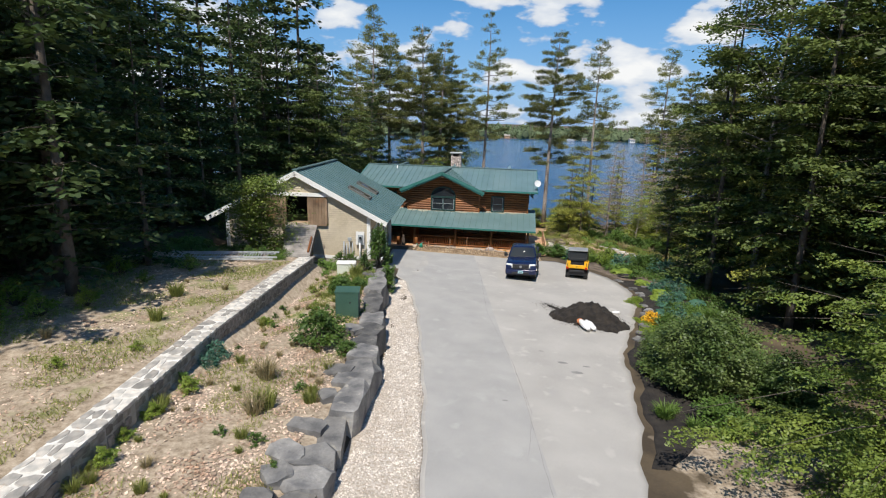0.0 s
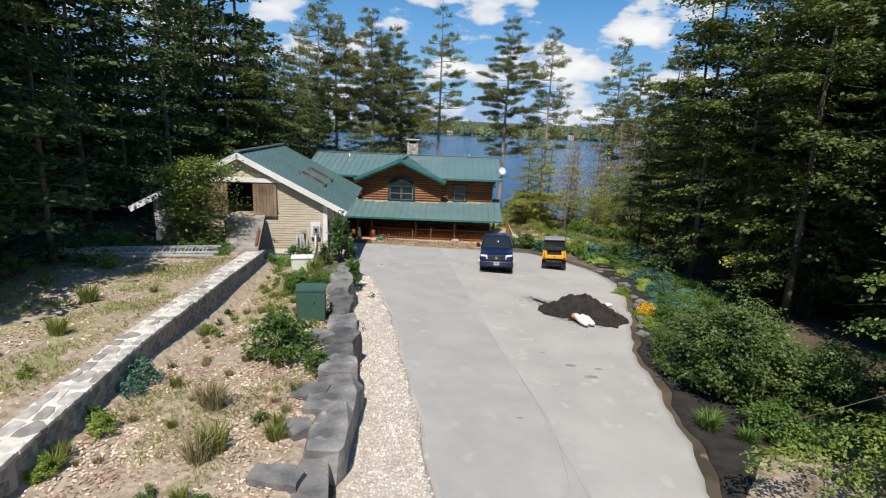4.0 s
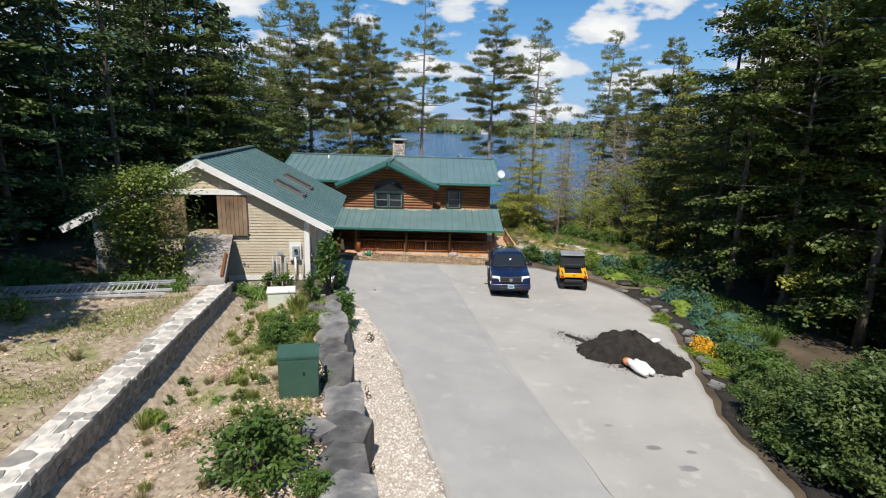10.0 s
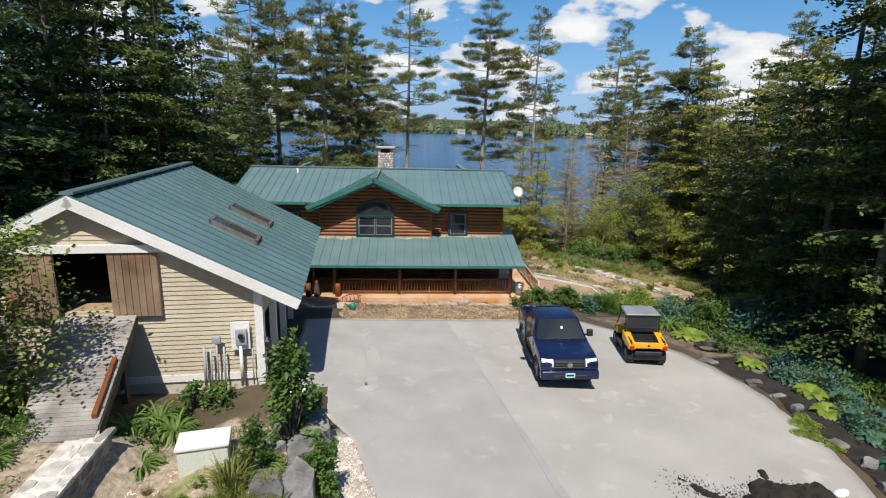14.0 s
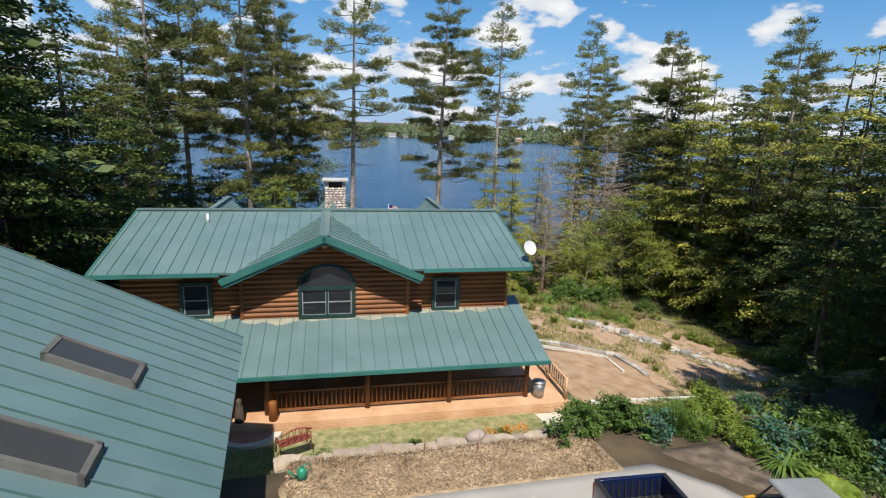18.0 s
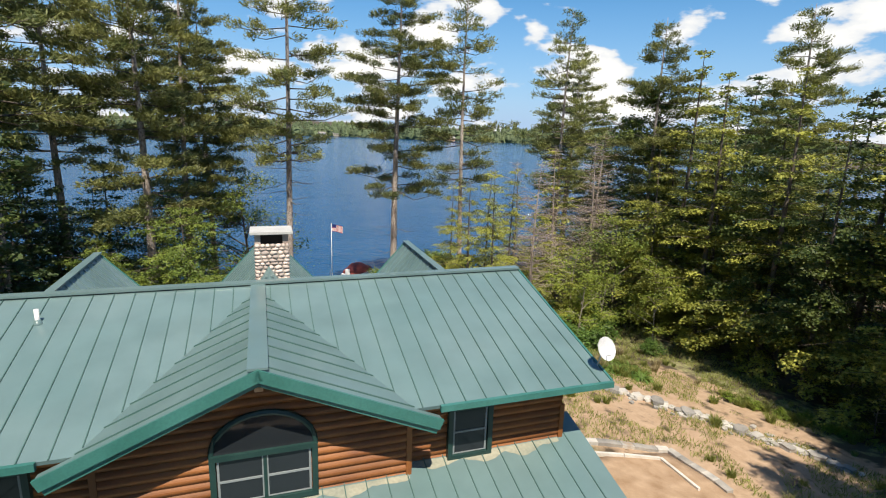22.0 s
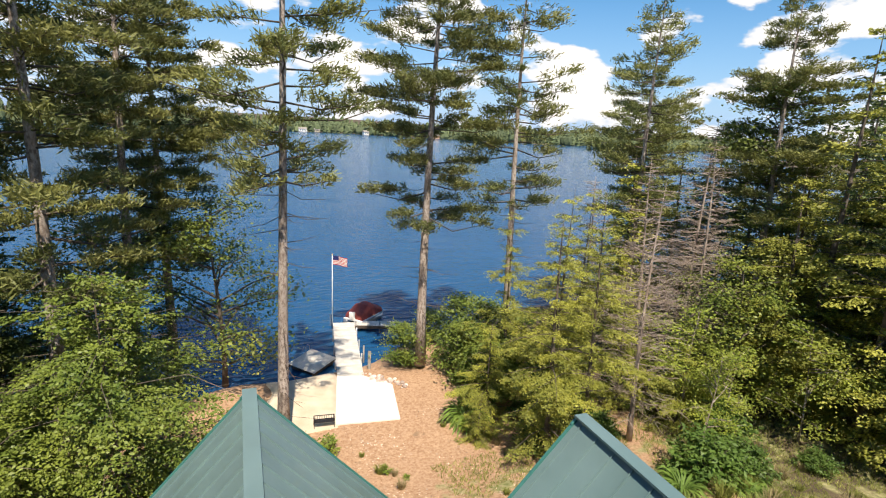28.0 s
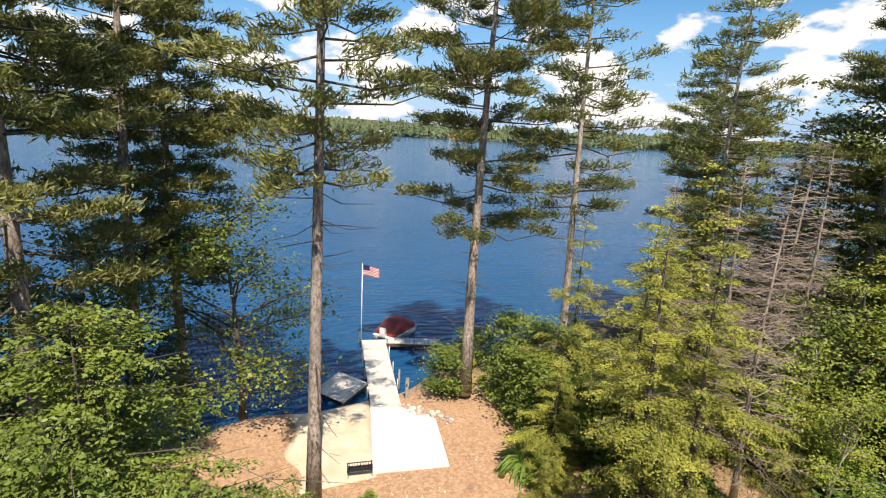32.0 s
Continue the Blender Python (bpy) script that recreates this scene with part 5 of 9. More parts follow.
far_woods()
P4 = pine(14, 29.0, 0.34, 0.46, 1.0, 4.6, 8, plume=0.9)
WC1 = conifer(51, 21.0, 0.24, 4.2, 0.05, 0.62, M_GREENLEAF, 0.42, 1.3)
WC2 = conifer(52, 24.0, 0.26, 4.4, 0.08, 0.62, M_GREENLEAF, 0.42, 1.35)
WC3 = conifer(53, 20.0, 0.24, 4.0, 0.04, 0.95, M_HEMLOCK, 0.215, 1.3, 0.45)
M_WOODLEAF = mat("shaded_wood_leaves", (0.044, 0.078, 0.016), (0.135, 0.168, 0.034), 0.35, 3, 0.6, bump=0, island=0.45, spread=0.35, through_light=0.25)
M_DEEPWOOD = mat("deep_wood_needles", (0.042, 0.070, 0.020), (0.110, 0.145, 0.040), 0.3, 3, 0.7, bump=0, island=0.8, spread=0.3, through_light=0.1)
WB1 = broadleaf(54, 20.0, 0.24, 5.2, 0.16, 300, 0.25, 34, M_WOODLEAF, M_BARKDARK)
WB2 = broadleaf(55, 23.0, 0.26, 5.4, 0.20, 310, 0.25, 34, M_WOODLEAF, M_BARKDARK)
WU = broadleaf(56, 7.5, 0.09, 3.0, 0.04, 130, 0.25, 26, M_WOODLEAF)
WN = conifer(57, 29.0, 0.28, 4.9, 0.12, 0.75, M_WOODLEAF, 0.36, 1.25, 0.5, False, True)
WD = conifer(58, 23.0, 0.26, 4.8, 0.02, 0.42, M_DEEPWOOD, 0.55, 1.5, 0.3)
WE = conifer(59, 20.0, 0.26, 4.6, 0.02, 0.42, M_DEEPWOOD, 0.55, 1.5, 0.3)
C1 = conifer(21, 17.0, 0.20, 3.6)
C3 = conifer(23, 11.5, 0.14, 2.9, 0.05, 2.3, None, 0.095, 1.9, 0.6)
C4 = conifer(24, 8.5, 0.12, 2.8, 0.03, 2.3, None, 0.098, 1.8, 0.6)
C5 = conifer(25, 16.5, 0.15, 2.7, 0.10, 2.0, None, 0.125, 1.5, 0.8)
B3 = broadleaf(33, 9.5, 0.13, 3.2, 0.10, 260, 0.17, 38, None, M_BARKDARK)
B7 = conifer(38, 11.4, 0.14, 4.7, 0.02, 1.2, M_YOUNGLEAF, 0.145, 1.15, 0.45, True, True)
B4 = broadleaf(34, 9.0, 0.08, 2.6, 0.14, 120, 0.19, 26, M_YELLOWLEAF)
B6 = broadleaf(36, 5.6, 0.06, 1.45, 0.04, 430, 0.14, 42, M_YOUNGLEAF)
LEAN = broadleaf(37, 20.0, 0.20, 4.6, 0.48, 260, 0.26, 34, M_WOODLEAF, M_PALEBARK)
B9 = broadleaf(39, 5.2, 0.05, 2.0, 0.02, 150, 0.24, 30, M_YOUNGLEAF)
D1 = dead_tree(41)

# pines between house and lake
put_tree(P1, 3.4, 75.8, 1.0, 20, -4.2)
put_tree(P2, 13.75, 82.6, 1.0, 100, -4.0)
put_tree(P3, 20.6, 82.5, 1.12, 40)
put_tree(P2, -5.6, 75.7, 0.98, 10)
put_tree(P2, -3.5, 84.0, 0.98, 130)
put_tree(P2, -1.6, 86.0, 0.92, 250)
put_tree(P4, -10.5, 78.0, 1.0, 60)
put_tree(P2, -16.0, 80.0, 0.9, 200)
put_tree(P3, -12.5, 72.0, 1.05, 300)
put_tree(P2, 35.4, 86.0, 0.85, 80)
put_tree(P4, 36.0, 74.0, 0.92, 30)
put_tree(P3, 30.0, 80.0, 0.95, 10)
put_tree(P2, 43.0, 66.0, 0.9, 320)
# leafy tree at the water, bush of young growth by the pad
put_tree(B3, 1.2, 85.0, 1.4, 0, -4.6)
put_tree(B7, -3.2, 71.4, 1.0, 40)
put_tree(B7, -7.8, 70.6, 0.8, 140)
put_tree(WB1, -9.6, 78.0, 0.6, 10)
put_tree(WB2, -12.5, 75.0, 0.62, 110)
put_tree(WB1, -7.0, 81.0, 0.55, 210)
put_tree(WB2, -13.0, 80.5, 0.62, 310)
put_tree(B3, -4.6, 82.0, 0.9, 70)
for x_, y_, s_ in ((-5.6, 80.0, 0.62), (-3.6, 81.8, 0.56), (-6.8, 84.0, 0.6), (-2.0, 83.6, 0.5), (-8.2, 77.0, 0.6)):
    put_tree(WB2, x_, y_, s_, x_ * 90)
for x_, y_, s_ in ((25.8, 37.4, 1.25), (29.8, 43.0, 1.2), (33.4, 48.8, 1.25)):
    put_tree(WB2, x_, y_, s_, x_ * 90)
for x_, y_, s_ in ((-8.5, 79.5, 0.68), (-5.8, 83.4, 0.6), (-11.0, 82.0, 0.75), (-14.0, 78.0, 0.8), (-10.4, 75.0, 0.7), (-6.8, 77.4, 0.5), (-15.5, 83.0, 0.8)):
    put_tree(WC1, x_, y_, s_, x_ * 50)
put_tree(C3, 15.6, 70.4, 1.12, 10)
put_tree(C5, 16.9, 69.2, 0.84, 210)
put_tree(B4, 24.6, 69.6, 0.85, 60)
put_tree(C5, 19.4, 75.0, 1.0, 60)
put_tree(C5, 17.4, 77.5, 0.9, 160)
put_tree(C5, 25.6, 74.5, 0.55, 260)
put_tree(B4, 23.8, 67.6, 0.8, 310)
put_tree(D1, 20.6, 69.6, 1.08, 20)
put_tree(D1, 28.6, 73.2, 1.15, 200)
put_tree(C4, 14.8, 75.0, 0.72, 200)
put_tree(C4, 13.2, 73.2, 0.5, 120)
put_tree(C3, 22.6, 73.0, 0.68, 100)
put_tree(C4, 16.0, 78.5, 0.62, 40)
put_tree(C4, 15.6, 86.5, 0.5, 300, -4.6)
put_tree(B9, 17.2, 84.5, 0.9, 200)
put_tree(B9, 16.4, 87.6, 0.7, 90, -4.8)
put_tree(D1, 31.0, 75.5, 1.2, 0)
put_tree(D1, 27.0, 76.0, 1.1, 120)
put_tree(D1, 24.5, 79.0, 1.0, 220)
put_tree(B9, 13.0, 83.8, 0.78, 60, -4.6)
for x_, y_, s_ in ((15.5, 80.4, 0.90), (17.0, 79.0, 1.0), (15.3, 78.2, 0.75), (17.8, 82.4, 1.1), (15.2, 76.2, 0.7), (16.8, 76.8, 0.95), (18.4, 78.2, 1.15)):
    put_tree(B9, x_, y_, s_, x_ * 130)
put_tree(B3, 29.8, 71.0, 0.8, 20)
put_tree(B4, 26.8, 68.5, 0.75, 20)
put_tree(C5, 23.5, 78.0, 1.0, 70)
put_tree(C1, 29.5, 80.5, 0.9, 170)
put_tree(B4, 30.5, 66.5, 1.0, 150)
put_tree(C3, 33.0, 70.0, 1.2, 33)
put_tree(C4, 28.0, 72.5, 1.0, 213)
put_tree(B4, 34.0, 66.0, 1.1, 13)
put_tree(C3, 36.5, 72.0, 1.3, 93)
put_tree(C4, 24.5, 70.0, 0.9, 13)
put_tree(D1, 34.3, 78.0, 1.3, 13)
put_tree(WC3, 39.0, 69.0, 0.9, 113)
for x_, y_, s_ in ((33.2, 65.0, 1.0), (34.6, 69.0, 1.1), (33.4, 59.6, 1.0), (34.6, 54.6, 1.05), (31.6, 50.4, 1.0), (30.6, 45.6, 1.0), (26.8, 42.8, 1.0)):
    put_tree(WC3, x_, y_, s_ * (1.18 if y_ > 50 else 1.0), x_ * 40)
# trees by the drive: leaning pale trunk, tall crowns over the flower bed, and the near tree at the start
put_tree(LEAN, 19.3, 29.6, 1.0, 0)
put_tree(WN, 19.0, 35.6, 0.72, 40)
put_tree(WN, 20.6, 32.4, 0.92, 140)
put_tree(WN, 27.8, 40.0, 1.0, 240)
put_tree(WN, 18.8, 24.6, 1.0, 340)
put_tree(WN, 20.6, 27.6, 1.1, 200)
put_tree(WN, 21.6, 21.4, 1.05, 100)
put_tree(WN, 24.2, 35.6, 0.95, 300)
put_tree(WN, 19.4, 16.0, 0.95, 20)
put_tree(WN, 17.6, 31.6, 0.95, 10)
put_tree(WN, 20.6, 39.8, 0.62, 70)
put_tree(WN, 18.2, 41.0, 0.55, 15)
put_tree(WN, 23.4, 41.6, 0.55, 115)
for x_, y_, s_ in ((36.0, 57.0, 0.9), (39.4, 60.6, 1.0), (42.0, 55.6, 1.0), (37.4, 51.6, 0.95), (40.6, 65.0, 0.95), (44.6, 61.0, 1.0), (37.0, 62.6, 0.85), (46.0, 66.5, 1.0)):
    put_tree((WB1, WC3)[int(x_) % 2], x_, y_, s_, x_ * 70)
# trees that shade the upper bank
put_tree(WB2, -17.2, 15.6, 1.0, 40)
put_tree(WC2, -15.6, 18.0, 0.95, 140)
put_tree(WB2, -18.5, 19.4, 1.0, 240)
put_tree(WC2, -13.8, 16.4, 0.9, 90)
put_tree(WC1, -13.8, 21.4, 0.85, 30)
put_tree(B7, 13.0, 9.8, 0.72, 30)
# young birch in front of the barn
put_tree(B6, -10.7, 27.4, 1.0, 50, 3.0)
rnd = random.Random(77)


def woods(n, spot, kinds, lo=0.8, hi=1.15):
    taken = []
    k = 0
    for _ in range(n * 30):
        x, y = spot()
        if any((x - a) ** 2 + (y - b) ** 2 < 7.5 for a, b in taken):
            continue
        taken.append((x, y))
        put_tree(rnd.choice(kinds), x, y, rnd.uniform(lo, hi), rnd.uniform(0, 360))
        k += 1
        if k >= n:
            break


# woods on the left, behind the garage and towards the lake
LEFT = lambda y: float(np.interp(y, [6, 14, 22, 27, 32, 36, 46, 52, 70], [-18, -16.6, -16.0, -17.5, -20.5, -18.5, -15, -13.5, -13]))
woods(16, lambda: (lambda y: (LEFT(y) - rnd.uniform(0, 4), y))(rnd.uniform(8, 70)), [WC1, WB1, WB2, WC2], 0.85, 1.1)
woods(9, lambda: (lambda y: (LEFT(y) - rnd.uniform(2, 20), y))(rnd.uniform(8, 70)), [WC1, WC2, WB1, WB2, WC2, WB2])
woods(10, lambda: (lambda y: (LEFT(y) + 1 - rnd.uniform(0, 4), y))(rnd.uniform(16, 62)), [WU], 0.6, 1.1)
woods(9, lambda: (rnd.uniform(-38, -9), rnd.uniform(68, 84)), [WC1, WB2, WB1, WC2])
for x_, y_, s_ in ((-15.5, 47.5, 0.85), (-14.2, 53.0, 0.9), (-13.2, 58.5, 0.85), (-16.5, 62.0, 0.95), (-12.4, 64.5, 0.8), (-18.5, 56.0, 1.0), (-11.8, 69.0, 0.72), (-17.0, 69.0, 0.9), (-21.0, 50.0, 1.0), (-12.6, 77.0, 0.7), (-16.5, 74.0, 0.85), (-9.8, 83.5, 0.62)):
    put_tree(WN if int(y_) % 3 else WC2, x_, y_, s_ * (1.0 if int(y_) % 3 else 1.15), x_ * 70)
# deep woods behind the first rows, and the trees that shade the upper bank
woods(32, lambda: (lambda y: (LEFT(y) - rnd.uniform(3, 15), y))(rnd.uniform(4, 66)), [WD, WE], 0.85, 1.15)
woods(5, lambda: (rnd.uniform(-23, -19), rnd.uniform(6, 20)), [WB1, WC1, WN], 0.9, 1.1)
# tall woods behind the flower bed
for x_, y_, s_ in ((27.6, 33.0, 1.05), (30.4, 37.4, 1.05), (33.0, 42.4, 1.1), (28.8, 28.0, 1.0), (33.0, 33.0, 1.1), (35.4, 38.0, 1.1), (35.6, 46.6, 1.1), (32.2, 55.6, 0.9), (34.4, 61.0, 0.9), (37.0, 66.6, 0.95), (34.2, 50.6, 0.95), (38.6, 56.0, 1.0)):
    put_tree(WN, x_, y_, s_, x_ * 60)
# woods on the right
EDGE = lambda y: float(np.interp(y, [4, 18, 26, 34, 42, 50, 60, 74], [17.5, 19.0, 18.5, 21.5, 27, 30, 32, 35]))
woods(14, lambda: (lambda y: (EDGE(y) + 1.0 + rnd.uniform(0, 4), y))(rnd.uniform(4, 74)), [WC3, WB1, WC3, WB2], 0.9, 1.1)
woods(8, lambda: (lambda y: (EDGE(y) + 2 + rnd.uniform(0, 18), y))(rnd.uniform(2, 76)), [WC1, WC2, WB1, WB2, WC3], 0.9, 1.2)
woods(10, lambda: (lambda y: (EDGE(y) + rnd.uniform(-0.5, 3), y))(rnd.uniform(20, 70)), [WU], 0.6, 1.1)
woods(5, lambda: (rnd.uniform(31, 54), rnd.uniform(76, 90)), [WC1, WC2, WC3])
woods(26, lambda: (lambda y: (EDGE(y) + rnd.uniform(4, 14), y))(rnd.uniform(2, 37)), [WD, WE], 0.9, 1.15)
woods(12, lambda: (rnd.uniform(44, 82), rnd.uniform(66, 98)), [WE, WC2], 0.8, 1.1)
for x_, y_, s_ in ((36.4, 80.6, 1.0), (39.8, 78.0, 1.0), (42.6, 82.0, 1.0), (45.0, 76.0, 1.0), (35.0, 86.0, 0.9), (39.0, 86.5, 0.95), (41.0, 72.0, 1.0), (46.5, 70.0, 1.0), (37.8, 74.0, 0.95), (48.5, 82.0, 1.0)):
    put_tree((WB1, WC3)[int(x_) % 2], x_, y_, s_, x_ * 80)
put_tree(LEAN, 38.0, 75.6, 1.15, 100)
# the first five stand out of view, added to shade the left woods
for x_, y_, s_ in ((-16.6, 8.6, 1.1), (-18.6, 12.4, 1.1), (-21.4, 10.0, 1.15), (-19.6, 5.6, 1.1), (-23.5, 14.5, 1.1), (-22.4, 25.0, 1.1), (-25.6, 29.0, 1.15), (-22.6, 33.6, 1.05), (-26.6, 21.0, 1.15), (-24.0, 40.0, 1.05), (-28.5, 35.0, 1.15)):
    put_tree(WN, x_, y_, s_, x_ * 60)
# unseen trees behind the start, added for the shade they cast
for x_, y_, p_ in ((-18.0, -6.0, WC2), (-22.0, 0.0, WB1), (-16.5, -1.0, WC2), (18.5, -9.0, WB1)):
    put_tree(p_, x_, y_, 1.0, x_ * 30)
# ---- pickup truck ----
def paint(name, c, rough=0.25, metal=0.0, coat=0.8):
    return mat(name, tuple(0.92 * q for q in c), c, 0.6, 12, rough, metal, 0.0, coat=coat)


M_NAVY = paint("navy_paint", (0.006, 0.012, 0.050), 0.2, 0.0, 0.25)
M_CHARCOAL = paint("charcoal_paint", (0.020, 0.020, 0.024), 0.3, 0.0, 0.3)
M_RUBBER = mat("tyre_rubber", (0.012, 0.012, 0.012), (0.03, 0.03, 0.03), 4, 40, 0.9, bump=0.2)
M_ALLOY = mat("alloy", (0.35, 0.35, 0.36), (0.5, 0.5, 0.51), 3, 20, 0.3, 0.9, 0.02)
M_BLACK = mat("black_plastic", (0.012, 0.012, 0.013), (0.025, 0.025, 0.027), 3, 30, 0.55, bump=0.05)
M_LAMP = glass("lamp_lens", (0.72, 0.72, 0.70), 0.08)
M_REDLAMP = glass("tail_lens", (0.35, 0.02, 0.01), 0.1)
M_PLATE = mat("plate_blue", (0.35, 0.60, 0.66), (0.42, 0.66, 0.72), 2, 20, 0.5, bump=0)
M_YELLOW = paint("yellow_plastic", (0.78, 0.40, 0.008), 0.35, 0, 0.3)
M_GREYROOF = mat("grey_plastic", (0.20, 0.21, 0.22), (0.28, 0.29, 0.30), 1, 20, 0.5, bump=0.05)
M_SEAT = mat("seat_cloth", (0.02, 0.02, 0.02), (0.05, 0.05, 0.05), 3, 30, 0.9, bump=0.1)


def hexa(g, bottom, top):
    """A solid between two four-cornered outlines."""
    return g.add(list(bottom) + list(top), [(3, 2, 1, 0), (4, 5, 6, 7), (0, 1, 5, 4), (1, 2, 6, 5), (2, 3, 7, 6), (3, 0, 4, 7)])


def rounded(geo, name, material, parent, width=0.04, label="", segs=2):
    """A part with its edges rounded."""
    me = geo.mesh(name, material, False)
    bm = bmesh.new()
    bm.from_mesh(me)
    bmesh.ops.remove_doubles(bm, verts=bm.verts, dist=1e-5)
    bmesh.ops.bevel(bm, geom=bm.edges[:], offset=width, segments=segs, profile=0.6, affect="EDGES", clamp_overlap=True)
    for f in bm.faces:
        f.smooth = True
    bm.to_mesh(me)
    bm.free()
    ob = part(name, me, None, parent, label)
    return ob


def wheel(parent, x, y, r, w, spokes=6, knob=False):
    s = 1 if x > 0 else -1
    g = Geo()
    n = 28
    prof = [(-w / 2, r * 0.62), (-w / 2, r * 0.9), (-w * 0.38, r), (w * 0.38, r), (w / 2, r * 0.9), (w / 2, r * 0.62)]
    vs, fs = [], []
    for i in range(n):
        t = 2 * math.pi * i / n
        k = 1.0 if not knob or i % 2 else 0.93
        for a, b in prof:
            bb = b * (k if b > r * 0.85 else 1)
            vs.append((x + a, y + math.cos(t) * bb, r + math.sin(t) * bb))
    m_ = len(prof)
    for i in range(n):
        for j in range(m_):
            fs.append((i * m_ + j, i * m_ + (j + 1) % m_, ((i + 1) % n) * m_ + (j + 1) % m_, ((i + 1) % n) * m_ + j))
    wh = part("wheel", Geo().tube([(x - w * 0.3, y, r), (x + w * 0.3, y, r)], [r * 0.25, r * 0.25], 14), M_BLACK, parent)
    part("tyre", g.add(vs, fs), M_RUBBER, wh, smooth=not knob)
    rim = Geo().tube([(x + s * w * 0.30, y, r), (x + s * w * 0.36, y, r)], [r * 0.16, r * 0.16], 12)
    for i in range(spokes):
        t = 2 * math.pi * i / spokes
        d = Vector((0, math.cos(t), math.sin(t)))
        q = Vector((0, -math.sin(t), math.cos(t))) * r * 0.10
        c = Vector((x + s * w * 0.33, y, r))
        o = Vector((s * 0.015, 0, 0))
        hexa(rim, [c - q - o + d * r * 0.1, c + q - o + d * r * 0.1, c + q * 1.3 - o + d * r * 0.6, c - q * 1.3 - o + d * r * 0.6], [c - q + o + d * r * 0.1, c + q + o + d * r * 0.1, c + q * 1.3 + o + d * r * 0.6, c - q * 1.3 + o + d * r * 0.6])
    for a in (-0.42, 0.42):
        k = 24
        vs = [(x + w * a + e, y + math.cos(2 * math.pi * i / k) * r * f, r + math.sin(2 * math.pi * i / k) * r * f) for i in range(k) for e, f in ((-0.02, 0.56), (-0.02, 0.65), (0.02, 0.65), (0.02, 0.56))]
        rim.add(vs, [(i * 4 + j, i * 4 + (j + 1) % 4, ((i + 1) % k) * 4 + (j + 1) % 4, ((i + 1) % k) * 4 + j) for i in range(k) for j in range(4)])
    part("rim", rim, M_ALLOY if not knob else M_GREYROOF, wh)
    part("brake_disc", Geo().tube([(x - s * 0.02, y, r), (x + s * 0.02, y, r)], [r * 0.5, r * 0.5], 20), M_BLACK, wh)
    return wh


def arch_run(y, r, z, n=9):
    """Points of a wheel arch over an axle at y, rear to front."""
    return [(y + math.cos(q) * r, z + math.sin(q) * r) for q in np.linspace(-0.15, math.pi + 0.15, n)]


def side_prism(outline, halves):
    """A solid from a side outline (y, z); halves gives the half width at each height."""
    k = len(outline)
    vs = [(sd * halves(z), y, z) for sd in (-1, 1) for y, z in outline]
    return Geo().add(vs, [tuple(range(k)), tuple(range(k, 2 * k))[::-1]] + [(i, (i + 1) % k, k + (i + 1) % k, k + i) for i in range(k)])


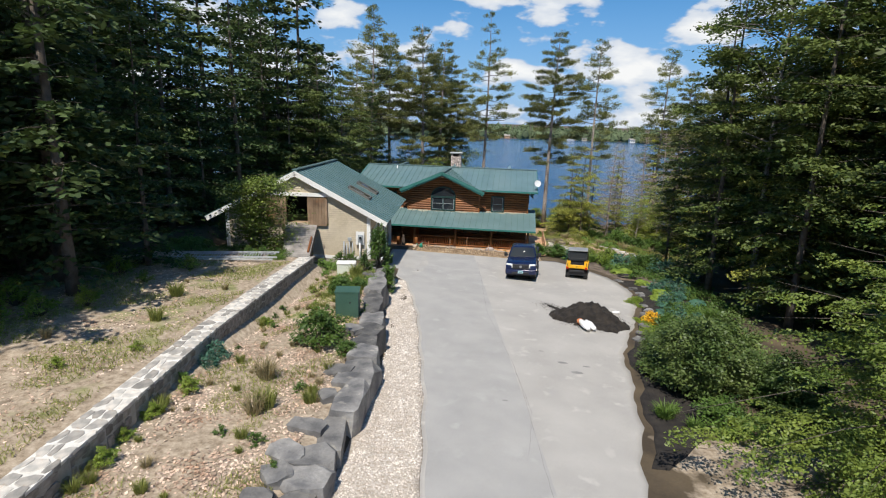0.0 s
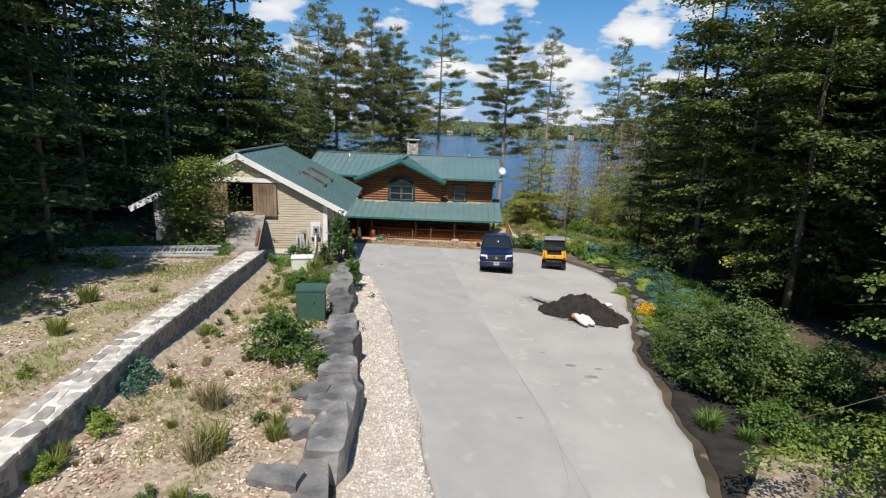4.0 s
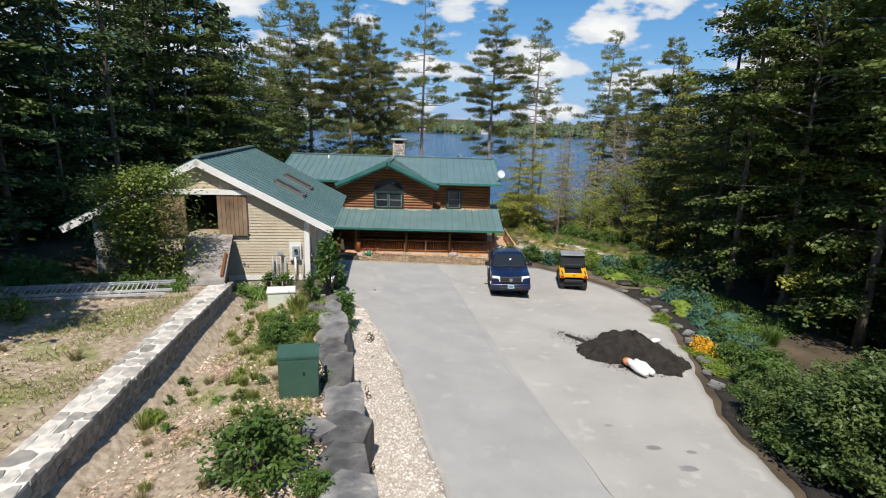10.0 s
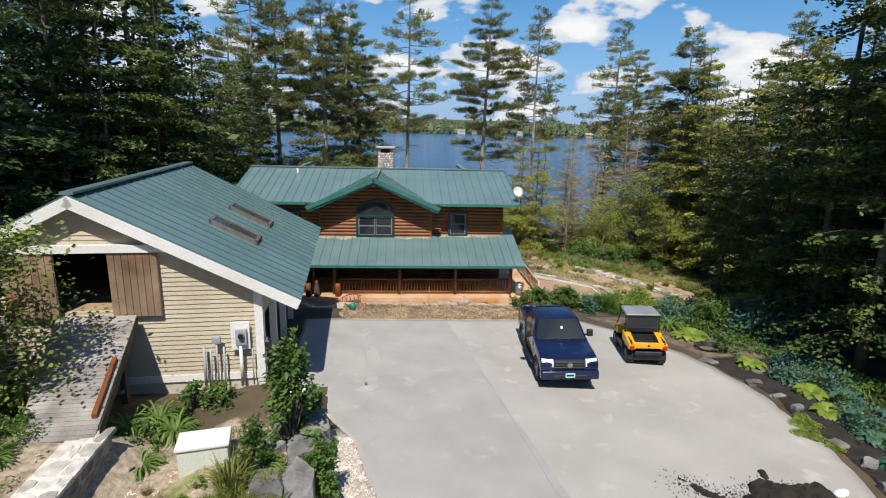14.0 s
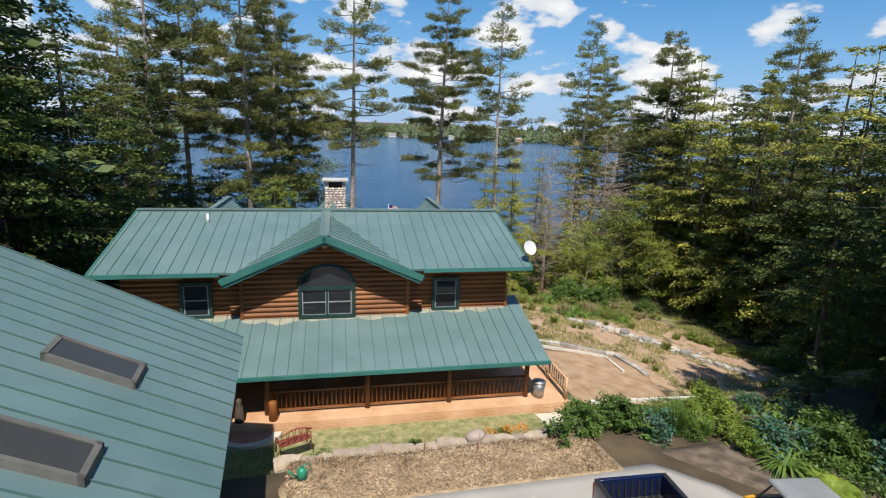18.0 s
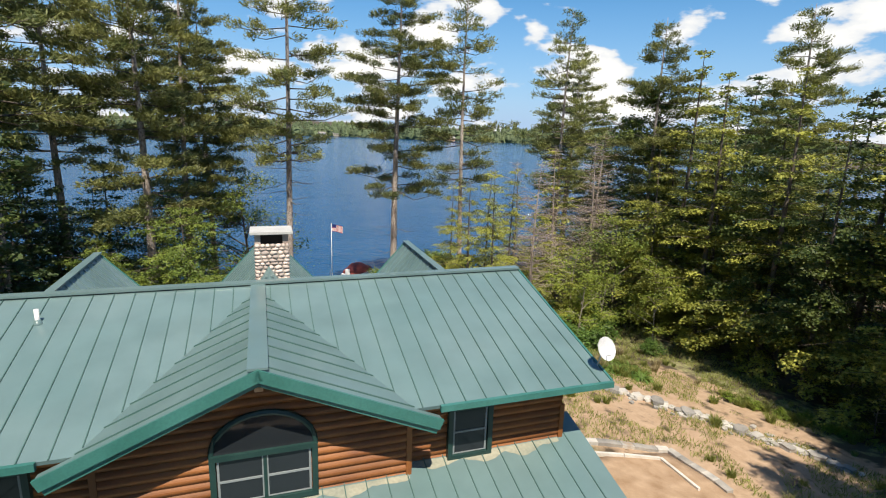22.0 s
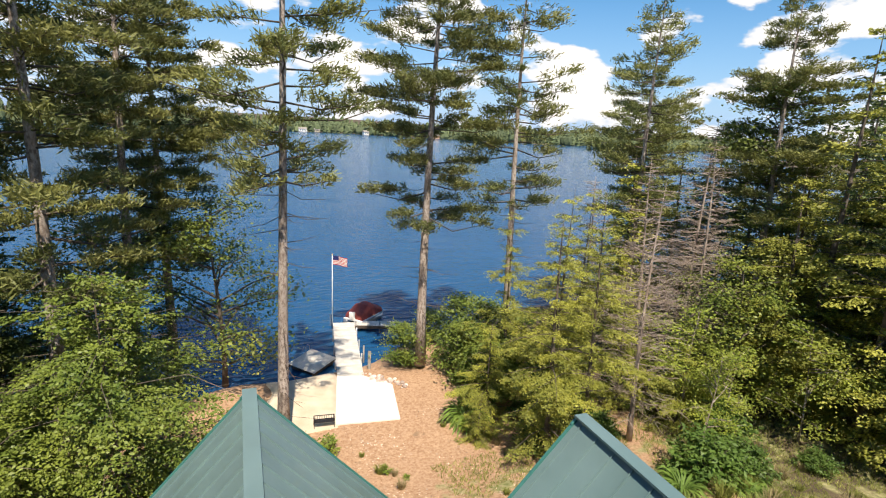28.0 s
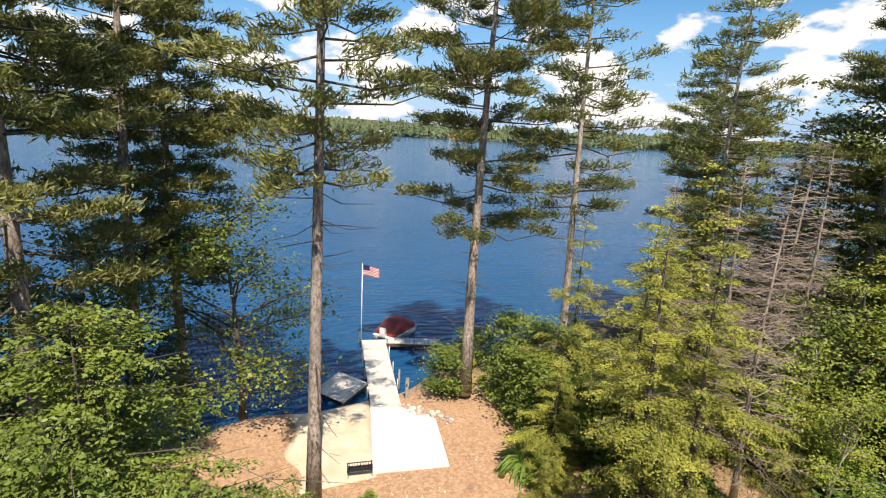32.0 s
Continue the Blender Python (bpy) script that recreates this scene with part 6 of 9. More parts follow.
def pickup(m):
    """A navy crew pickup; the front looks down -y, the origin is on the ground between the front wheels."""
    t = thing("pickup_truck", m, "dark navy four-door pickup truck parked on the drive", "truck")
    WB = 3.6
    bulge = lambda z: 0.99 - 0.05 * abs(z - 0.92) / 0.5
    # nose, doors and rear quarter in one side outline with the front wheel cut out
    side = [(-0.93, 0.52), (-0.98, 0.78), (-0.95, 1.02), (-0.84, 1.13), (-0.45, 1.21), (0.30, 1.28), (0.52, 1.33), (2.70, 1.37), (2.70, 0.46)] + arch_run(0.0, 0.47, 0.42)
    rounded(side_prism(side, bulge), "body", M_NAVY, t, 0.045)
    hood = hexa(Geo(), [(-0.80, -0.80, 1.12), (0.80, -0.80, 1.12), (0.86, 0.42, 1.26), (-0.86, 0.42, 1.26)], [(-0.60, -0.66, 1.205), (0.60, -0.66, 1.205), (0.70, 0.40, 1.325), (-0.70, 0.40, 1.325)])
    rounded(hood, "hood", M_NAVY, t, 0.03)
    cab = hexa(Geo(), [(-0.95, 0.44, 1.30), (0.95, 0.44, 1.30), (0.95, 2.68, 1.34), (-0.95, 2.68, 1.34)], [(-0.74, 1.20, 1.93), (0.74, 1.20, 1.93), (0.76, 2.46, 1.95), (-0.76, 2.46, 1.95)])
    rounded(cab, "cab", M_NAVY, t, 0.07, segs=3)
    roof = hexa(Geo(), [(-0.68, 1.26, 1.93), (0.68, 1.26, 1.93), (0.70, 2.40, 1.945), (-0.70, 2.40, 1.945)], [(-0.55, 1.40, 1.965), (0.55, 1.40, 1.965), (0.56, 2.28, 1.985), (-0.56, 2.28, 1.985)])
    rounded(roof, "roof_crown", M_NAVY, t, 0.02)
    ws = part("windscreen", hexa(Geo(), [(-0.87, 0.47, 1.335), (0.87, 0.47, 1.335), (0.87, 0.53, 1.335), (-0.87, 0.53, 1.335)], [(-0.69, 1.12, 1.885), (0.69, 1.12, 1.885), (0.69, 1.18, 1.885), (-0.69, 1.18, 1.885)]), M_PANE, t, "dark windscreen")
    part("inspection_sticker", hexa(Geo(), [(0.05, 0.785, 1.62), (0.13, 0.785, 1.62), (0.13, 0.80, 1.62), (0.05, 0.80, 1.62)], [(0.05, 0.87, 1.69), (0.13, 0.87, 1.69), (0.13, 0.885, 1.69), (0.05, 0.885, 1.69)]), M_WHITE, ws)
    for x in (-0.55, 0.15):
        part("wiper", Geo().tube([(x, 0.45, 1.345), (x + 0.5, 0.50, 1.385)], [0.012, 0.008], 5), M_BLACK, t)
    for sd in (-1, 1):
        for y0, y1, e0, e1 in ((0.86, 1.62, 1.30, 1.62), (1.70, 2.50, 1.70, 2.38)):
            part("side_window", hexa(Geo(), [(sd * 0.952, y0, 1.38), (sd * 0.952, y1, 1.38), (sd * 0.92, y1, 1.38), (sd * 0.92, y0, 1.38)], [(sd * 0.80, e0, 1.85), (sd * 0.80, e1, 1.85), (sd * 0.77, e1, 1.85), (sd * 0.77, e0, 1.85)]), M_PANE, t)
        mir = rounded(Geo().box((sd * 1.14 - 0.11, 0.80, 1.30), (sd * 1.14 + 0.11, 0.94, 1.56)), "mirror", M_BLACK, t, 0.04)
        part("mirror_arm", Geo().box((min(sd * 0.94, sd * 1.08), 0.85, 1.33), (max(sd * 0.94, sd * 1.08), 0.90, 1.39)), M_BLACK, mir)
        for y in (1.45, 2.40):
            part("door_handle", Geo().box((sd * 0.99 - 0.02, y, 1.14), (sd * 0.99 + 0.02, y + 0.17, 1.18), None, 0.01), M_BLACK, t)
        for y in (0.66, 1.66, 2.64):
            part("door_seam", Geo().box((sd * 0.978 - 0.006, y, 0.55), (sd * 0.978 + 0.006, y + 0.012, 1.30)), M_BLACK, t)
        part("running_board", Geo().box((min(sd * 0.84, sd * 1.06), 0.66, 0.38), (max(sd * 0.84, sd * 1.06), 2.75, 0.45), None, 0.025), M_BLACK, t)
        hl = rounded(hexa(Geo(), [(sd * 0.52, -0.975, 0.86), (sd * 0.95, -0.95, 0.88), (sd * 0.97, -0.62, 0.92), (sd * 0.52, -0.80, 0.90)], [(sd * 0.54, -0.945, 1.10), (sd * 0.93, -0.90, 1.13), (sd * 0.965, -0.58, 1.15), (sd * 0.54, -0.76, 1.13)]), "headlight", M_LAMP, t, 0.02)
        rounded(Geo().box((sd * 0.70 - 0.07, -1.075, 0.52), (sd * 0.70 + 0.07, -1.03, 0.61)), "fog_lamp", M_LAMP, t, 0.02)
        # bed side with its wheel arch
        o = [(2.74, 1.40), (4.56, 1.40), (4.58, 0.60), (4.40, 0.52)] + arch_run(WB, 0.47, 0.42) + [(2.74, 0.46)]
        k = len(o)
        bs = Geo().add([(sd * e * (1.0 if z < 1.2 else 0.98), y, z) for e in (0.86, 0.985) for y, z in o], [tuple(range(k)), tuple(range(k, 2 * k))[::-1]] + [(i, (i + 1) % k, k + (i + 1) % k, k + i) for i in range(k)])
        rounded(bs, "bed_side", M_NAVY, t, 0.02)
        part("bed_rail", Geo().box((min(sd * 0.85, sd * 0.975), 2.76, 1.395), (max(sd * 0.85, sd * 0.975), 4.54, 1.42), None, 0.01), M_BLACK, t)
        rounded(Geo().box((sd * 0.93 - 0.05, 4.555, 0.80), (sd * 0.93 + 0.045, 4.61, 1.28)), "tail_light", M_REDLAMP, t, 0.015)
        for yc in (0.0, WB):
            part("wheel_arch", Geo().tube([(sd * 0.985, y, z) for y, z in arch_run(yc, 0.485, 0.42, 13)], [0.028] * 13, 6), M_CHARCOAL, t)
            part("wheel_well", Geo().tube([(sd * 0.50, yc, 0.44), (sd * 0.90, yc, 0.44)], [0.46, 0.46], 18), M_BLACK, t)
            wheel(t, sd * 0.84, yc, 0.40, 0.27)
    part("bed_floor", Geo().box((-0.86, 2.74, 0.78), (0.86, 4.5, 0.84)), M_BLACK, t, "ribbed black bed liner")
    for i in range(9):
        x = -0.72 + i * 0.18
        part("bed_rib", Geo().box((x, 2.80, 0.84), (x + 0.07, 4.44, 0.862)), M_SEAT, t)
        part("tailgate_rib", Geo().box((x, 4.435, 0.88), (x + 0.05, 4.46, 1.30)), M_CHARCOAL, t)
    rounded(Geo().box((-0.85, 4.46, 0.66), (0.85, 4.58, 1.40)), "tailgate", M_NAVY, t, 0.02)
    part("bed_front", Geo().box((-0.86, 2.72, 0.80), (0.86, 2.78, 1.39)), M_BLACK, t)
    part("rear_window", hexa(Geo(), [(-0.78, 2.655, 1.45), (0.78, 2.655, 1.45), (0.78, 2.69, 1.45), (-0.78, 2.69, 1.45)], [(-0.66, 2.50, 1.84), (0.66, 2.50, 1.84), (0.66, 2.535, 1.84), (-0.66, 2.535, 1.84)]), M_PANE, t)
    rounded(Geo().box((-0.53, -1.01, 0.80), (0.53, -0.88, 1.11)), "grille", M_BLACK, t, 0.03)
    for i in range(3):
        part("grille_bar", Geo().box((-0.51, -1.03, 0.855 + i * 0.085), (0.51, -1.005, 0.89 + i * 0.085), None, 0.008), M_CHARCOAL, t)
    part("badge", Geo().tube([(0, -1.05, 0.96), (0, -1.02, 0.96)], [0.085, 0.085], 16), M_ALLOY, t, "oval badge")
    rounded(Geo().box((-0.98, -1.08, 0.46), (0.98, -0.80, 0.76)), "front_bumper", M_NAVY, t, 0.06, segs=3)
    part("bumper_intake", Geo().box((-0.55, -1.095, 0.50), (0.55, -1.06, 0.62), None, 0.01), M_BLACK, t)
    rounded(Geo().box((-0.95, 4.58, 0.48), (0.95, 4.78, 0.66)), "rear_bumper", M_ALLOY, t, 0.03)
    pl = part("number_plate", Geo().box((-0.16, -1.12, 0.55), (0.16, -1.096, 0.71)), M_PLATE, t)
    part("plate_bar", Geo().box((-0.12, -1.126, 0.605), (0.12, -1.12, 0.665)), M_BLACK, pl)
    part("chassis", Geo().box((-0.7, -0.6, 0.30), (0.7, 4.3, 0.52)), M_BLACK, t)
    return t


TX, TY = 5.35, 31.55
pickup(pose(TX, TY, drive_z(TX, TY) + 0.04, -2.8, -2.2, -9))


def utv(m):
    """A yellow and black side-by-side; its tail looks down -y, origin on the ground between the rear wheels."""
    t = thing("utility_vehicle", m, "yellow and black side-by-side utility vehicle with grey roof", "utility vehicle")
    for s in (-1, 1):
        for y in (0, 1.92):
            wheel(t, s * 0.60, y, 0.33, 0.28, 5, True)
        part("fender", hexa(Geo(), [(s * 0.46, -0.45, 0.72), (s * 0.74, -0.45, 0.72), (s * 0.74, 0.62, 0.78), (s * 0.46, 0.62, 0.78)], [(s * 0.46, -0.42, 0.90), (s * 0.72, -0.42, 0.90), (s * 0.72, 0.70, 1.12), (s * 0.46, 0.70, 1.12)]), M_YELLOW, t)
        part("front_fender", hexa(Geo(), [(s * 0.40, 1.55, 0.70), (s * 0.74, 1.55, 0.70), (s * 0.70, 2.42, 0.66), (s * 0.40, 2.42, 0.66)], [(s * 0.40, 1.60, 0.98), (s * 0.72, 1.60, 0.96), (s * 0.64, 2.35, 0.84), (s * 0.40, 2.35, 0.88)]), M_YELLOW, t)
        part("side_panel", hexa(Geo(), [(s * 0.66, 0.66, 0.36), (s * 0.72, 0.66, 0.36), (s * 0.72, 1.55, 0.36), (s * 0.66, 1.55, 0.36)], [(s * 0.66, 0.66, 0.62), (s * 0.72, 0.66, 0.62), (s * 0.72, 1.55, 0.56), (s * 0.66, 1.55, 0.56)]), M_BLACK, t)
        bars = [(s * 0.66, 0.52, 0.9), (s * 0.64, 0.55, 1.80), (s * 0.62, 1.35, 1.84), (s * 0.66, 1.95, 1.0)]
        part("cage_bar", Geo().tube(bars, [0.028] * 4, 8), M_BLACK, t, smooth=True)
        rounded(Geo().box((s * 0.62 - 0.08, -0.52, 0.70), (s * 0.62 + 0.08, -0.42, 0.86)), "tail_light", M_REDLAMP, t, 0.02)
        rounded(Geo().box((s * 0.30 - 0.24, 0.72, 0.50), (s * 0.30 + 0.24, 1.20, 0.66)), "seat", M_SEAT, t, 0.04)
        rounded(Geo().box((s * 0.30 - 0.23, 0.60, 0.62), (s * 0.30 + 0.23, 0.74, 1.22)), "seat_back", M_SEAT, t, 0.05)
    rounded(hexa(Geo(), [(-0.68, 0.42, 1.80), (0.68, 0.42, 1.80), (0.66, 1.55, 1.84), (-0.66, 1.55, 1.84)], [(-0.64, 0.46, 1.87), (0.64, 0.46, 1.87), (0.60, 1.50, 1.91), (-0.60, 1.50, 1.91)]), "roof", M_GREYROOF, t, 0.03, "dull grey plastic roof")
    part("rear_screen", Geo().box((-0.60, 0.52, 1.10), (0.60, 0.54, 1.78)), M_PANE, t)
    part("cross_bar", Geo().tube([(-0.64, 0.54, 1.28), (0.64, 0.54, 1.28)], [0.025, 0.025], 8), M_BLACK, t)
    part("bed_floor", Geo().box((-0.60, -0.42, 0.74), (0.60, 0.50, 0.78)), M_BLACK, t)
    for a, b in (((-0.64, -0.42), (-0.60, 0.5)), ((0.60, -0.42), (0.64, 0.5)), ((-0.6, 0.46), (0.6, 0.5))):
        part("bed_wall", Geo().box((a[0], a[1], 0.74), (b[0], b[1], 1.02)), M_BLACK, t)
    rounded(Geo().box((-0.58, -0.48, 0.76), (0.58, -0.42, 1.00)), "tailgate", M_YELLOW, t, 0.02)
    part("tail_mark", Geo().add([(-0.06, -0.486, 0.84), (0.06, -0.486, 0.84), (0, -0.486, 0.93)], [(0, 1, 2)]).box((-0.05, -0.485, 0.84), (0.05, -0.481, 0.86)), M_BLACK, t)
    part("rear_bumper", Geo().box((-0.5, -0.5, 0.50), (0.5, -0.42, 0.64), None, 0.02), M_BLACK, t)
    part("chassis", Geo().box((-0.48, -0.35, 0.26), (0.48, 2.3, 0.50)), M_BLACK, t)
    part("hood", hexa(Geo(), [(-0.40, 1.6, 0.62), (0.40, 1.6, 0.62), (0.36, 2.45, 0.58), (-0.36, 2.45, 0.58)], [(-0.40, 1.62, 1.02), (0.40, 1.62, 1.02), (0.34, 2.4, 0.84), (-0.34, 2.4, 0.84)]), M_BLACK, t)
    part("steering_wheel", Geo().tube([(-0.3 + 0.17 * math.cos(q), 1.42 + 0.05 * math.sin(q), 1.08 + 0.15 * math.sin(q)) for q in np.linspace(0, 6.283, 15)], [0.018] * 15, 6, False), M_BLACK, t)
    return t


utv(pose(9.3, 33.0, drive_z(9.3, 33.0) + 0.04, -2.8, -2.2, -14))

# ---- things on the terrace ----
M_BOXGREEN = mat("transformer_green", (0.035, 0.085, 0.060), (0.05, 0.11, 0.08), 1.2, 20, 0.5, bump=0.04)
tb = thing("transformer_box", pose(-3.22, 18.0, 3.42, 0, 0, 6) @ Matrix.Diagonal((1.0, 0.8, 1.25, 1)), "green steel transformer cabinet on a concrete pad", "transformer")
rounded(Geo().box((-0.47, -0.40, -0.18), (0.47, 0.38, 0.80)), "cabinet", M_BOXGREEN, tb, 0.015)
part("lid", Geo().slab([(-0.50, -0.42, 0.83), (0.50, -0.42, 0.83), (0.50, 0.42, 0.88), (-0.50, 0.42, 0.88)], 0.05), M_BOXGREEN, tb)
part("door_seam", Geo().box((-0.006, -0.386, 0.04), (0.006, -0.378, 0.78)), M_BLACK, tb)
part("latch", Geo().box((0.10, -0.40, 0.42), (0.15, -0.38, 0.50)), M_BLACK, tb)
part("pad", Geo().box((-0.85, -0.65, -0.4), (0.60, 0.55, -0.14), None, 0.02), M_CONCRETE, tb)
wc = thing("utility_cabinet", pose(-5.1, 25.8, 2.93, 0, 0, 8) @ Matrix.Diagonal((0.86, 0.86, 0.9, 1)), "low off-white fibreglass utility cabinet among weeds", "cabinet")
M_OFFWHITE = mat("off_white_shell", (0.52, 0.55, 0.48), (0.62, 0.64, 0.57), 1, 20, 0.6, bump=0.05)
rounded(Geo().box((-0.58, -0.36, -0.35), (0.58, 0.36, 0.66)), "body", M_OFFWHITE, wc, 0.03)
rounded(Geo().box((-0.62, -0.40, 0.64), (0.62, 0.40, 0.74)), "lid", M_WHITE, wc, 0.03)
# meter and conduits on the barn
M_GREYBOX = mat("meter_grey", (0.30, 0.33, 0.35), (0.40, 0.43, 0.45), 2, 20, 0.5, bump=0.03)
em = thing("electric_meter", pose(-5.28, 30.66, 3.55, 0, 0, 1), "grey electric meter box on a white backboard with conduit", "electric meter")
part("backboard", Geo().box((-0.32, -0.02, -0.06), (0.22, 0.03, 0.82), None, 0.01), M_WHITE, em)
rounded(Geo().box((-0.17, -0.14, 0.12), (0.15, -0.02, 0.62)), "box", M_GREYBOX, em, 0.015)
part("dial", Geo().tube([(0.0, -0.22, 0.44), (0.0, -0.14, 0.44)], [0.085, 0.09], 18), M_ALLOY, em)
part("dial_glass", Geo().tube([(0.0, -0.245, 0.44), (0.0, -0.22, 0.44)], [0.07, 0.08], 18), M_PANE, em)
part("conduit", Geo().tube([(-0.05, -0.08, -1.2), (-0.05, -0.08, 0.14)], [0.05, 0.05], 10), M_WHITE, em, smooth=True)
part("conduit", Geo().tube([(0.28, -0.06, -1.2), (0.28, -0.06, 0.0)], [0.02, 0.02], 8), M_GREYBOX, em, smooth=True)
cb = thing("conduit_group", pose(-6.12, 30.62, 2.35, 0, 0, 1), "four grey conduits rising to a small junction box", "conduits")
for i, (x, h, r_) in enumerate(((-0.26, 1.35, 0.045), (-0.08, 1.22, 0.03), (0.10, 1.45, 0.03), (0.30, 1.28, 0.03))):
    part("conduit", Geo().tube([(x, -0.05, -0.1), (x + 0.01, -0.05, h)], [r_, r_], 8), M_GREYBOX, cb, smooth=True)
rounded(Geo().box((0.0, -0.10, 1.40), (0.24, 0.0, 1.62)), "junction_box", M_GREYBOX, cb, 0.01)
lan = thing("wall_lantern", pose(-4.62, 30.95, 3.5), "black iron wall lantern beside the bay opening", "lantern")
part("lantern_body", Geo().tube([(0, 0, -0.2), (0, 0, 0.12)], [0.09, 0.12], 6), M_BLACK, lan)
part("lantern_top", Geo().tube([(0, 0, 0.12), (0, 0, 0.26)], [0.14, 0.02], 6), M_BLACK, lan)
# plank ramp to the loft door
ramp = thing("loft_ramp", pose(0, 0, 0), "weathered grey plank ramp rising to the loft door", "ramp")
ra, rb = Vector((-7.95, 25.7, 3.78)), Vector((-9.15, 30.55, 4.72))
rd = (rb - ra)
side_ = Vector((1, 0, 0)) * 1.0
for i in range(34):
    p = ra + rd * (i / 34)
    q = ra + rd * ((i + 0.93) / 34)
    w_ = 0.75 + 0.30 * i / 34
    part("plank", Geo().slab([p - side_ * w_, p + side_ * w_, q + side_ * w_, q - side_ * w_], 0.045), M_GREYWOOD, ramp)
for s, mt in ((-1, M_GREYWOOD), (1, M_DARKBEAM := mat("dark_beam", (0.06, 0.045, 0.035), (0.12, 0.09, 0.07), 2, 20, 0.9, bump=0.2))):
    beam(ramp, "stringer", ra + side_ * s * 0.72 + Vector((0, 0, -0.05)), rb + side_ * s * 1.0 + Vector((0, 0, -0.05)), 0.10, 0.28, mt)
beam(ramp, "kerb_board", ra + side_ * 0.66 + rd * 0.12 + Vector((0, 0, 0.12)), ra + side_ * 0.78 + rd * 0.55 + Vector((0, 0, 0.12)), 0.10, 0.10, M_LOG)
for x_ in (-10.0, -8.3):
    part("post", Geo().box((x_, 29.5, 2.4), (x_ + 0.15, 29.7, 4.4)), M_DARKBEAM, ramp)
# ladder lying behind the wall
ld = thing("ladder", pose(-10.5, 23.9, 4.10, 10, 0, 9), "aluminium extension ladder lying in the weeds", "ladder")
M_LADDER = mat("dull_aluminium", (0.55, 0.56, 0.57), (0.72, 0.73, 0.74), 3, 25, 0.5, 0.35, 0.03)
for k, (x0_, x1_, s_) in enumerate(((-3.0, 1.9, 0.40), (-3.4, 2.1, 0.34))):
    for sd in (-1, 1):
        c_ = sd * s_ + 0.04 * k
        rail_ = Geo().box((x0_, c_ - 0.010, 0.09 * k), (x1_, c_ + 0.010, 0.09 * k + 0.08))
        for lip in (0.0, 0.074):
            rail_.box((x0_, min(c_, c_ - sd * 0.035), 0.09 * k + lip), (x1_, max(c_, c_ - sd * 0.035), 0.09 * k + lip + 0.006))
        part("rail", rail_, M_LADDER, ld)
    for i in range(int((x1_ - x0_ - 0.2) / 0.3)):
        xr = x0_ + 0.15 + 0.3 * i
        part("rung", Geo().tube([(xr, 0.04 * k - s_, 0.09 * k + 0.04), (xr, 0.04 * k + s_, 0.09 * k + 0.04)], [0.019, 0.019], 6), M_LADDER, ld)

# ---- mulch pile and bags on the drive ----
rng = np.random.default_rng(4)
PX, PY = 8.05, 23.3
n_ = 84
vs, fs = [], []
for i in range(n_):
    for j in range(n_):
        a, b = (i / (n_ - 1) * 2 - 1) * 2.7, (j / (n_ - 1) * 2 - 1) * 2.7
        r_ = math.hypot(a / 1.75, b / 1.9) + 0.12 * math.sin(3 * math.atan2(b, a) + 1) + 0.28 * noise.noise((a * 1.3, b * 1.3, 3)) + 0.16 * noise.noise((a * 4, b * 4, 7))
        spur = math.hypot((a + 1.35 + 0.55 * (b - 1.2)) / 0.22, (b - 1.5) / 0.75) + 0.5 * noise.noise((a * 5, b * 5, 1))
        h = 0.85 * max(0.0, 1 - r_) ** 0.85 + 0.11 * noise.noise((a * 2.6, b * 2.6, 0)) * min(1.0, max(0.0, 1 - r_) * 4) + rng.uniform(0, 0.03)
        if spur < 1:
            h = max(h, 0.05 * (1 - spur))
        vs.append((PX + a, PY + b, drive_z(PX + a, PY + b) + (0.035 + h if r_ < 1.0 or spur < 1 else -0.06)))
for i in range(n_ - 1):
    for j in range(n_ - 1):
        k = i * n_ + j
        if max(vs[q][2] - drive_z(vs[q][0], vs[q][1]) for q in (k, k + 1, k + n_, k + n_ + 1)) > 0:
            fs.append((k, k + n_, k + n_ + 1, k + 1))
mp_ = Geo()
mp_.v, mp_.f = vs, fs
tagged(part("bark_heap", mp_, M_MULCH, None), "heap of dark bark mulch tipped on the driveway", "bark heap")
ck, cf = [], []
for i in range(2000):
    a = rng.uniform(0, 6.28)
    r_ = abs(rng.normal(1.68, 0.22))
    x, y = PX + math.cos(a) * r_ * 0.95, PY + math.sin(a) * r_ * 1.05
    if i % 4 == 0:
        u = rng.random()
        x, y = PX - 1.0 - 1.2 * u + rng.normal() * 0.25, PY + 0.9 + 1.3 * u + rng.normal() * 0.35
    z = drive_z(x, y) + 0.04
    s = rng.uniform(0.008, 0.038)
    t = rng.uniform(0, 3.1)
    d, e = np.array([math.cos(t), math.sin(t), 0.15]) * s, np.array([-math.sin(t), math.cos(t), 0]) * s * 0.5
    c = np.array([x, y, z])
    k = len(ck)
    ck += [tuple(c - d), tuple(c + e), tuple(c + d + [0, 0, s * 0.4]), tuple(c - e)]
    cf.append((k, k + 1, k + 2, k + 3))
sc = Geo()
sc.v, sc.f = ck, cf
tagged(part("mulch_scatter", sc, M_MULCH, None), "mulch crumbs spread round the heap", "mulch", kind="stuff")


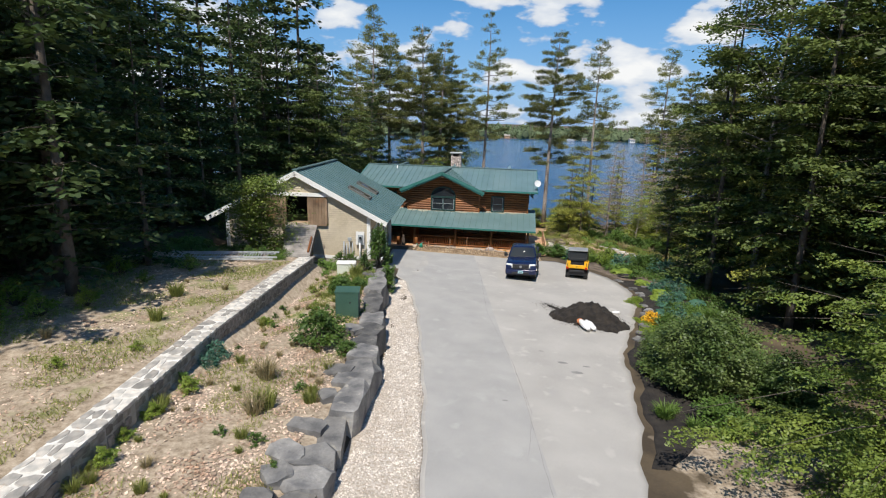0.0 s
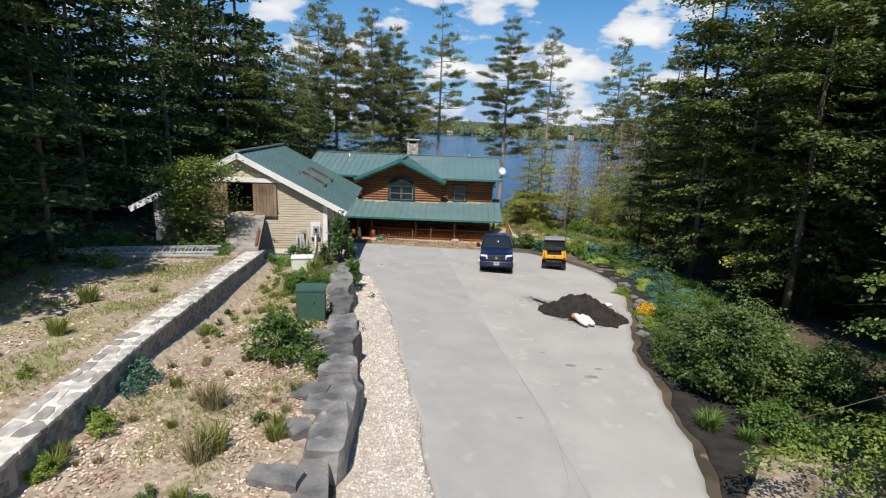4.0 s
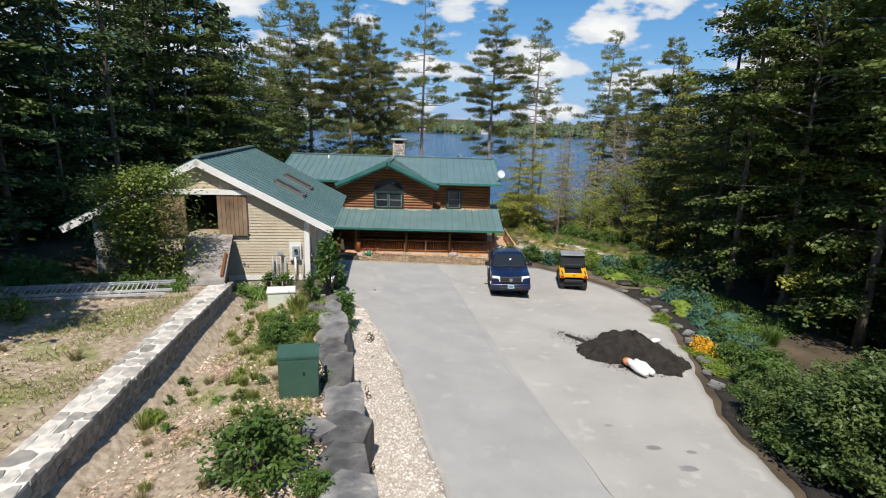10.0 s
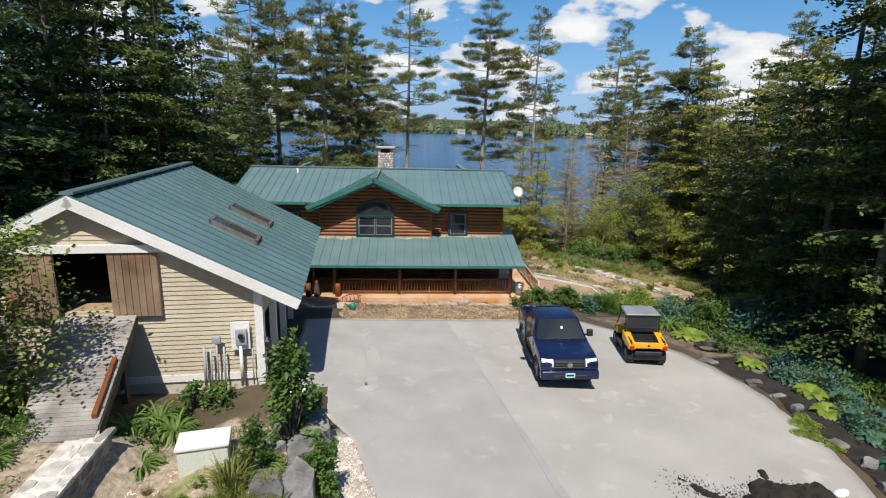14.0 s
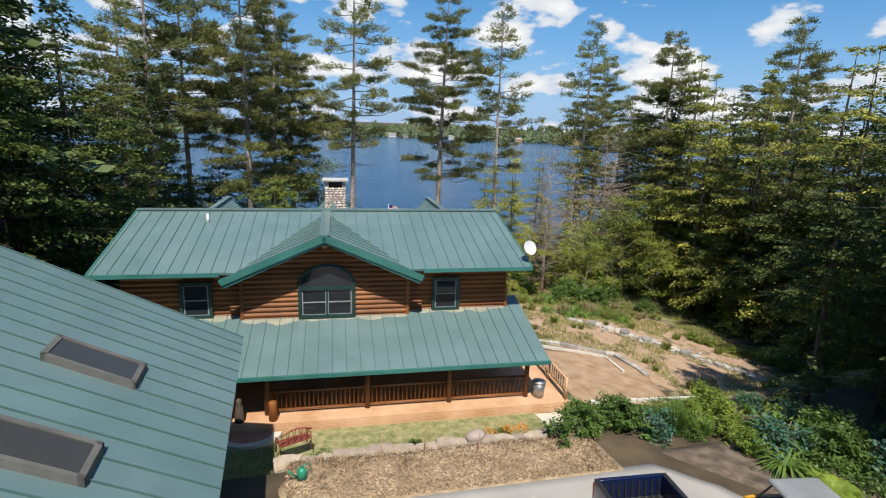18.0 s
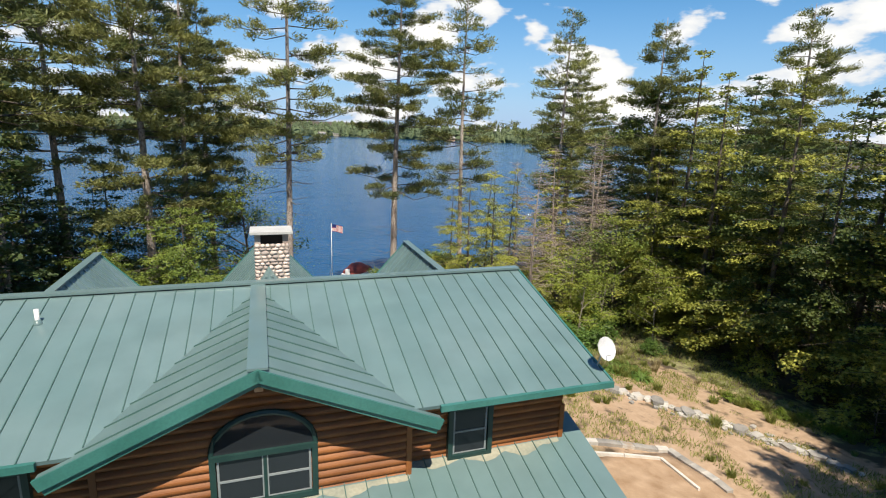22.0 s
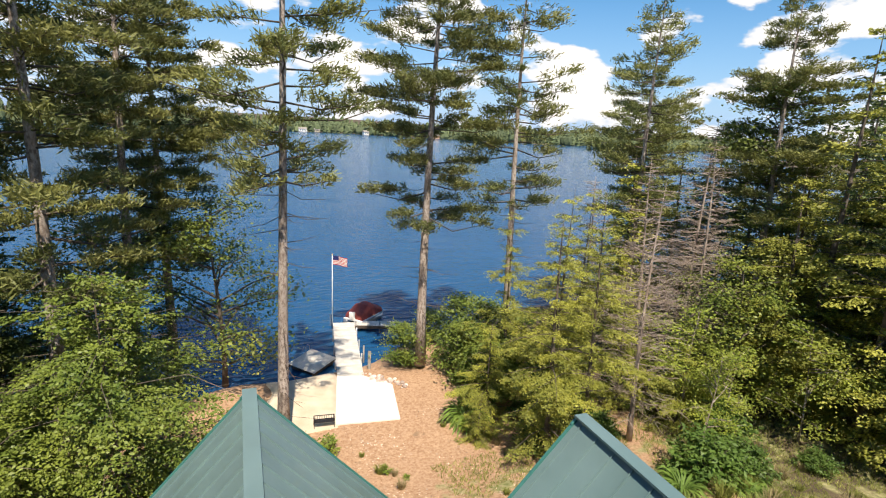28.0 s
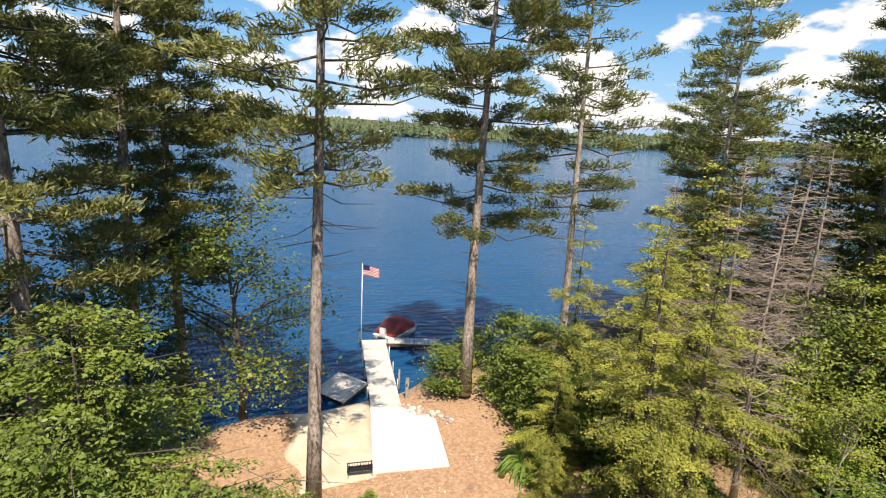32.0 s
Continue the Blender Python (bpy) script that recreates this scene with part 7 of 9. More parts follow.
def sack(m, material, label, L=0.95, W=0.42, H=0.24):
    g = Geo()
    n, k = 14, 12
    vs, fs = [], []
    for i in range(n + 1):
        t = i / n
        q = math.sin(math.pi * min(1, max(0, 0.06 + t * 0.88))) ** 0.45
        for j in range(k):
            a = 2 * math.pi * j / k
            w_ = 0.04 * noise.noise((t * 5, math.cos(a) * 2, math.sin(a) * 2 + L))
            vs.append(((t - 0.5) * L, math.cos(a) * W * 0.5 * q * (1 + w_), H * 0.5 + math.sin(a) * H * 0.5 * q + w_))
    for i in range(n):
        for j in range(k):
            fs.append((i * k + j, i * k + (j + 1) % k, (i + 1) * k + (j + 1) % k, (i + 1) * k + j))
    fs += [tuple(range(k))[::-1], tuple(range(n * k, n * k + k))]
    g.v, g.f = vs, fs
    return tagged(part("garden_sack", g, material, None, "", True, m), label, "sack")


M_SACK = mat("white_sack", (0.74, 0.72, 0.70), (0.84, 0.83, 0.82), 3, 20, 0.45, bump=0.15)
M_ORANGESACK = mat("orange_sack", (0.62, 0.20, 0.07), (0.74, 0.30, 0.14), 3, 20, 0.5, bump=0.15)
sack(pose(7.42, 21.45, drive_z(7.42, 21.45) + 0.12, 0, 4, -78), M_SACK, "white plastic sack lying against the mulch heap", 1.0, 0.36, 0.28)
sack(pose(7.72, 21.55, drive_z(7.72, 21.55) + 0.11, 0, 4, -76), M_SACK, "second white plastic sack lying beside the first", 0.95, 0.34, 0.26)
sack(pose(7.32, 21.98, drive_z(7.32, 21.98) + 0.12, 0, 8, -70), M_ORANGESACK, "orange end of a plastic sack by the heap", 0.34, 0.34, 0.26)
sack(pose(-3.45, 28.6, land_z(-3.45, 28.6) + 0.02, 0, 0, 20), M_SACK, "white bag slumped under the sapling", 0.7, 0.4, 0.3)
sack(pose(-3.1, 28.9, land_z(-3.1, 28.9) + 0.02, 0, 0, 60), M_ORANGESACK, "orange bag slumped beside a white one", 0.6, 0.4, 0.3)
sack(pose(9.75, 24.6, land_z(9.75, 24.6) + 0.04, 0, 0, 10), M_SACK, "small crumpled white bag at the bed's edge", 0.42, 0.25, 0.16)
# ---- planting ----
def leaf_clump(name, seed, n, size, spread, height, material, label, category, up=0.5, aspect=0.6, stems=True, group=""):
    """A shrub: short stems and a ragged dome of leaves."""
    rng = np.random.default_rng(seed)
    d = rng.normal(size=(n, 3))
    d /= np.linalg.norm(d, axis=1, keepdims=True)
    lob = 1 + 0.28 * np.sin(3.1 * np.arctan2(d[:, 1], d[:, 0]) + seed) + 0.18 * np.sin(5.3 * d[:, 2] * 2 + 2 * np.arctan2(d[:, 1], d[:, 0]))
    r = rng.uniform(0.35, 1.0, n) ** 0.45 * lob
    c = np.stack([d[:, 0] * r * spread, d[:, 1] * r * spread, np.abs(d[:, 2] * r) * height + 0.04], 1)
    v, q = leaf_quads(c, size, rng, up, aspect)
    t = thing(name, pose(0, -300, 0), label, category, group)
    part("foliage", numpy_mesh("foliage", v, q, material), None, t)
    if stems:
        g = Geo()
        for i in range(9):
            a = rng.uniform(0, 6.28)
            e = rng.uniform(0.3, 0.8)
            g.tube([(0, 0, 0), (math.cos(a) * spread * e * 0.5, math.sin(a) * spread * e * 0.5, height * 0.5), (math.cos(a) * spread * e, math.sin(a) * spread * e, height * 0.85)], [0.02, 0.014, 0.006], 4, False)
        tagged(part("stemwork", g, M_BARK, t), kind="stuff")
    return t


def bush(name, seed, shoots, per, size, spread, height, material, label, category, group="", aspect=0.55):
    """A bush of many leafy shoots from one base, each ending in its own layered spray of leaves."""
    rng = np.random.default_rng(seed)
    g, cs, al = Geo(), [], []
    for i in range(shoots):
        a = rng.uniform(0, 6.283)
        el = rng.uniform(0.08, 1.5)
        k = rng.uniform(0.72, 1.08)
        tip = np.array([math.cos(a) * math.cos(el) * spread, math.sin(a) * math.cos(el) * spread, 0.06 + math.sin(el) * height]) * k
        mid = tip * np.array([0.45, 0.45, 0.6])
        g.tube([(tip[0] * 0.06, tip[1] * 0.06, 0), mid, tip], [0.016, 0.011, 0.004], 3, False)
        n = int(per * rng.uniform(0.7, 1.3))
        u = rng.uniform(0.35, 1.08, n)[:, None]
        c = mid + (tip - mid) * u + rng.normal(size=(n, 3)) * np.array([1.0, 1.0, 0.5]) * 0.16 * spread * (0.55 + 0.45 * (1.1 - u))
        c[:, 2] = np.maximum(c[:, 2], 0.03)
        cs.append(c)
        al.append(np.repeat(np.array([[math.cos(a), math.sin(a), -0.15]]), n, 0) + rng.normal(size=(n, 3)) * 0.7)
    v, q = leaf_quads(np.concatenate(cs), size, rng, 0.5, aspect, 0.05, np.concatenate(al))
    t = thing(name, pose(0, -300, 0), label, category, group)
    part("foliage", numpy_mesh("foliage", v, q, material), None, t)
    tagged(part("stemwork", g, M_LIMB, t), kind="stuff")
    return t


def rosette(name, seed, n, length, width, material, label, category, rise=0.8, group=""):
    """A plant of arching broad leaves from one crown (hosta, fern, lily)."""
    rng = np.random.default_rng(seed)
    vs, fs = [], []
    for i in range(n):
        a = rng.uniform(0, 6.283)
        L = length * rng.uniform(0.6, 1.1)
        up = rise * rng.uniform(0.5, 1.2)
        s = np.array([-math.sin(a), math.cos(a), 0]) * width * L
        k = len(vs)
        for t, w in ((0.0, 0.12), (0.35, 0.8), (0.65, 1.0), (0.88, 0.55), (1.0, 0.03)):
            c = np.array([math.cos(a) * L * t, math.sin(a) * L * t, L * (up * t * 1.5 - (up + 0.35) * t * t)])
            vs += [c - s * w * 0.5, c + s * w * 0.5]
        for r in range(4):
            fs.append((k + 2 * r, k + 2 * r + 1, k + 2 * r + 3, k + 2 * r + 2))
    t = thing(name, pose(0, -300, 0), label, category, group)
    part("leaf_rosette", numpy_mesh("leaf_rosette", np.array(vs), np.array(fs), material, True), None, t)
    return t


def blades(seed, n, height, spread, width=0.018):
    rng = np.random.default_rng(seed)
    vs, fs = [], []
    for i in range(n):
        a, r = rng.uniform(0, 6.283), spread * 0.35 * rng.random() ** 0.5
        b = rng.uniform(0, 6.283)
        h = height * rng.uniform(0.5, 1.1)
        o = np.array([math.cos(a) * r, math.sin(a) * r, 0])
        e = np.array([math.cos(a), math.sin(a), 0]) * spread * rng.uniform(0.1, 0.7)
        s = np.array([math.cos(b), math.sin(b), 0]) * width * 0.5
        k = len(vs)
        m_ = o + e * 0.35 + np.array([0, 0, h * 0.65])
        tp = o + e + np.array([0, 0, h * rng.uniform(0.75, 1.0)])
        vs += [o - s, o + s, m_ + s, m_ - s, tp + s * 0.2, tp - s * 0.2]
        fs += [(k, k + 1, k + 2, k + 3), (k + 3, k + 2, k + 4, k + 5)]
    return np.array(vs), np.array(fs)


def grass_clump(name, seed, n, height, spread, material, label, category, group="", width=0.018):
    t = thing(name, pose(0, -300, 0), label, category, group)
    v, f = blades(seed, n, height, spread, width)
    part("blade_tuft", numpy_mesh("blade_tuft", v, f, material), None, t)
    return t


M_BUSH = mat("bush_leaves", (0.060, 0.110, 0.026), (0.165, 0.215, 0.058), 0.7, 4, 0.5, bump=0, island=0.4, spread=0.3, through_light=0.25)
M_BLUEGREEN = mat("blue_green_leaves", (0.05, 0.14, 0.09), (0.11, 0.22, 0.15), 1.5, 8, 0.55, bump=0, island=0.6, through_light=0.3)
M_ORANGE = mat("orange_petals", (0.70, 0.22, 0.02), (0.85, 0.40, 0.03), 2, 10, 0.6, bump=0, island=0.4, through_light=0.3)
M_GOLD = mat("golden_petals", (0.80, 0.42, 0.02), (0.90, 0.58, 0.04), 2, 10, 0.6, bump=0, island=0.4, through_light=0.3)
M_STRAW = mat("straw_blades", (0.26, 0.21, 0.10), (0.42, 0.36, 0.20), 1, 8, 0.8, bump=0, island=0.6, through_light=0.2)


def put(proto, x, y, s=1.0, turn=0.0, z=None, sz=None, used=[]):
    zz = land_z(x, y) if z is None else z
    m = pose(x, y, zz - 0.02, 0, 0, turn) @ Matrix.Diagonal((s, s, s if sz is None else sz, 1))
    if proto not in used:
        used.append(proto)
        proto.matrix_basis = m
        return proto
    return copy_thing(proto, m)


BIG = bush("shrub", 1, 120, 150, 0.135, 2.0, 2.6, M_BUSH, "large dense green shrub beside the drive", "shrub", "shrubs by the drive")
SH1 = bush("shrub", 2, 55, 44, 0.125, 0.9, 1.0, M_SHRUB, "bright green leafy shrub on dry ground", "shrub", "shrubs on the terrace", 0.45)
SH2 = bush("shrub", 3, 22, 26, 0.10, 0.55, 0.6, M_SHRUB, "small leafy green shrub", "shrub", "small shrubs")
SH3 = leaf_clump("shrub", 4, 1000, 0.12, 0.7, 0.7, M_BLUEGREEN, "low blue-green bushy plant", "shrub", group="small shrubs")
SHL = bush("shrub", 5, 30, 30, 0.11, 0.65, 0.75, M_LIME, "bright yellow-green young shrub", "shrub", "small shrubs", 0.45)
COV = leaf_clump("ground_cover", 6, 1300, 0.13, 1.3, 0.45, M_SHRUB, "low leafy ground cover in the bed", "ground cover", stems=False, group="ground cover in the bed")
HOL = rosette("hosta", 7, 80, 0.50, 0.58, M_LIME, "yellow-green hosta with broad leaves", "hosta", 1.15, group="hostas in the bed")
HOB = rosette("hosta", 8, 80, 0.58, 0.60, M_BLUEGREEN, "blue-green hosta with broad leaves", "hosta", 1.15, group="hostas in the bed")
FERN = rosette("fern", 9, 110, 0.8, 0.075, M_GRASSGREEN := mat("fern_green", (0.09, 0.17, 0.03), (0.20, 0.30, 0.06), 2, 10, 0.6, bump=0, island=0.6, through_light=0.35), "bright green fern with arching fronds", "fern", 1.1, group="ferns")
GR1 = grass_clump("ornamental_grass", 10, 420, 1.25, 0.95, M_GRASSGREEN, "tall arching ornamental grass", "grass", "ornamental grasses", 0.025)
GR2 = grass_clump("weed_tuft", 11, 160, 0.45, 0.4, M_GRASS, "tuft of wiry weeds and grass", "weeds", "weeds on the terrace")
GR3 = grass_clump("dry_tuft", 12, 160, 0.7, 0.55, M_STRAW, "tuft of dry grass stems", "weeds", "weeds on the terrace")
GR4 = grass_clump("daylily", 13, 160, 0.6, 0.7, M_GRASSGREEN, "clump of strap-leaved daylilies", "daylily", "daylilies in the bed", 0.035)
FLO = leaf_clump("flower_clump", 14, 700, 0.09, 0.45, 0.35, M_GOLD, "cluster of golden orange flowers", "flowers", stems=False, group="flowers in the bed")
FLR = leaf_clump("flower_clump", 15, 260, 0.07, 0.35, 0.4, M_ORANGE, "cluster of orange lily flowers", "flowers", stems=False, group="flowers by the porch")

# the great shrub between drive and side path, and its neighbours
put(BIG, 10.3, 15.5, 0.98, 0)
put(BIG, 12.0, 17.4, 0.9, 120)
put(BIG, 10.1, 18.0, 0.6, 200)
put(BIG, 12.9, 14.6, 0.75, 70)
put(SH1, 12.6, 14.6, 1.2, 40)
put(SH1, 9.9, 12.6, 0.85, 140)
for i, (x, y, s) in enumerate(((8.2, 12.9, 0.9), (8.9, 12.3, 0.8), (9.6, 11.8, 0.8), (10.8, 11.6, 0.9), (8.6, 13.3, 0.7))):
    put(GR4, x, y, s, i * 70)
put(SHL, 9.9, 11.9, 0.8, 10)
put(COV, 11.4, 12.4, 0.8, 30)
rnd = random.Random(31)
for i in range(16):
    y = 16.5 + i * 0.42
    x = drive_right(y) + 0.9 + rnd.uniform(0, 2.2)
    put(COV if i % 3 else SH1, x, y, rnd.uniform(0.55, 0.95), rnd.uniform(0, 360))
# flower bed along the turning area
for x, y, p, s in ((11.3, 23.4, FLO, 1.1), (11.9, 23.0, GR4, 1.0), (12.6, 23.3, SH3, 1.0), (11.6, 24.4, FLO, 0.9), (12.9, 24.9, SH2, 1.1), (13.5, 23.8, GR4, 1.2), (13.7, 25.8, COV, 0.8), (14.8, 24.6, GR1, 0.7), (15.3, 26.2, COV, 1.0), (12.6, 25.6, HOB, 0.8), (13.2, 26.9, HOB, 1.0), (14.6, 27.2, HOB, 1.1), (14.0, 28.3, HOB, 1.2), (15.6, 28.2, HOB, 1.2), (13.3, 28.6, HOL, 1.0), (15.0, 29.6, HOB, 1.2), (14.0, 30.0, HOL, 1.1), (14.3, 31.2, HOB, 1.2), (15.4, 30.9, HOB, 1.2), (13.7, 32.6, HOL, 1.1), (15.1, 32.4, HOB, 1.2), (16.5, 29.4, COV, 1.2), (16.6, 31.6, COV, 1.2), (16.8, 27.0, COV, 1.2), (12.9, 35.9, HOL, 1.15), (13.6, 36.6, HOL, 1.0), (13.0, 37.4, FERN, 1.2), (14.4, 37.0, COV, 1.2), (15.8, 36.2, COV, 1.3), (17.0, 34.8, COV, 1.3), (15.2, 38.2, COV, 1.2), (16.6, 37.6, COV, 1.2), (14.0, 38.8, FERN, 1.4), (12.6, 38.6, SHL, 1.2), (13.4, 39.8, SHL, 1.0), (15.4, 35.0, COV, 1.0), (16.0, 33.4, COV, 0.9)):
    put(p, x, y, s, (x * 77 + y * 31) % 360)
CUSH = leaf_clump("cushion_plant", 17, 1500, 0.06, 0.46, 0.17, M_LIME, "low mossy green cushion plant at the bed's edge", "cushion plant", 0.7, 0.6, False, "cushion plants in the bed")
for x, y, sc_ in ((10.9, 22.4, 1.0), (11.0, 23.1, 0.9), (10.6, 21.6, 1.1), (10.75, 23.8, 0.7), (11.5, 27.4, 0.9), (11.9, 28.0, 0.9), (11.7, 26.7, 0.6)):
    put(CUSH, x, y, sc_, x * 50)
rb = random.Random(52)
for i in range(34):
    y = rb.uniform(24.0, 33.2)
    x = drive_right(y) + rb.uniform(1.7, 4.2)
    put(rb.choice((COV, SH3, SH2, FERN, GR4, HOB)), x, y, rb.uniform(0.6, 1.0), rb.uniform(0, 360))
M_OLDMULCH = mat("old_mulch", (0.075, 0.055, 0.040), (0.20, 0.155, 0.115), 2.2, 30, 0.97, bump=0.9)
# dark mulch floor of the beds
bed = part("mulch_bed", strip("mulch_bed", [(y, drive_right(y) + 0.28 + 0.1 * math.sin(y * 1.3), drive_right(y) + 0.6 + min(1.0, (y - 9.8) / 2.2) * (1.8 if y < 20 else 3.0) + 0.3 * math.sin(y * 0.9)) for y in np.arange(9.8, 33.6, 0.4)], M_MULCH, 0.025, 10), None)
tagged(bed, "dark bark mulch floor of the flower bed", "flower bed", kind="structure")
bed = part("mulch_bed", strip("mulch_bed", [(y, np.interp(y, [33.6, 36, 39], [12.4, 11.6, 9.5]), 18.0) for y in np.arange(33.6, 39.6, 0.4)], M_OLDMULCH, 0.02, 10), None)
tagged(bed, "dark bark mulch under the border plants", "flower bed", kind="structure")
rr = random.Random(14)
for i in range(14):
    y = 19.5 + i * 1.05
    x = drive_right(y) + 0.35 + rr.uniform(0, 0.4) + (1.2 if i % 4 == 0 else 0)
    tagged(part("edging_rock", rock(rr.uniform(0.2, 0.5), rr.uniform(0.25, 0.6), rr.uniform(0.12, 0.25), 100 + i), None, None, "", False, pose(x, y, land_z(x, y) - 0.05, 0, 0, rr.uniform(0, 180))), "flat grey rock edging the flower bed", "rock", "rocks edging the bed")
g = Geo()
for k in range(5):
    g.tube([(0.42 * (1 + 0.12 * k) * math.cos(q + k), 0.36 * (1 + 0.1 * k) * math.sin(q + k), 0.03 + 0.02 * k) for q in np.linspace(0, 6.1, 22)], [0.018] * 22, 6, False)
tagged(part("garden_hose", g, M_BLACK, None, "", True, pose(13.1, 34.4, land_z(13.1, 34.4) + 0.03)), "coil of dark garden hose on mulch", "hose")

# terrace planting
SAP = bush("sapling", 16, 46, 44, 0.15, 0.72, 2.2, M_SHRUB, "leafy green sapling with several stems", "sapling", "saplings by the barn corner", 0.5)
for x, y, sc_, sz_ in ((-3.35, 26.4, 1.0, 1.15), (-2.65, 25.3, 0.8, 0.62), (-3.9, 25.0, 0.55, 0.5), (-3.0, 27.6, 0.6, 0.7)):
    put(SAP, x, y, sc_, x * 90, land_z(x, y), sz_)
put(SH1, -3.45, 14.75, 0.95, 20, None, 1.1)
put(SH1, -2.35, 14.1, 0.42, 80)
put(SH3, -6.65, 13.2, 0.75, 30)
put(SH3, -6.55, 12.6, 0.6, 130)
put(SH2, -2.55, 18.5, 0.8, 10)
put(GR3, -4.3, 11.8, 1.0, 0)
put(GR3, -4.5, 12.0, 0.9, 60)
for x, y, p, s in ((-4.4, 21.4, SH1, 0.62), (-3.7, 22.3, SH1, 0.5), (-4.6, 22.8, SH1, 0.4), (-3.3, 23.6, FERN, 0.6), (-4.9, 23.6, FERN, 0.6), (-3.0, 24.4, SHL, 0.9), (-4.3, 24.6, GR2, 1.6), (-6.3, 27.6, FERN, 0.75), (-6.9, 28.2, FERN, 0.8), (-7.4, 27.8, FERN, 0.8), (-6.2, 28.8, SH2, 1.2), (-5.5, 28.6, SH2, 1.0), (-6.6, 26.2, FERN, 0.6), (-6.9, 27.2, SH2, 0.9)):
    put(p, x, y, s, (x * 97 + y * 41) % 360)
rnd = random.Random(41)
for i in range(85):
    y = rnd.uniform(5, 25.5)
    x = rnd.uniform(-6.5, float(rock_line(y)) - 0.9)
    put(rnd.choice((GR2, GR2, GR3, GR3, SH2)), x, y, rnd.uniform(0.2, 0.5), rnd.uniform(0, 360))
for i in range(34):
    y = rnd.uniform(6, 25)
    x = rnd.uniform(-6.85, -6.4) if i % 2 else rnd.uniform(-18, -8)
    put(rnd.choice((GR2, SHL, GR3, SH2)), x, y, rnd.uniform(0.25, 0.6), rnd.uniform(0, 360))
for x, y, s in ((-14.2, 12.8, 1.2), (-13.2, 14.0, 1.0), (-14.8, 14.8, 1.1), (-12.6, 15.5, 0.9), (-15.5, 12.0, 1.0), (-16.5, 15.0, 1.2), (-11.8, 21.5, 0.9), (-14.0, 19.5, 1.0)):
    put(SHL, x, y, s * 1.3, x * 40)
for i in range(30):
    x, y = rnd.uniform(-15.5, -8.2), rnd.uniform(24.5, 27.5)
    put(rnd.choice((FERN, SH2, COV)), x, y, rnd.uniform(0.5, 0.9), rnd.uniform(0, 360))

for i in range(34):
    y = rnd.uniform(20.6, 25.6)
    x = max(rnd.uniform(-6.2, float(rock_line(y)) - 0.6), rnd.uniform(-6.2, float(rock_line(y)) - 0.6))
    put(rnd.choice((GR2, GR2, GR2, SHL, FERN)), x, y, rnd.uniform(0.3, 0.6), rnd.uniform(0, 360))
# weeds thickening towards the far end of the terrace, and thin grass on both banks
for i in range(40):
    y = rnd.uniform(16.5, 25.4)
    x = rnd.uniform(-5.2, float(rock_line(y)) - 0.7)
    if -4.5 < x < -2.3 and y < 18.9:
        continue
    put(rnd.choice((GR2, GR2, GR2, FERN, SHL, SH2)), x, y, rnd.uniform(0.22, 0.5), rnd.uniform(0, 360))
for x, y, p, s in ((-13.2, 12.0, SHL, 1.0), (-14.6, 11.0, SHL, 1.2), (-12.4, 18.8, SHL, 0.8), (-10.2, 17.4, GR2, 0.9), (-9.4, 14.6, GR2, 0.8), (-8.6, 12.2, SHL, 0.5), (-2.6, 10.6, GR2, 0.7), (-3.9, 9.9, GR3, 1.0), (-3.7, 10.2, GR2, 0.9), (-6.4, 9.4, SHL, 0.6), (-6.5, 8.3, SHL, 0.55), (-6.3, 7.3, SHL, 0.7), (-6.2, 10.8, SHL, 0.75)):
    put(p, x, y, s, x * 80)
rng = np.random.default_rng(26)
n = 90000
x, y = rng.uniform(-17, -2.2, n), rng.uniform(4, 27, n)
pt = np.sin(x * 1.3 + 1.5 * np.sin(y * 0.7)) + np.sin(y * 1.2 + 0.9 * np.sin(x * 1.1)) + 0.9 * np.sin(x * 2.9 - y * 2.1)
ok = (pt > np.where(x > -7.5, 0.95 - 0.075 * (y - 8), 0.35) + rng.normal(size=n) * 0.35) & (x < rock_line(y) - 0.7) & ((x < -7.9) | (x > -6.6))
x, y, pt = x[ok], y[ok], pt[ok]
c = np.stack([x, y, land(x, y) + 0.05], 1)
v, q = leaf_quads(c, 0.17, rng, 0.0, 0.11, 0.0, np.repeat(np.array([[0.0, 0.0, 0.6]]), len(x), 0))
tagged(part("thin_grass", numpy_mesh("thin_grass", v, q, M_GRASS), None), "thin dry green grass growing in patches through leaf litter", "grass", kind="stuff")

# fallen leaves on the banks
rng = np.random.default_rng(6)
n = 56000
y = 2 + 24 * rng.random(n)
x = np.where(rng.random(n) < 0.6, rng.uniform(-6.75, -2.2, n), rng.uniform(-18, -7.9, n))
ok = x < rock_line(y) - 0.4
x, y = x[ok], y[ok]
c = np.stack([x, y, land(x, y) + 0.02], 1)
lump = np.sin(x * 1.7 + np.sin(y * 1.1)) + np.sin(y * 1.9 + 1.3 * np.sin(x * 0.9))
c = c[rng.random(len(x)) < 0.45 + 0.28 * lump]
v, q = leaf_quads(c, 0.095, rng, 0.68, 0.6)
M_DRYLEAF = mat("dry_leaves", (0.36, 0.22, 0.14), (0.70, 0.56, 0.45), 0.8, 6, 0.9, bump=0, island=1.0)
tagged(part("fallen_leaves", numpy_mesh("fallen_leaves", v, q, M_DRYLEAF), None), "dry brown fallen leaves scattered over the bank", "leaf litter", kind="stuff")
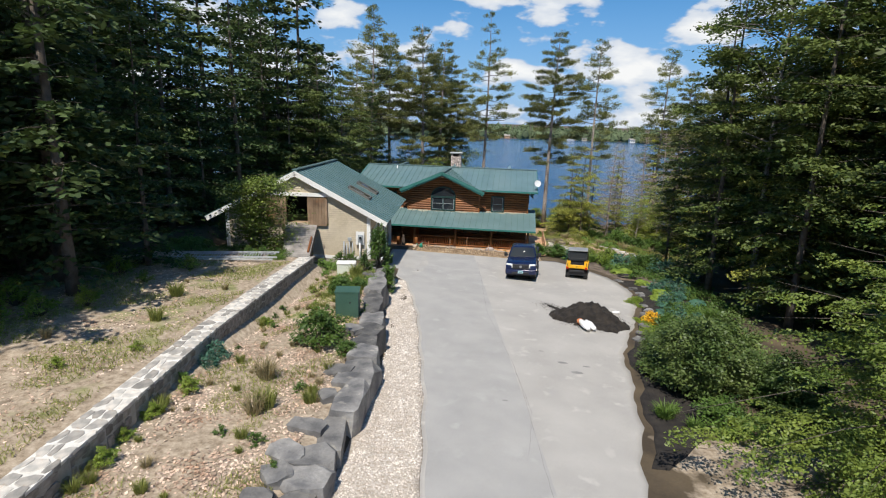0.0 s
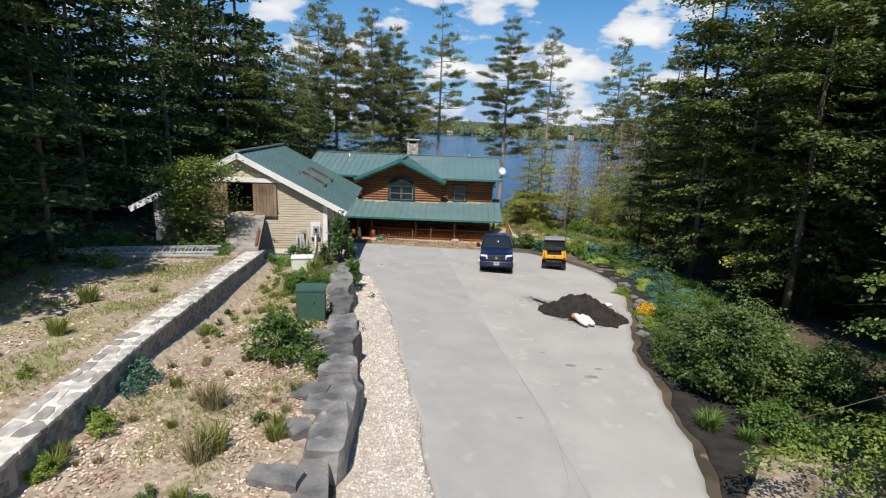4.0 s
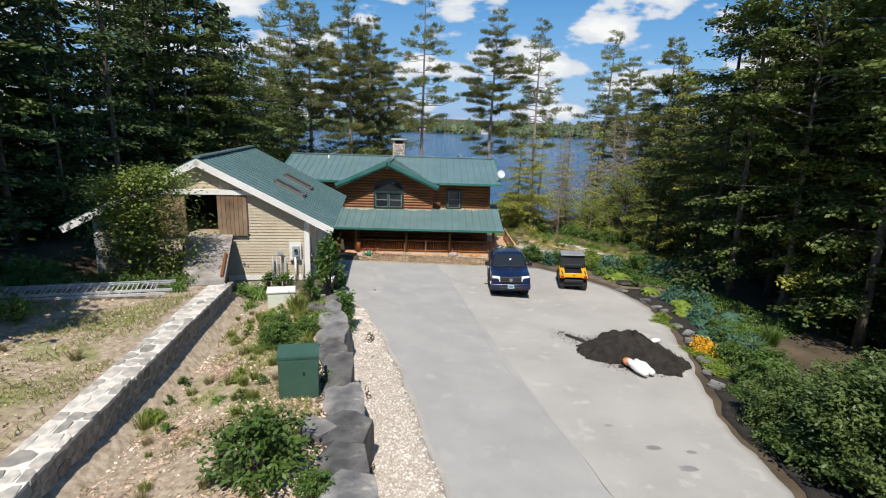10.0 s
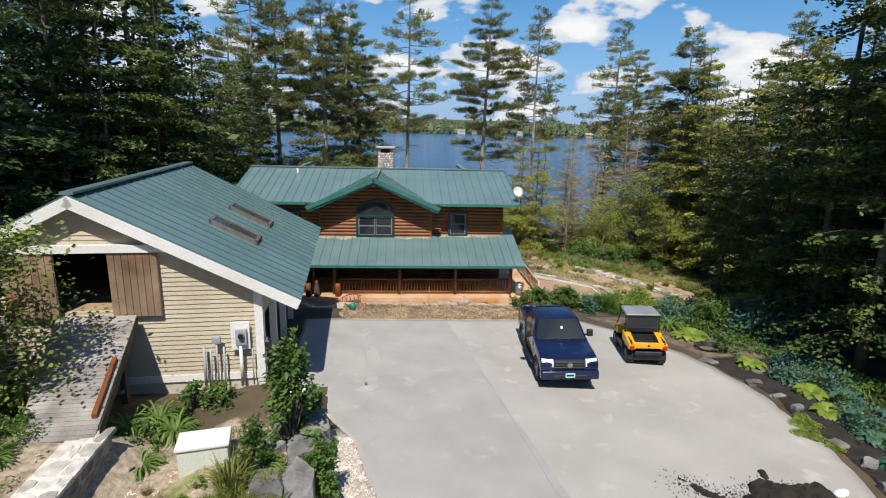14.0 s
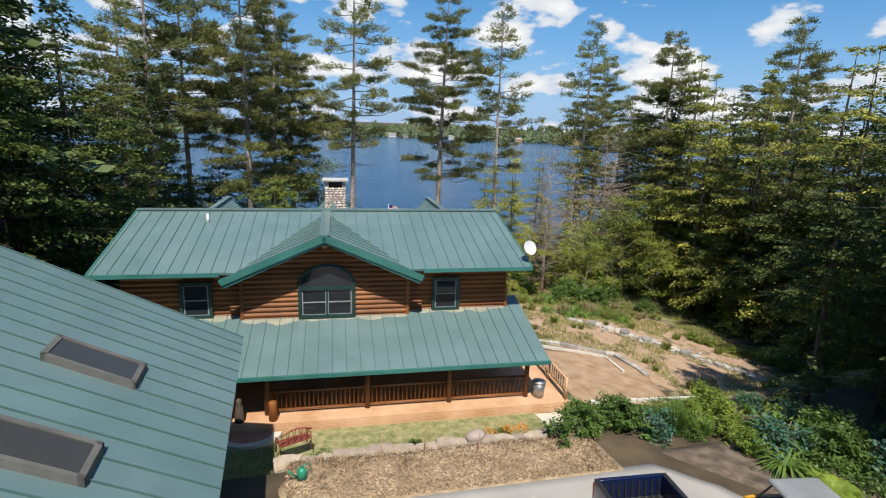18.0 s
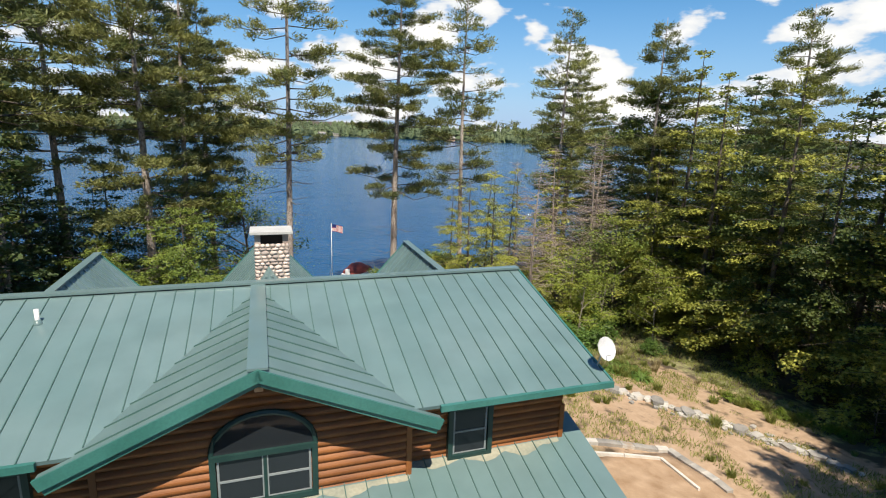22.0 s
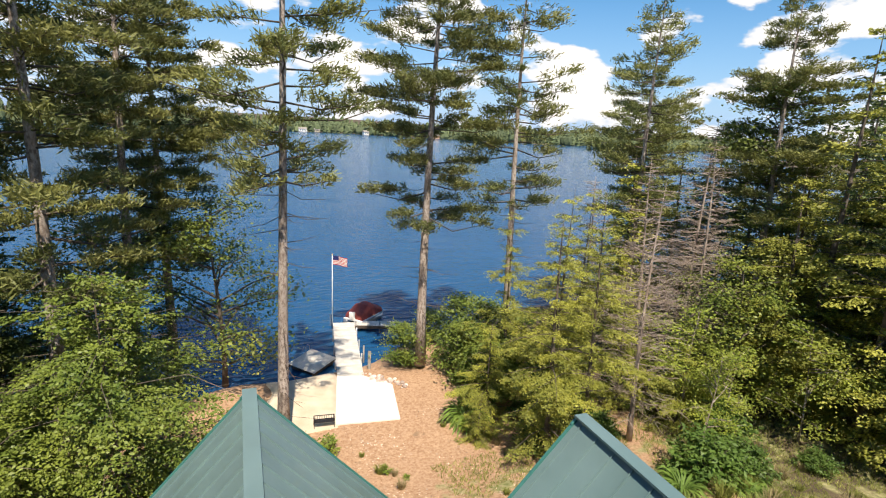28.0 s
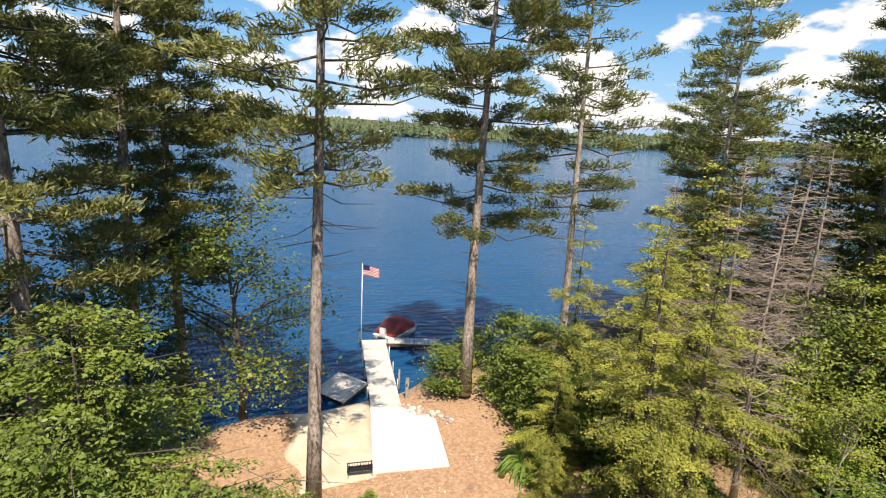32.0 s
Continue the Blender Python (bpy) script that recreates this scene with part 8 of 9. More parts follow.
# litter on the slope to the shore
rng = np.random.default_rng(61)
n = 8000
x, y = rng.uniform(-5, 17, n), rng.uniform(64, 77.4, n)
lump = np.sin(x * 1.1 + np.sin(y * 0.9)) + np.sin(y * 1.3 + 1.3 * np.sin(x * 0.7))
ok = rng.random(n) < 0.35 + 0.3 * lump
x, y = x[ok], y[ok]
v, q = leaf_quads(np.stack([x, y, land(x, y) + 0.02], 1), 0.11, rng, 0.68, 0.6)
tagged(part("shore_litter", numpy_mesh("shore_litter", v, q, M_DRYLEAF), None), "dry leaves and bark chips on the slope above the shore", "leaf litter", kind="stuff")
# gravel stones
n = 12000
y = 3 + 25 * rng.random(n) ** 1.3
a = rock_line(y) + 0.35
b = np.array([drive_left(t) for t in y]) - 0.02
x = a + (b - a) * rng.random(n)
c = np.stack([x, y, land(x, y) + 0.03], 1)
s = rng.uniform(0.015, 0.04, n)[:, None]
o = np.array([[1, 0, 0], [0, 1, 0], [-1, 0, 0], [0, -1, 0], [0, 0, 0.9]])
t = rng.uniform(0, 6.28, n)
rot = np.stack([np.stack([np.cos(t), -np.sin(t), 0 * t], 1), np.stack([np.sin(t), np.cos(t), 0 * t], 1), np.stack([0 * t, 0 * t, 0 * t + 1], 1)], 1)
vv = (np.einsum("nij,kj->nki", rot, o) * s[:, None] + c[:, None]).reshape(-1, 3)
k = np.arange(n)[:, None] * 5
ff = np.concatenate([k + np.array([[0, 1, 4]]), k + np.array([[1, 2, 4]]), k + np.array([[2, 3, 4]]), k + np.array([[3, 0, 4]])])
tagged(part("gravel_stones", numpy_mesh("gravel_stones", vv, ff, M_PEBBLE), None), "loose pinkish gravel stones", "gravel", kind="stuff")

# older, greyer lane of asphalt along the drive
M_OLDLANE = mat("old_asphalt", (0.330, 0.320, 0.306), (0.385, 0.371, 0.352), 0.8, 55, 0.92, bump=0.25, stain=((0.40, 0.388, 0.368), 1.4, 0.60))
ln_ = part("asphalt_lane", strip("asphalt_lane", [(y, drive_left(y) + 0.12, float(np.interp(y, [-8, 13.8, 31.7, 38.5], [5.0, 3.7, 2.6, 2.2])) + 0.008 * math.sin(y * 2.1)) for y in np.arange(-8, 38.3, 0.4)], M_OLDLANE, 0.040, 16, 0.004), None)
ln_.data.polygons.foreach_set("use_smooth", [False] * len(ln_.data.polygons))
tagged(ln_, "older greyer asphalt lane along the drive", "asphalt", kind="structure")

# ---- front of the house ----
# tan mulch strip and low stone edging between drive and lawn
sm = part("mulch_strip", strip("mulch_strip", [(y, -2.6 + 0.2 * math.sin(y * 3), 7.6) for y in np.arange(38.35, 40.75, 0.2)], M_BARKMULCH, 0.06, 26), None)
tagged(sm, "tan wood-chip mulch strip at the head of the drive", "mulch", kind="structure")


M_TANSTONE = mat("tan_stone", (0.26, 0.20, 0.145), (0.46, 0.38, 0.30), 1.8, 26, 0.93, bump=0.4, spread=0.5)


def pale(me):
    me.materials[0] = M_TANSTONE
    return me


rr = random.Random(19)
x = -2.9
i = 0
while x < 7.4:
    w_ = rr.uniform(0.4, 0.9)
    y = 40.85 + 0.0 * x + rr.uniform(-0.06, 0.06)
    tagged(part("edging_stone", pale(rock(w_ * 1.05, rr.uniform(0.35, 0.5), rr.uniform(0.5, 0.62), 200 + i, 0.10)), None, None, "", False, pose(x + w_ / 2, y, 0.70 - 0.03 * x + rr.uniform(-0.04, 0.04), 0, 0, rr.uniform(-6, 6))), "squared tan stone of the low retaining edge", "edging stone", "retaining edge stones")
    x += w_
    i += 1
for x, h in ((-1.6, 0.5), (0.2, 0.9), (1.6, 1.15), (3.4, 0.7)):
    tagged(part("garden_stake", Geo().tube([(0, 0, -0.1), (0.02, 0.01, h)], [0.018, 0.016], 6), M_DECK, None, "", False, pose(x, 40.2, land_z(x, 40.2) + 0.05)), "thin wooden garden stake in mulch", "stake", "garden stakes")
for i in range(9):
    x = -1.5 + i * 1.05
    put((SH2, FLR, GR4)[i % 3], x, 41.5, 0.7, i * 40, 0.55)
for x in (4.2, 4.9, 5.4):
    put(FLR, x, 41.3, 1.0, x * 30, 0.95)
put(SH2, 6.6, 40.4, 1.3, 0)
put(SH1, 7.6, 41.0, 0.9, 0)
put(GR1, 8.0, 41.4, 0.9, 0)
put(GR1, 11.4, 40.6, 1.15, 90)
put(GR1, 12.2, 41.4, 0.8, 30)
put(SH2, 9.4, 40.6, 1.5, 50)
put(SH3, 10.2, 40.2, 1.1, 50)
put(SHL, 13.4, 41.0, 1.6, 50)
put(SHL, 14.4, 42.6, 1.3, 150)
for i in range(26):
    x, y = rnd.uniform(8.5, 17), rnd.uniform(39.4, 42.5)
    put(rnd.choice((SH2, COV, GR4, SH3)), x, y, rnd.uniform(0.5, 0.9), rnd.uniform(0, 360))
rng = np.random.default_rng(71)
n = 11000
x, y = rng.uniform(-2.6, 7.5, n), rng.uniform(38.4, 40.7, n)
c = np.stack([x, y, land(x, y) + 0.09], 1)
v, q = leaf_quads(c, 0.105, rng, 0.5, 0.36)
M_CHIP = mat("wood_chip", (0.20, 0.13, 0.075), (0.48, 0.36, 0.235), 1.2, 8, 0.95, bump=0, island=1.0)
tagged(part("wood_chips", numpy_mesh("wood_chips", v, q, M_CHIP), None), "loose tan wood chips and dry leaves on the strip", "mulch", kind="stuff")
tagged(part("boulder", COBBLES[3], None, None, "", True, pose(3.55, 40.95, 1.22, 0, 0, 20) @ Matrix.Diagonal((3.2, 3.6, 3.0, 1))), "rounded pale boulder set on the stone edge", "boulder")
wcan = thing("watering_can", pose(-2.15, 39.75, land_z(-2.15, 39.75) + 0.06, 0, 0, 200), "green plastic watering can on wood chips", "watering can")
M_CANGREEN = paint("green_plastic", (0.02, 0.26, 0.16), 0.4, 0, 0.2)
part("can", Geo().tube([(0, 0, 0), (0, 0, 0.30), (0, 0, 0.36)], [0.15, 0.13, 0.07], 14), M_CANGREEN, wcan, smooth=True)
part("spout", Geo().tube([(0.12, 0, 0.08), (0.30, 0, 0.28), (0.40, 0, 0.40)], [0.03, 0.022, 0.035], 8), M_CANGREEN, wcan, smooth=True)
part("handle", Geo().tube([(-0.12, 0, 0.10), (-0.28, 0, 0.24), (-0.22, 0, 0.42), (0.0, 0, 0.42)], [0.018] * 4, 6), M_CANGREEN, wcan, smooth=True)
M_RUST = mat("rust_red_iron", (0.20, 0.045, 0.03), (0.34, 0.09, 0.06), 3, 24, 0.7, bump=0.2)
gb = thing("garden_bench", pose(-2.35, 42.9, 0.30, 0, 0, -160), "rust-red ornate iron bench beside the entry step", "bench")
for x in (-0.55, 0.55):
    part("bench_end", Geo().tube([(x, -0.24, 0), (x, -0.20, 0.58), (x, 0.16, 0.60), (x, 0.22, 0)], [0.028] * 4, 6), M_RUST, gb, smooth=True)
for i in range(6):
    part("seat_slat", Geo().box((-0.55, -0.20 + i * 0.075, 0.40), (0.55, -0.15 + i * 0.075, 0.43)), M_RUST, gb)
part("back_rail", Geo().tube([(-0.55 + 0.11 * i, 0.22, 0.78 + 0.16 * math.sin(math.pi * i / 10)) for i in range(11)], [0.026] * 11, 6), M_RUST, gb, smooth=True)
for i in range(9):
    x = -0.46 + i * 0.115
    part("back_bar", Geo().tube([(x, 0.20, 0.43), (x + 0.05 * (-1) ** i, 0.22, 0.62), (x, 0.22, 0.80 + 0.12 * math.sin(math.pi * (x + 0.55) / 1.1))], [0.014] * 3, 5), M_RUST, gb)
rng = np.random.default_rng(73)
n = 9000
x, y = rng.uniform(-8.5, -2.9, n), rng.uniform(40.9, 43.6, n)
c = np.stack([x, y, land(x, y) + 0.03], 1)
v, q = leaf_quads(c, 0.14, rng, 0.0, 0.12, 0.0, np.repeat(np.array([[0.0, 0.0, 0.8]]), n, 0))
tagged(part("front_lawn", numpy_mesh("front_lawn", v, q, M_GRASS), None), "short green lawn before the porch", "grass", kind="stuff")
for x, y, p, sc_ in ((12.5, 39.4, SHL, 1.3), (13.9, 38.4, SH3, 1.5), (15.2, 37.4, SH1, 1.15), (16.4, 36.2, SH3, 1.6), (14.8, 39.6, SHL, 1.5), (16.2, 38.4, SH1, 1.1), (17.4, 37.0, SH2, 1.8), (17.0, 34.8, SH3, 1.3), (12.0, 40.6, SHL, 1.5), (13.2, 40.4, SHL, 1.6), (10.4, 40.7, GR1, 1.05), (11.0, 40.2, GR1, 1.25), (11.8, 39.8, GR4, 1.3), (12.6, 38.4, GR4, 1.3), (9.2, 41.2, SH1, 0.9), (13.6, 34.0, SH2, 1.0), (13.4, 36.0, HOL, 1.3)):
    put(p, x, y, sc_, (x * 71 + y * 37) % 360)
# half-round brick step, figure, log stumps, trash can, side rail, chairs on the porch
HM = HOUSE
st = thing("entry_step", HM @ pose(-2.75, -2.75, 0), "half-round brick and stone entry step", "step")
arc = [(1.15 * math.cos(math.pi + math.pi * i / 16), 0.85 * math.sin(math.pi + math.pi * i / 16)) for i in range(17)]
part("step_base", Geo().prism(arc, -0.1, 0.2), M_CONCRETE, st)
M_BRICK = mat("brick_red", (0.36, 0.15, 0.10), (0.50, 0.25, 0.17), 3, 30, 0.9, bump=0.3, spread=0.3)
part("brick_inlay", Geo().prism([(a * 0.72, b * 0.72) for a, b in arc], 0.19, 0.215), M_BRICK, st)
for x in (-3.62, -1.95):
    lg = thing("log_stump", HM @ pose(x, -2.25, 0.40), "short upright peeled log beside the porch entry", "log post", "entry log posts")
    part("log", Geo().tube([(0, 0, 0), (0, 0, 0.72), (0, 0, 0.76)], [0.16, 0.15, 0.12], 12), M_LOG, lg, smooth=True)
fg = Geo().tube([(0, 0, 0), (0, 0, 0.12), (0, 0, 0.4), (0, 0, 0.62), (0, 0, 0.72), (0, 0, 0.86), (0, 0, 0.95)], [0.17, 0.19, 0.15, 0.13, 0.07, 0.11, 0.03], 12)
tagged(part("garden_statue", fg, M_DARKBEAM, None, "", True, HM @ pose(-3.15, -2.2, 0.40)), "small carved wooden figure standing by the steps", "statue")
tc_ = thing("trash_can", HM @ pose(8.75, -1.9, 0.40), "galvanised grey trash can on the side deck", "trash can")
M_GALV = mat("galvanised", (0.32, 0.33, 0.34), (0.45, 0.46, 0.47), 2, 20, 0.4, 0.7, 0.05)
part("can", Geo().tube([(0, 0, 0), (0, 0, 0.66)], [0.22, 0.27], 16), M_GALV, tc_, smooth=True)
part("lid", Geo().tube([(0, 0, 0.66), (0, 0, 0.70), (0, 0, 0.76)], [0.29, 0.29, 0.06], 16), M_GALV, tc_, smooth=True)
sr = thing("side_railing", HM @ pose(9.8, 0, 0.4), "peeled log railing along the side deck", "railing")
for v in (-2.3, -0.4, 1.5, 3.4):
    part("post", Geo().tube([(0, v, 0), (0, v, 1.0)], [0.06, 0.055], 8), M_DECK, sr, smooth=True)
for h in (0.25, 0.92):
    part("rail", Geo().tube([(0, -2.3, h), (0, 3.4, h)], [0.045, 0.045], 8), M_DECK, sr, smooth=True)
for i in range(24):
    v = -2.2 + i * 0.235
    part("baluster", Geo().tube([(0, v, 0.25), (0, v, 0.92)], [0.022, 0.022], 6), M_DECK, sr, smooth=True)
part("deck_extension", Geo().box((8.1, WV + 0.3, 0.22), (9.9, 5.0, 0.40)), M_DECK, house)
part("side_step", Geo().box((8.0, PV - 0.9, -0.4), (9.6, PV + 0.05, 0.02), None, 0.03), M_CONCRETE, house)


part("front_door", Geo().box((-3.3, WV + 0.2, 0.4), (-2.35, WV + 0.28, 2.45)), M_LOG, house)
part("porch_window", Geo().box((-5.2, WV + 0.2, 1.2), (-4.2, WV + 0.24, 2.2)), M_PANE, house)
part("porch_window", Geo().box((2.0, WV + 0.2, 1.2), (3.6, WV + 0.24, 2.2)), M_PANE, house)
part("porch_window", Geo().box((5.3, WV + 0.2, 1.2), (6.6, WV + 0.24, 2.2)), M_PANE, house)
# satellite dish beside the right gable
ds = thing("satellite_dish", HM @ pose(8.52, 0.54, 6.02) @ Matrix.Scale(0.74, 4), "pale satellite dish on a bracket at the roof edge", "satellite dish")
g = Geo()
n = 18
vs = [(0, 0, 0)]
fs = []
for r_, d_ in ((0.15, 0.012), (0.30, 0.05), (0.40, 0.09)):
    vs += [(r_ * math.cos(6.283 * i / n), r_ * 1.1 * math.sin(6.283 * i / n), d_) for i in range(n)]
fs += [(0, 1 + i, 1 + (i + 1) % n) for i in range(n)] + [(1 + r * n + i, 1 + r * n + n + i, 1 + r * n + n + (i + 1) % n, 1 + r * n + (i + 1) % n) for r in range(2) for i in range(n)]
vs2 = [(x, y, z - 0.02) for x, y, z in vs]
k = len(vs)
g.add(vs + vs2, fs + [tuple(k + i for i in f[::-1]) for f in fs])
part("reflector", g, M_GREYLIGHT := mat("dish_grey", (0.55, 0.56, 0.57), (0.64, 0.65, 0.66), 2, 20, 0.6, bump=0), ds, "", True, pose(0.45, 0, 0.35, 62, 0, 8))
part("mount_arm", Geo().tube([(0.40, 0.30, -0.42), (0.42, 0.22, -0.1), (0.44, 0.07, 0.30)], [0.03, 0.03, 0.025], 8), M_GALV, ds)
part("feed_arm", Geo().tube([(0.45, -0.05, 0.1), (0.30, -0.55, 0.35)], [0.015, 0.015], 6), M_GALV, ds)

# ---- garden plot and bank to the right of the house ----
def on_land(pts, lift=0.0):
    return [(x, y, land_z(x, y) + lift) for x, y in pts]


gp = Geo()
out = [(9.9, 45.2), (15.2, 44.6), (16.2, 48.2), (16.1, 51.0), (12.0, 51.6), (10.2, 51.4)]
cols = 10
rows_ = []
for y in np.arange(44.9, 51.5, 0.4):
    rows_.append((y, float(np.interp(y, [44.9, 51.5], [9.95, 10.2])), float(np.interp(y, [44.9, 48.2, 51.5], [15.2, 16.2, 16.0]))))
M_PLOT = mat("garden_soil", (0.30, 0.19, 0.11), (0.46, 0.32, 0.21), 1.5, 30, 0.97, bump=0.6)
tagged(part("garden_plot", strip("garden_plot", rows_, M_PLOT, 0.04, 14), None), "bare tan soil of a rectangular garden plot", "garden plot", kind="structure")
rr = random.Random(23)


def stone_row(pts, step, lo, hi, seed, material=None, label="pale flat stone of a garden border", name="border_stone", group="garden border stones"):
    i = 0
    for (x0, y0), (x1, y1) in zip(pts, pts[1:]):
        L = math.hypot(x1 - x0, y1 - y0)
        n = max(1, int(L / step))
        for k in range(n):
            t = (k + 0.5) / n
            x, y = x0 + (x1 - x0) * t + rr.uniform(-0.1, 0.1), y0 + (y1 - y0) * t + rr.uniform(-0.1, 0.1)
            s = rr.uniform(lo, hi)
            me = rock(s * 1.1, s * 0.8, s * 0.5, seed + i, 0.14)
            me.materials[0] = material or M_CAPSTONE
            tagged(part(name, me, None, None, "", False, pose(x, y, land_z(x, y) - 0.06, 0, 0, rr.uniform(0, 180))), label, "stone", group)
            i += 1


border = thing("garden_border", pose(0, 0, 0), "straight pale paver border with dark mulch inside", "garden border")
for (x0, y0), (x1, y1), w_, h_, m_, nm_ in (((10.2, 53.0), (16.25, 51.4), 0.34, 0.16, M_CAPSTONE, "paver"), ((16.25, 51.4), (16.1, 48.2), 0.34, 0.16, M_CAPSTONE, "paver"), ((10.2, 52.0), (15.1, 50.75), 0.12, 0.12, M_DOCK, "board"), ((15.1, 50.75), (14.9, 48.6), 0.12, 0.12, M_DOCK, "board")):
    L_ = math.hypot(x1 - x0, y1 - y0)
    n_p = int(L_ / (0.55 if nm_ == "paver" else 1.6))
    for k in range(n_p):
        a_, b_ = k / n_p, (k + 0.985) / n_p
        p_, q_ = (x0 + (x1 - x0) * a_, y0 + (y1 - y0) * a_), (x0 + (x1 - x0) * b_, y0 + (y1 - y0) * b_)
        beam(border, nm_, (*p_, land_z(*p_) + 0.16 + rr.uniform(-0.015, 0.015)), (*q_, land_z(*q_) + 0.16 + rr.uniform(-0.015, 0.015)), w_, h_ + 0.1, m_)
stone_row([(16.8, 58.5), (19.8, 55.9), (22.6, 52.0), (25.0, 48.0)], 0.40, 0.3, 0.7, 400, None, "rough pale stone in a tumbled row on the bank", "bank_stone", "tumbled stone row")
for k in range(90):
    t = rr.random()
    x, y = 18.6 + 6.4 * t + rr.gauss(0, 0.55), 57.6 - 8.2 * t + rr.gauss(0, 0.45)
    s = rr.uniform(0.10, 0.28)
    me = rock(s * 1.1, s * 0.9, s * 0.6, 700 + k, 0.14)
    me.materials[0] = M_CAPSTONE
    tagged(part("bank_stone", me, None, None, "", False, pose(x, y, land_z(x, y) - 0.03, 0, 0, rr.uniform(0, 180))), "small pale rubble stone on the dirt bank", "stone", "tumbled stone row")
for k in range(80):
    t = rr.random()
    x, y = (21.2 + 1.8 * rr.random(), 59.6 + 5.5 * rr.random()) if k % 2 else (25.8 + 3.6 * t + rr.gauss(0, 0.4), 56.0 - 5.2 * t + rr.gauss(0, 0.5))
    put((GR2, GR2, SHL, FERN)[k % 4], x, y, rr.uniform(0.5, 1.0), rr.uniform(0, 360))
beam(thing("garden_edging", pose(0, 0, 0), "weathered timber edging of the garden plot", "edging"), "timber", (10.4, 44.85, land_z(10.4, 44.85) + 0.14), (16.5, 43.9, land_z(16.5, 43.9) + 0.14), 0.14, 0.14, M_DOCK)
for i in range(70):
    x, y = rnd.uniform(11, 28), rnd.uniform(42, 66)
    if 9.6 < x < 17.2 and 44 < y < 52.2:
        continue
    put(rnd.choice((GR2, GR2, GR2, GR3)), x, y, rnd.uniform(0.4, 0.9), rnd.uniform(0, 360))
for i in range(40):
    x, y = rnd.uniform(12, 26), rnd.uniform(58, 67)
    put(rnd.choice((GR2, FERN, GR3)), x, y, rnd.uniform(0.7, 1.4), rnd.uniform(0, 360))

# thin sunlit grass over the bank
rng = np.random.default_rng(16)
n = 60000
x, y = rng.uniform(9.8, 33, n), rng.uniform(42, 72, n)
pt = np.sin(x * 0.9 + 1.3 * np.sin(y * 0.6)) + np.sin(y * 1.1 + 0.8 * np.sin(x * 0.8)) + 0.8 * np.sin(x * 2.3 - y * 1.7)
ok = (pt > -0.35 - 0.05 * (y - 50)) & ~((x < 17.0) & (y > 44) & (y < 52)) & (np.abs(y - (62.5 - 0.95 * (x - 14))) > 1.0)
x, y, pt = x[ok], y[ok], pt[ok]
c = np.stack([x, y, land(x, y) + 0.06 + 0.02 * pt], 1)
v, q = leaf_quads(c, 0.30, rng, 0.0, 0.10, 0.0, np.repeat(np.array([[0.0, 0.0, 1.0]]), len(x), 0))
tagged(part("bank_grass", numpy_mesh("bank_grass", v, q, M_GRASS), None), "thin yellow-green grass growing in patches on the bank", "grass", kind="stuff")

# ---- waterfront ----
pad = [(6.47, 77.45), (10.08, 76.75), (11.1, 80.9), (9.75, 82.6), (8.0, 83.2)]
M_PADCON = mat("weathered_white_concrete", (0.62, 0.59, 0.55), (0.76, 0.73, 0.69), 0.8, 30, 0.9, bump=0.15, stain=((0.45, 0.40, 0.34), 0.4, 0.64))
tagged(part("boat_ramp", Geo().prism(pad, -4.75, -4.33), M_PADCON, None), "pale concrete pad leading onto the dock", "concrete pad", kind="structure")
tagged(part("sand_beach", strip("sand_beach", [(y, np.interp(y, [77, 80, 84.4], [3.2, 3.0, 3.9]) + 0.25 * math.sin(y * 1.7), np.interp(y, [77, 83.4, 84.4], [6.5, 8.0, 8.0])) for y in np.arange(77.2, 84.6, 0.4)], M_SAND, 0.06, 10, 0.3), None), "small sandy beach beside the concrete pad", "sand", kind="structure")
dm = pose(8.87, 82.9, -4.35, 0, 0, -12.3)
dock = thing("dock", dm, "long pale plank dock on posts reaching into the lake", "dock")
for i in range(62):
    part("plank", Geo().box((-0.88, i * 0.162, -0.04), (0.88, i * 0.162 + 0.152, 0.0)), M_DOCK, dock)
for x in (-0.8, 0.8):
    part("stringer", Geo().box((x - 0.05, 0, -0.25), (x + 0.05, 10.05, -0.04)), M_GREYWOOD, dock)
for y in (2.5, 5.0, 7.5, 9.9):
    for x in (-0.93, 0.93):
        part("dock_post", Geo().tube([(x, y, -3.0), (x, y, 0.5 if y > 7 or x > 0 else 0.1)], [0.045, 0.045], 8), M_GALV, dock, smooth=True)
part("mooring_post", Geo().tube([(1.35, 1.2, -1.5), (1.35, 1.2, 1.2)], [0.12, 0.11], 10), M_GREYWOOD, dock, smooth=True)
part("mooring_post", Geo().tube([(1.15, 3.4, -1.5), (1.15, 3.4, 0.7)], [0.06, 0.06], 8), M_GREYWOOD, dock, smooth=True)
fp = thing("flagpole", pose(10.02, 92.6, -4.35), "slim white flagpole at the end of the dock", "flagpole")
part("pole", Geo().tube([(0, 0, -0.3), (0, 0, 6.0)], [0.045, 0.03], 8), M_WHITE, fp, smooth=True)
part("finial", Geo().tube([(0, 0, 6.0), (0, 0, 6.05), (0, 0, 6.1)], [0.02, 0.05, 0.01], 8), M_GOLD, fp, smooth=True)
part("rail_stub", Geo().tube([(-0.25, -0.3, 0), (-0.25, -0.3, 1.0)], [0.03, 0.03], 8), M_GALV, fp)
flag = thing("flag", pose(10.05, 92.6, 0.85, 0, 0, -25) @ Matrix.Scale(0.75, 4), "red and white striped flag with blue canton flying from the pole", "flag")
M_FRED = mat("flag_red", (0.55, 0.03, 0.05), (0.62, 0.06, 0.08), 2, 20, 0.8, bump=0, through_light=0.3)
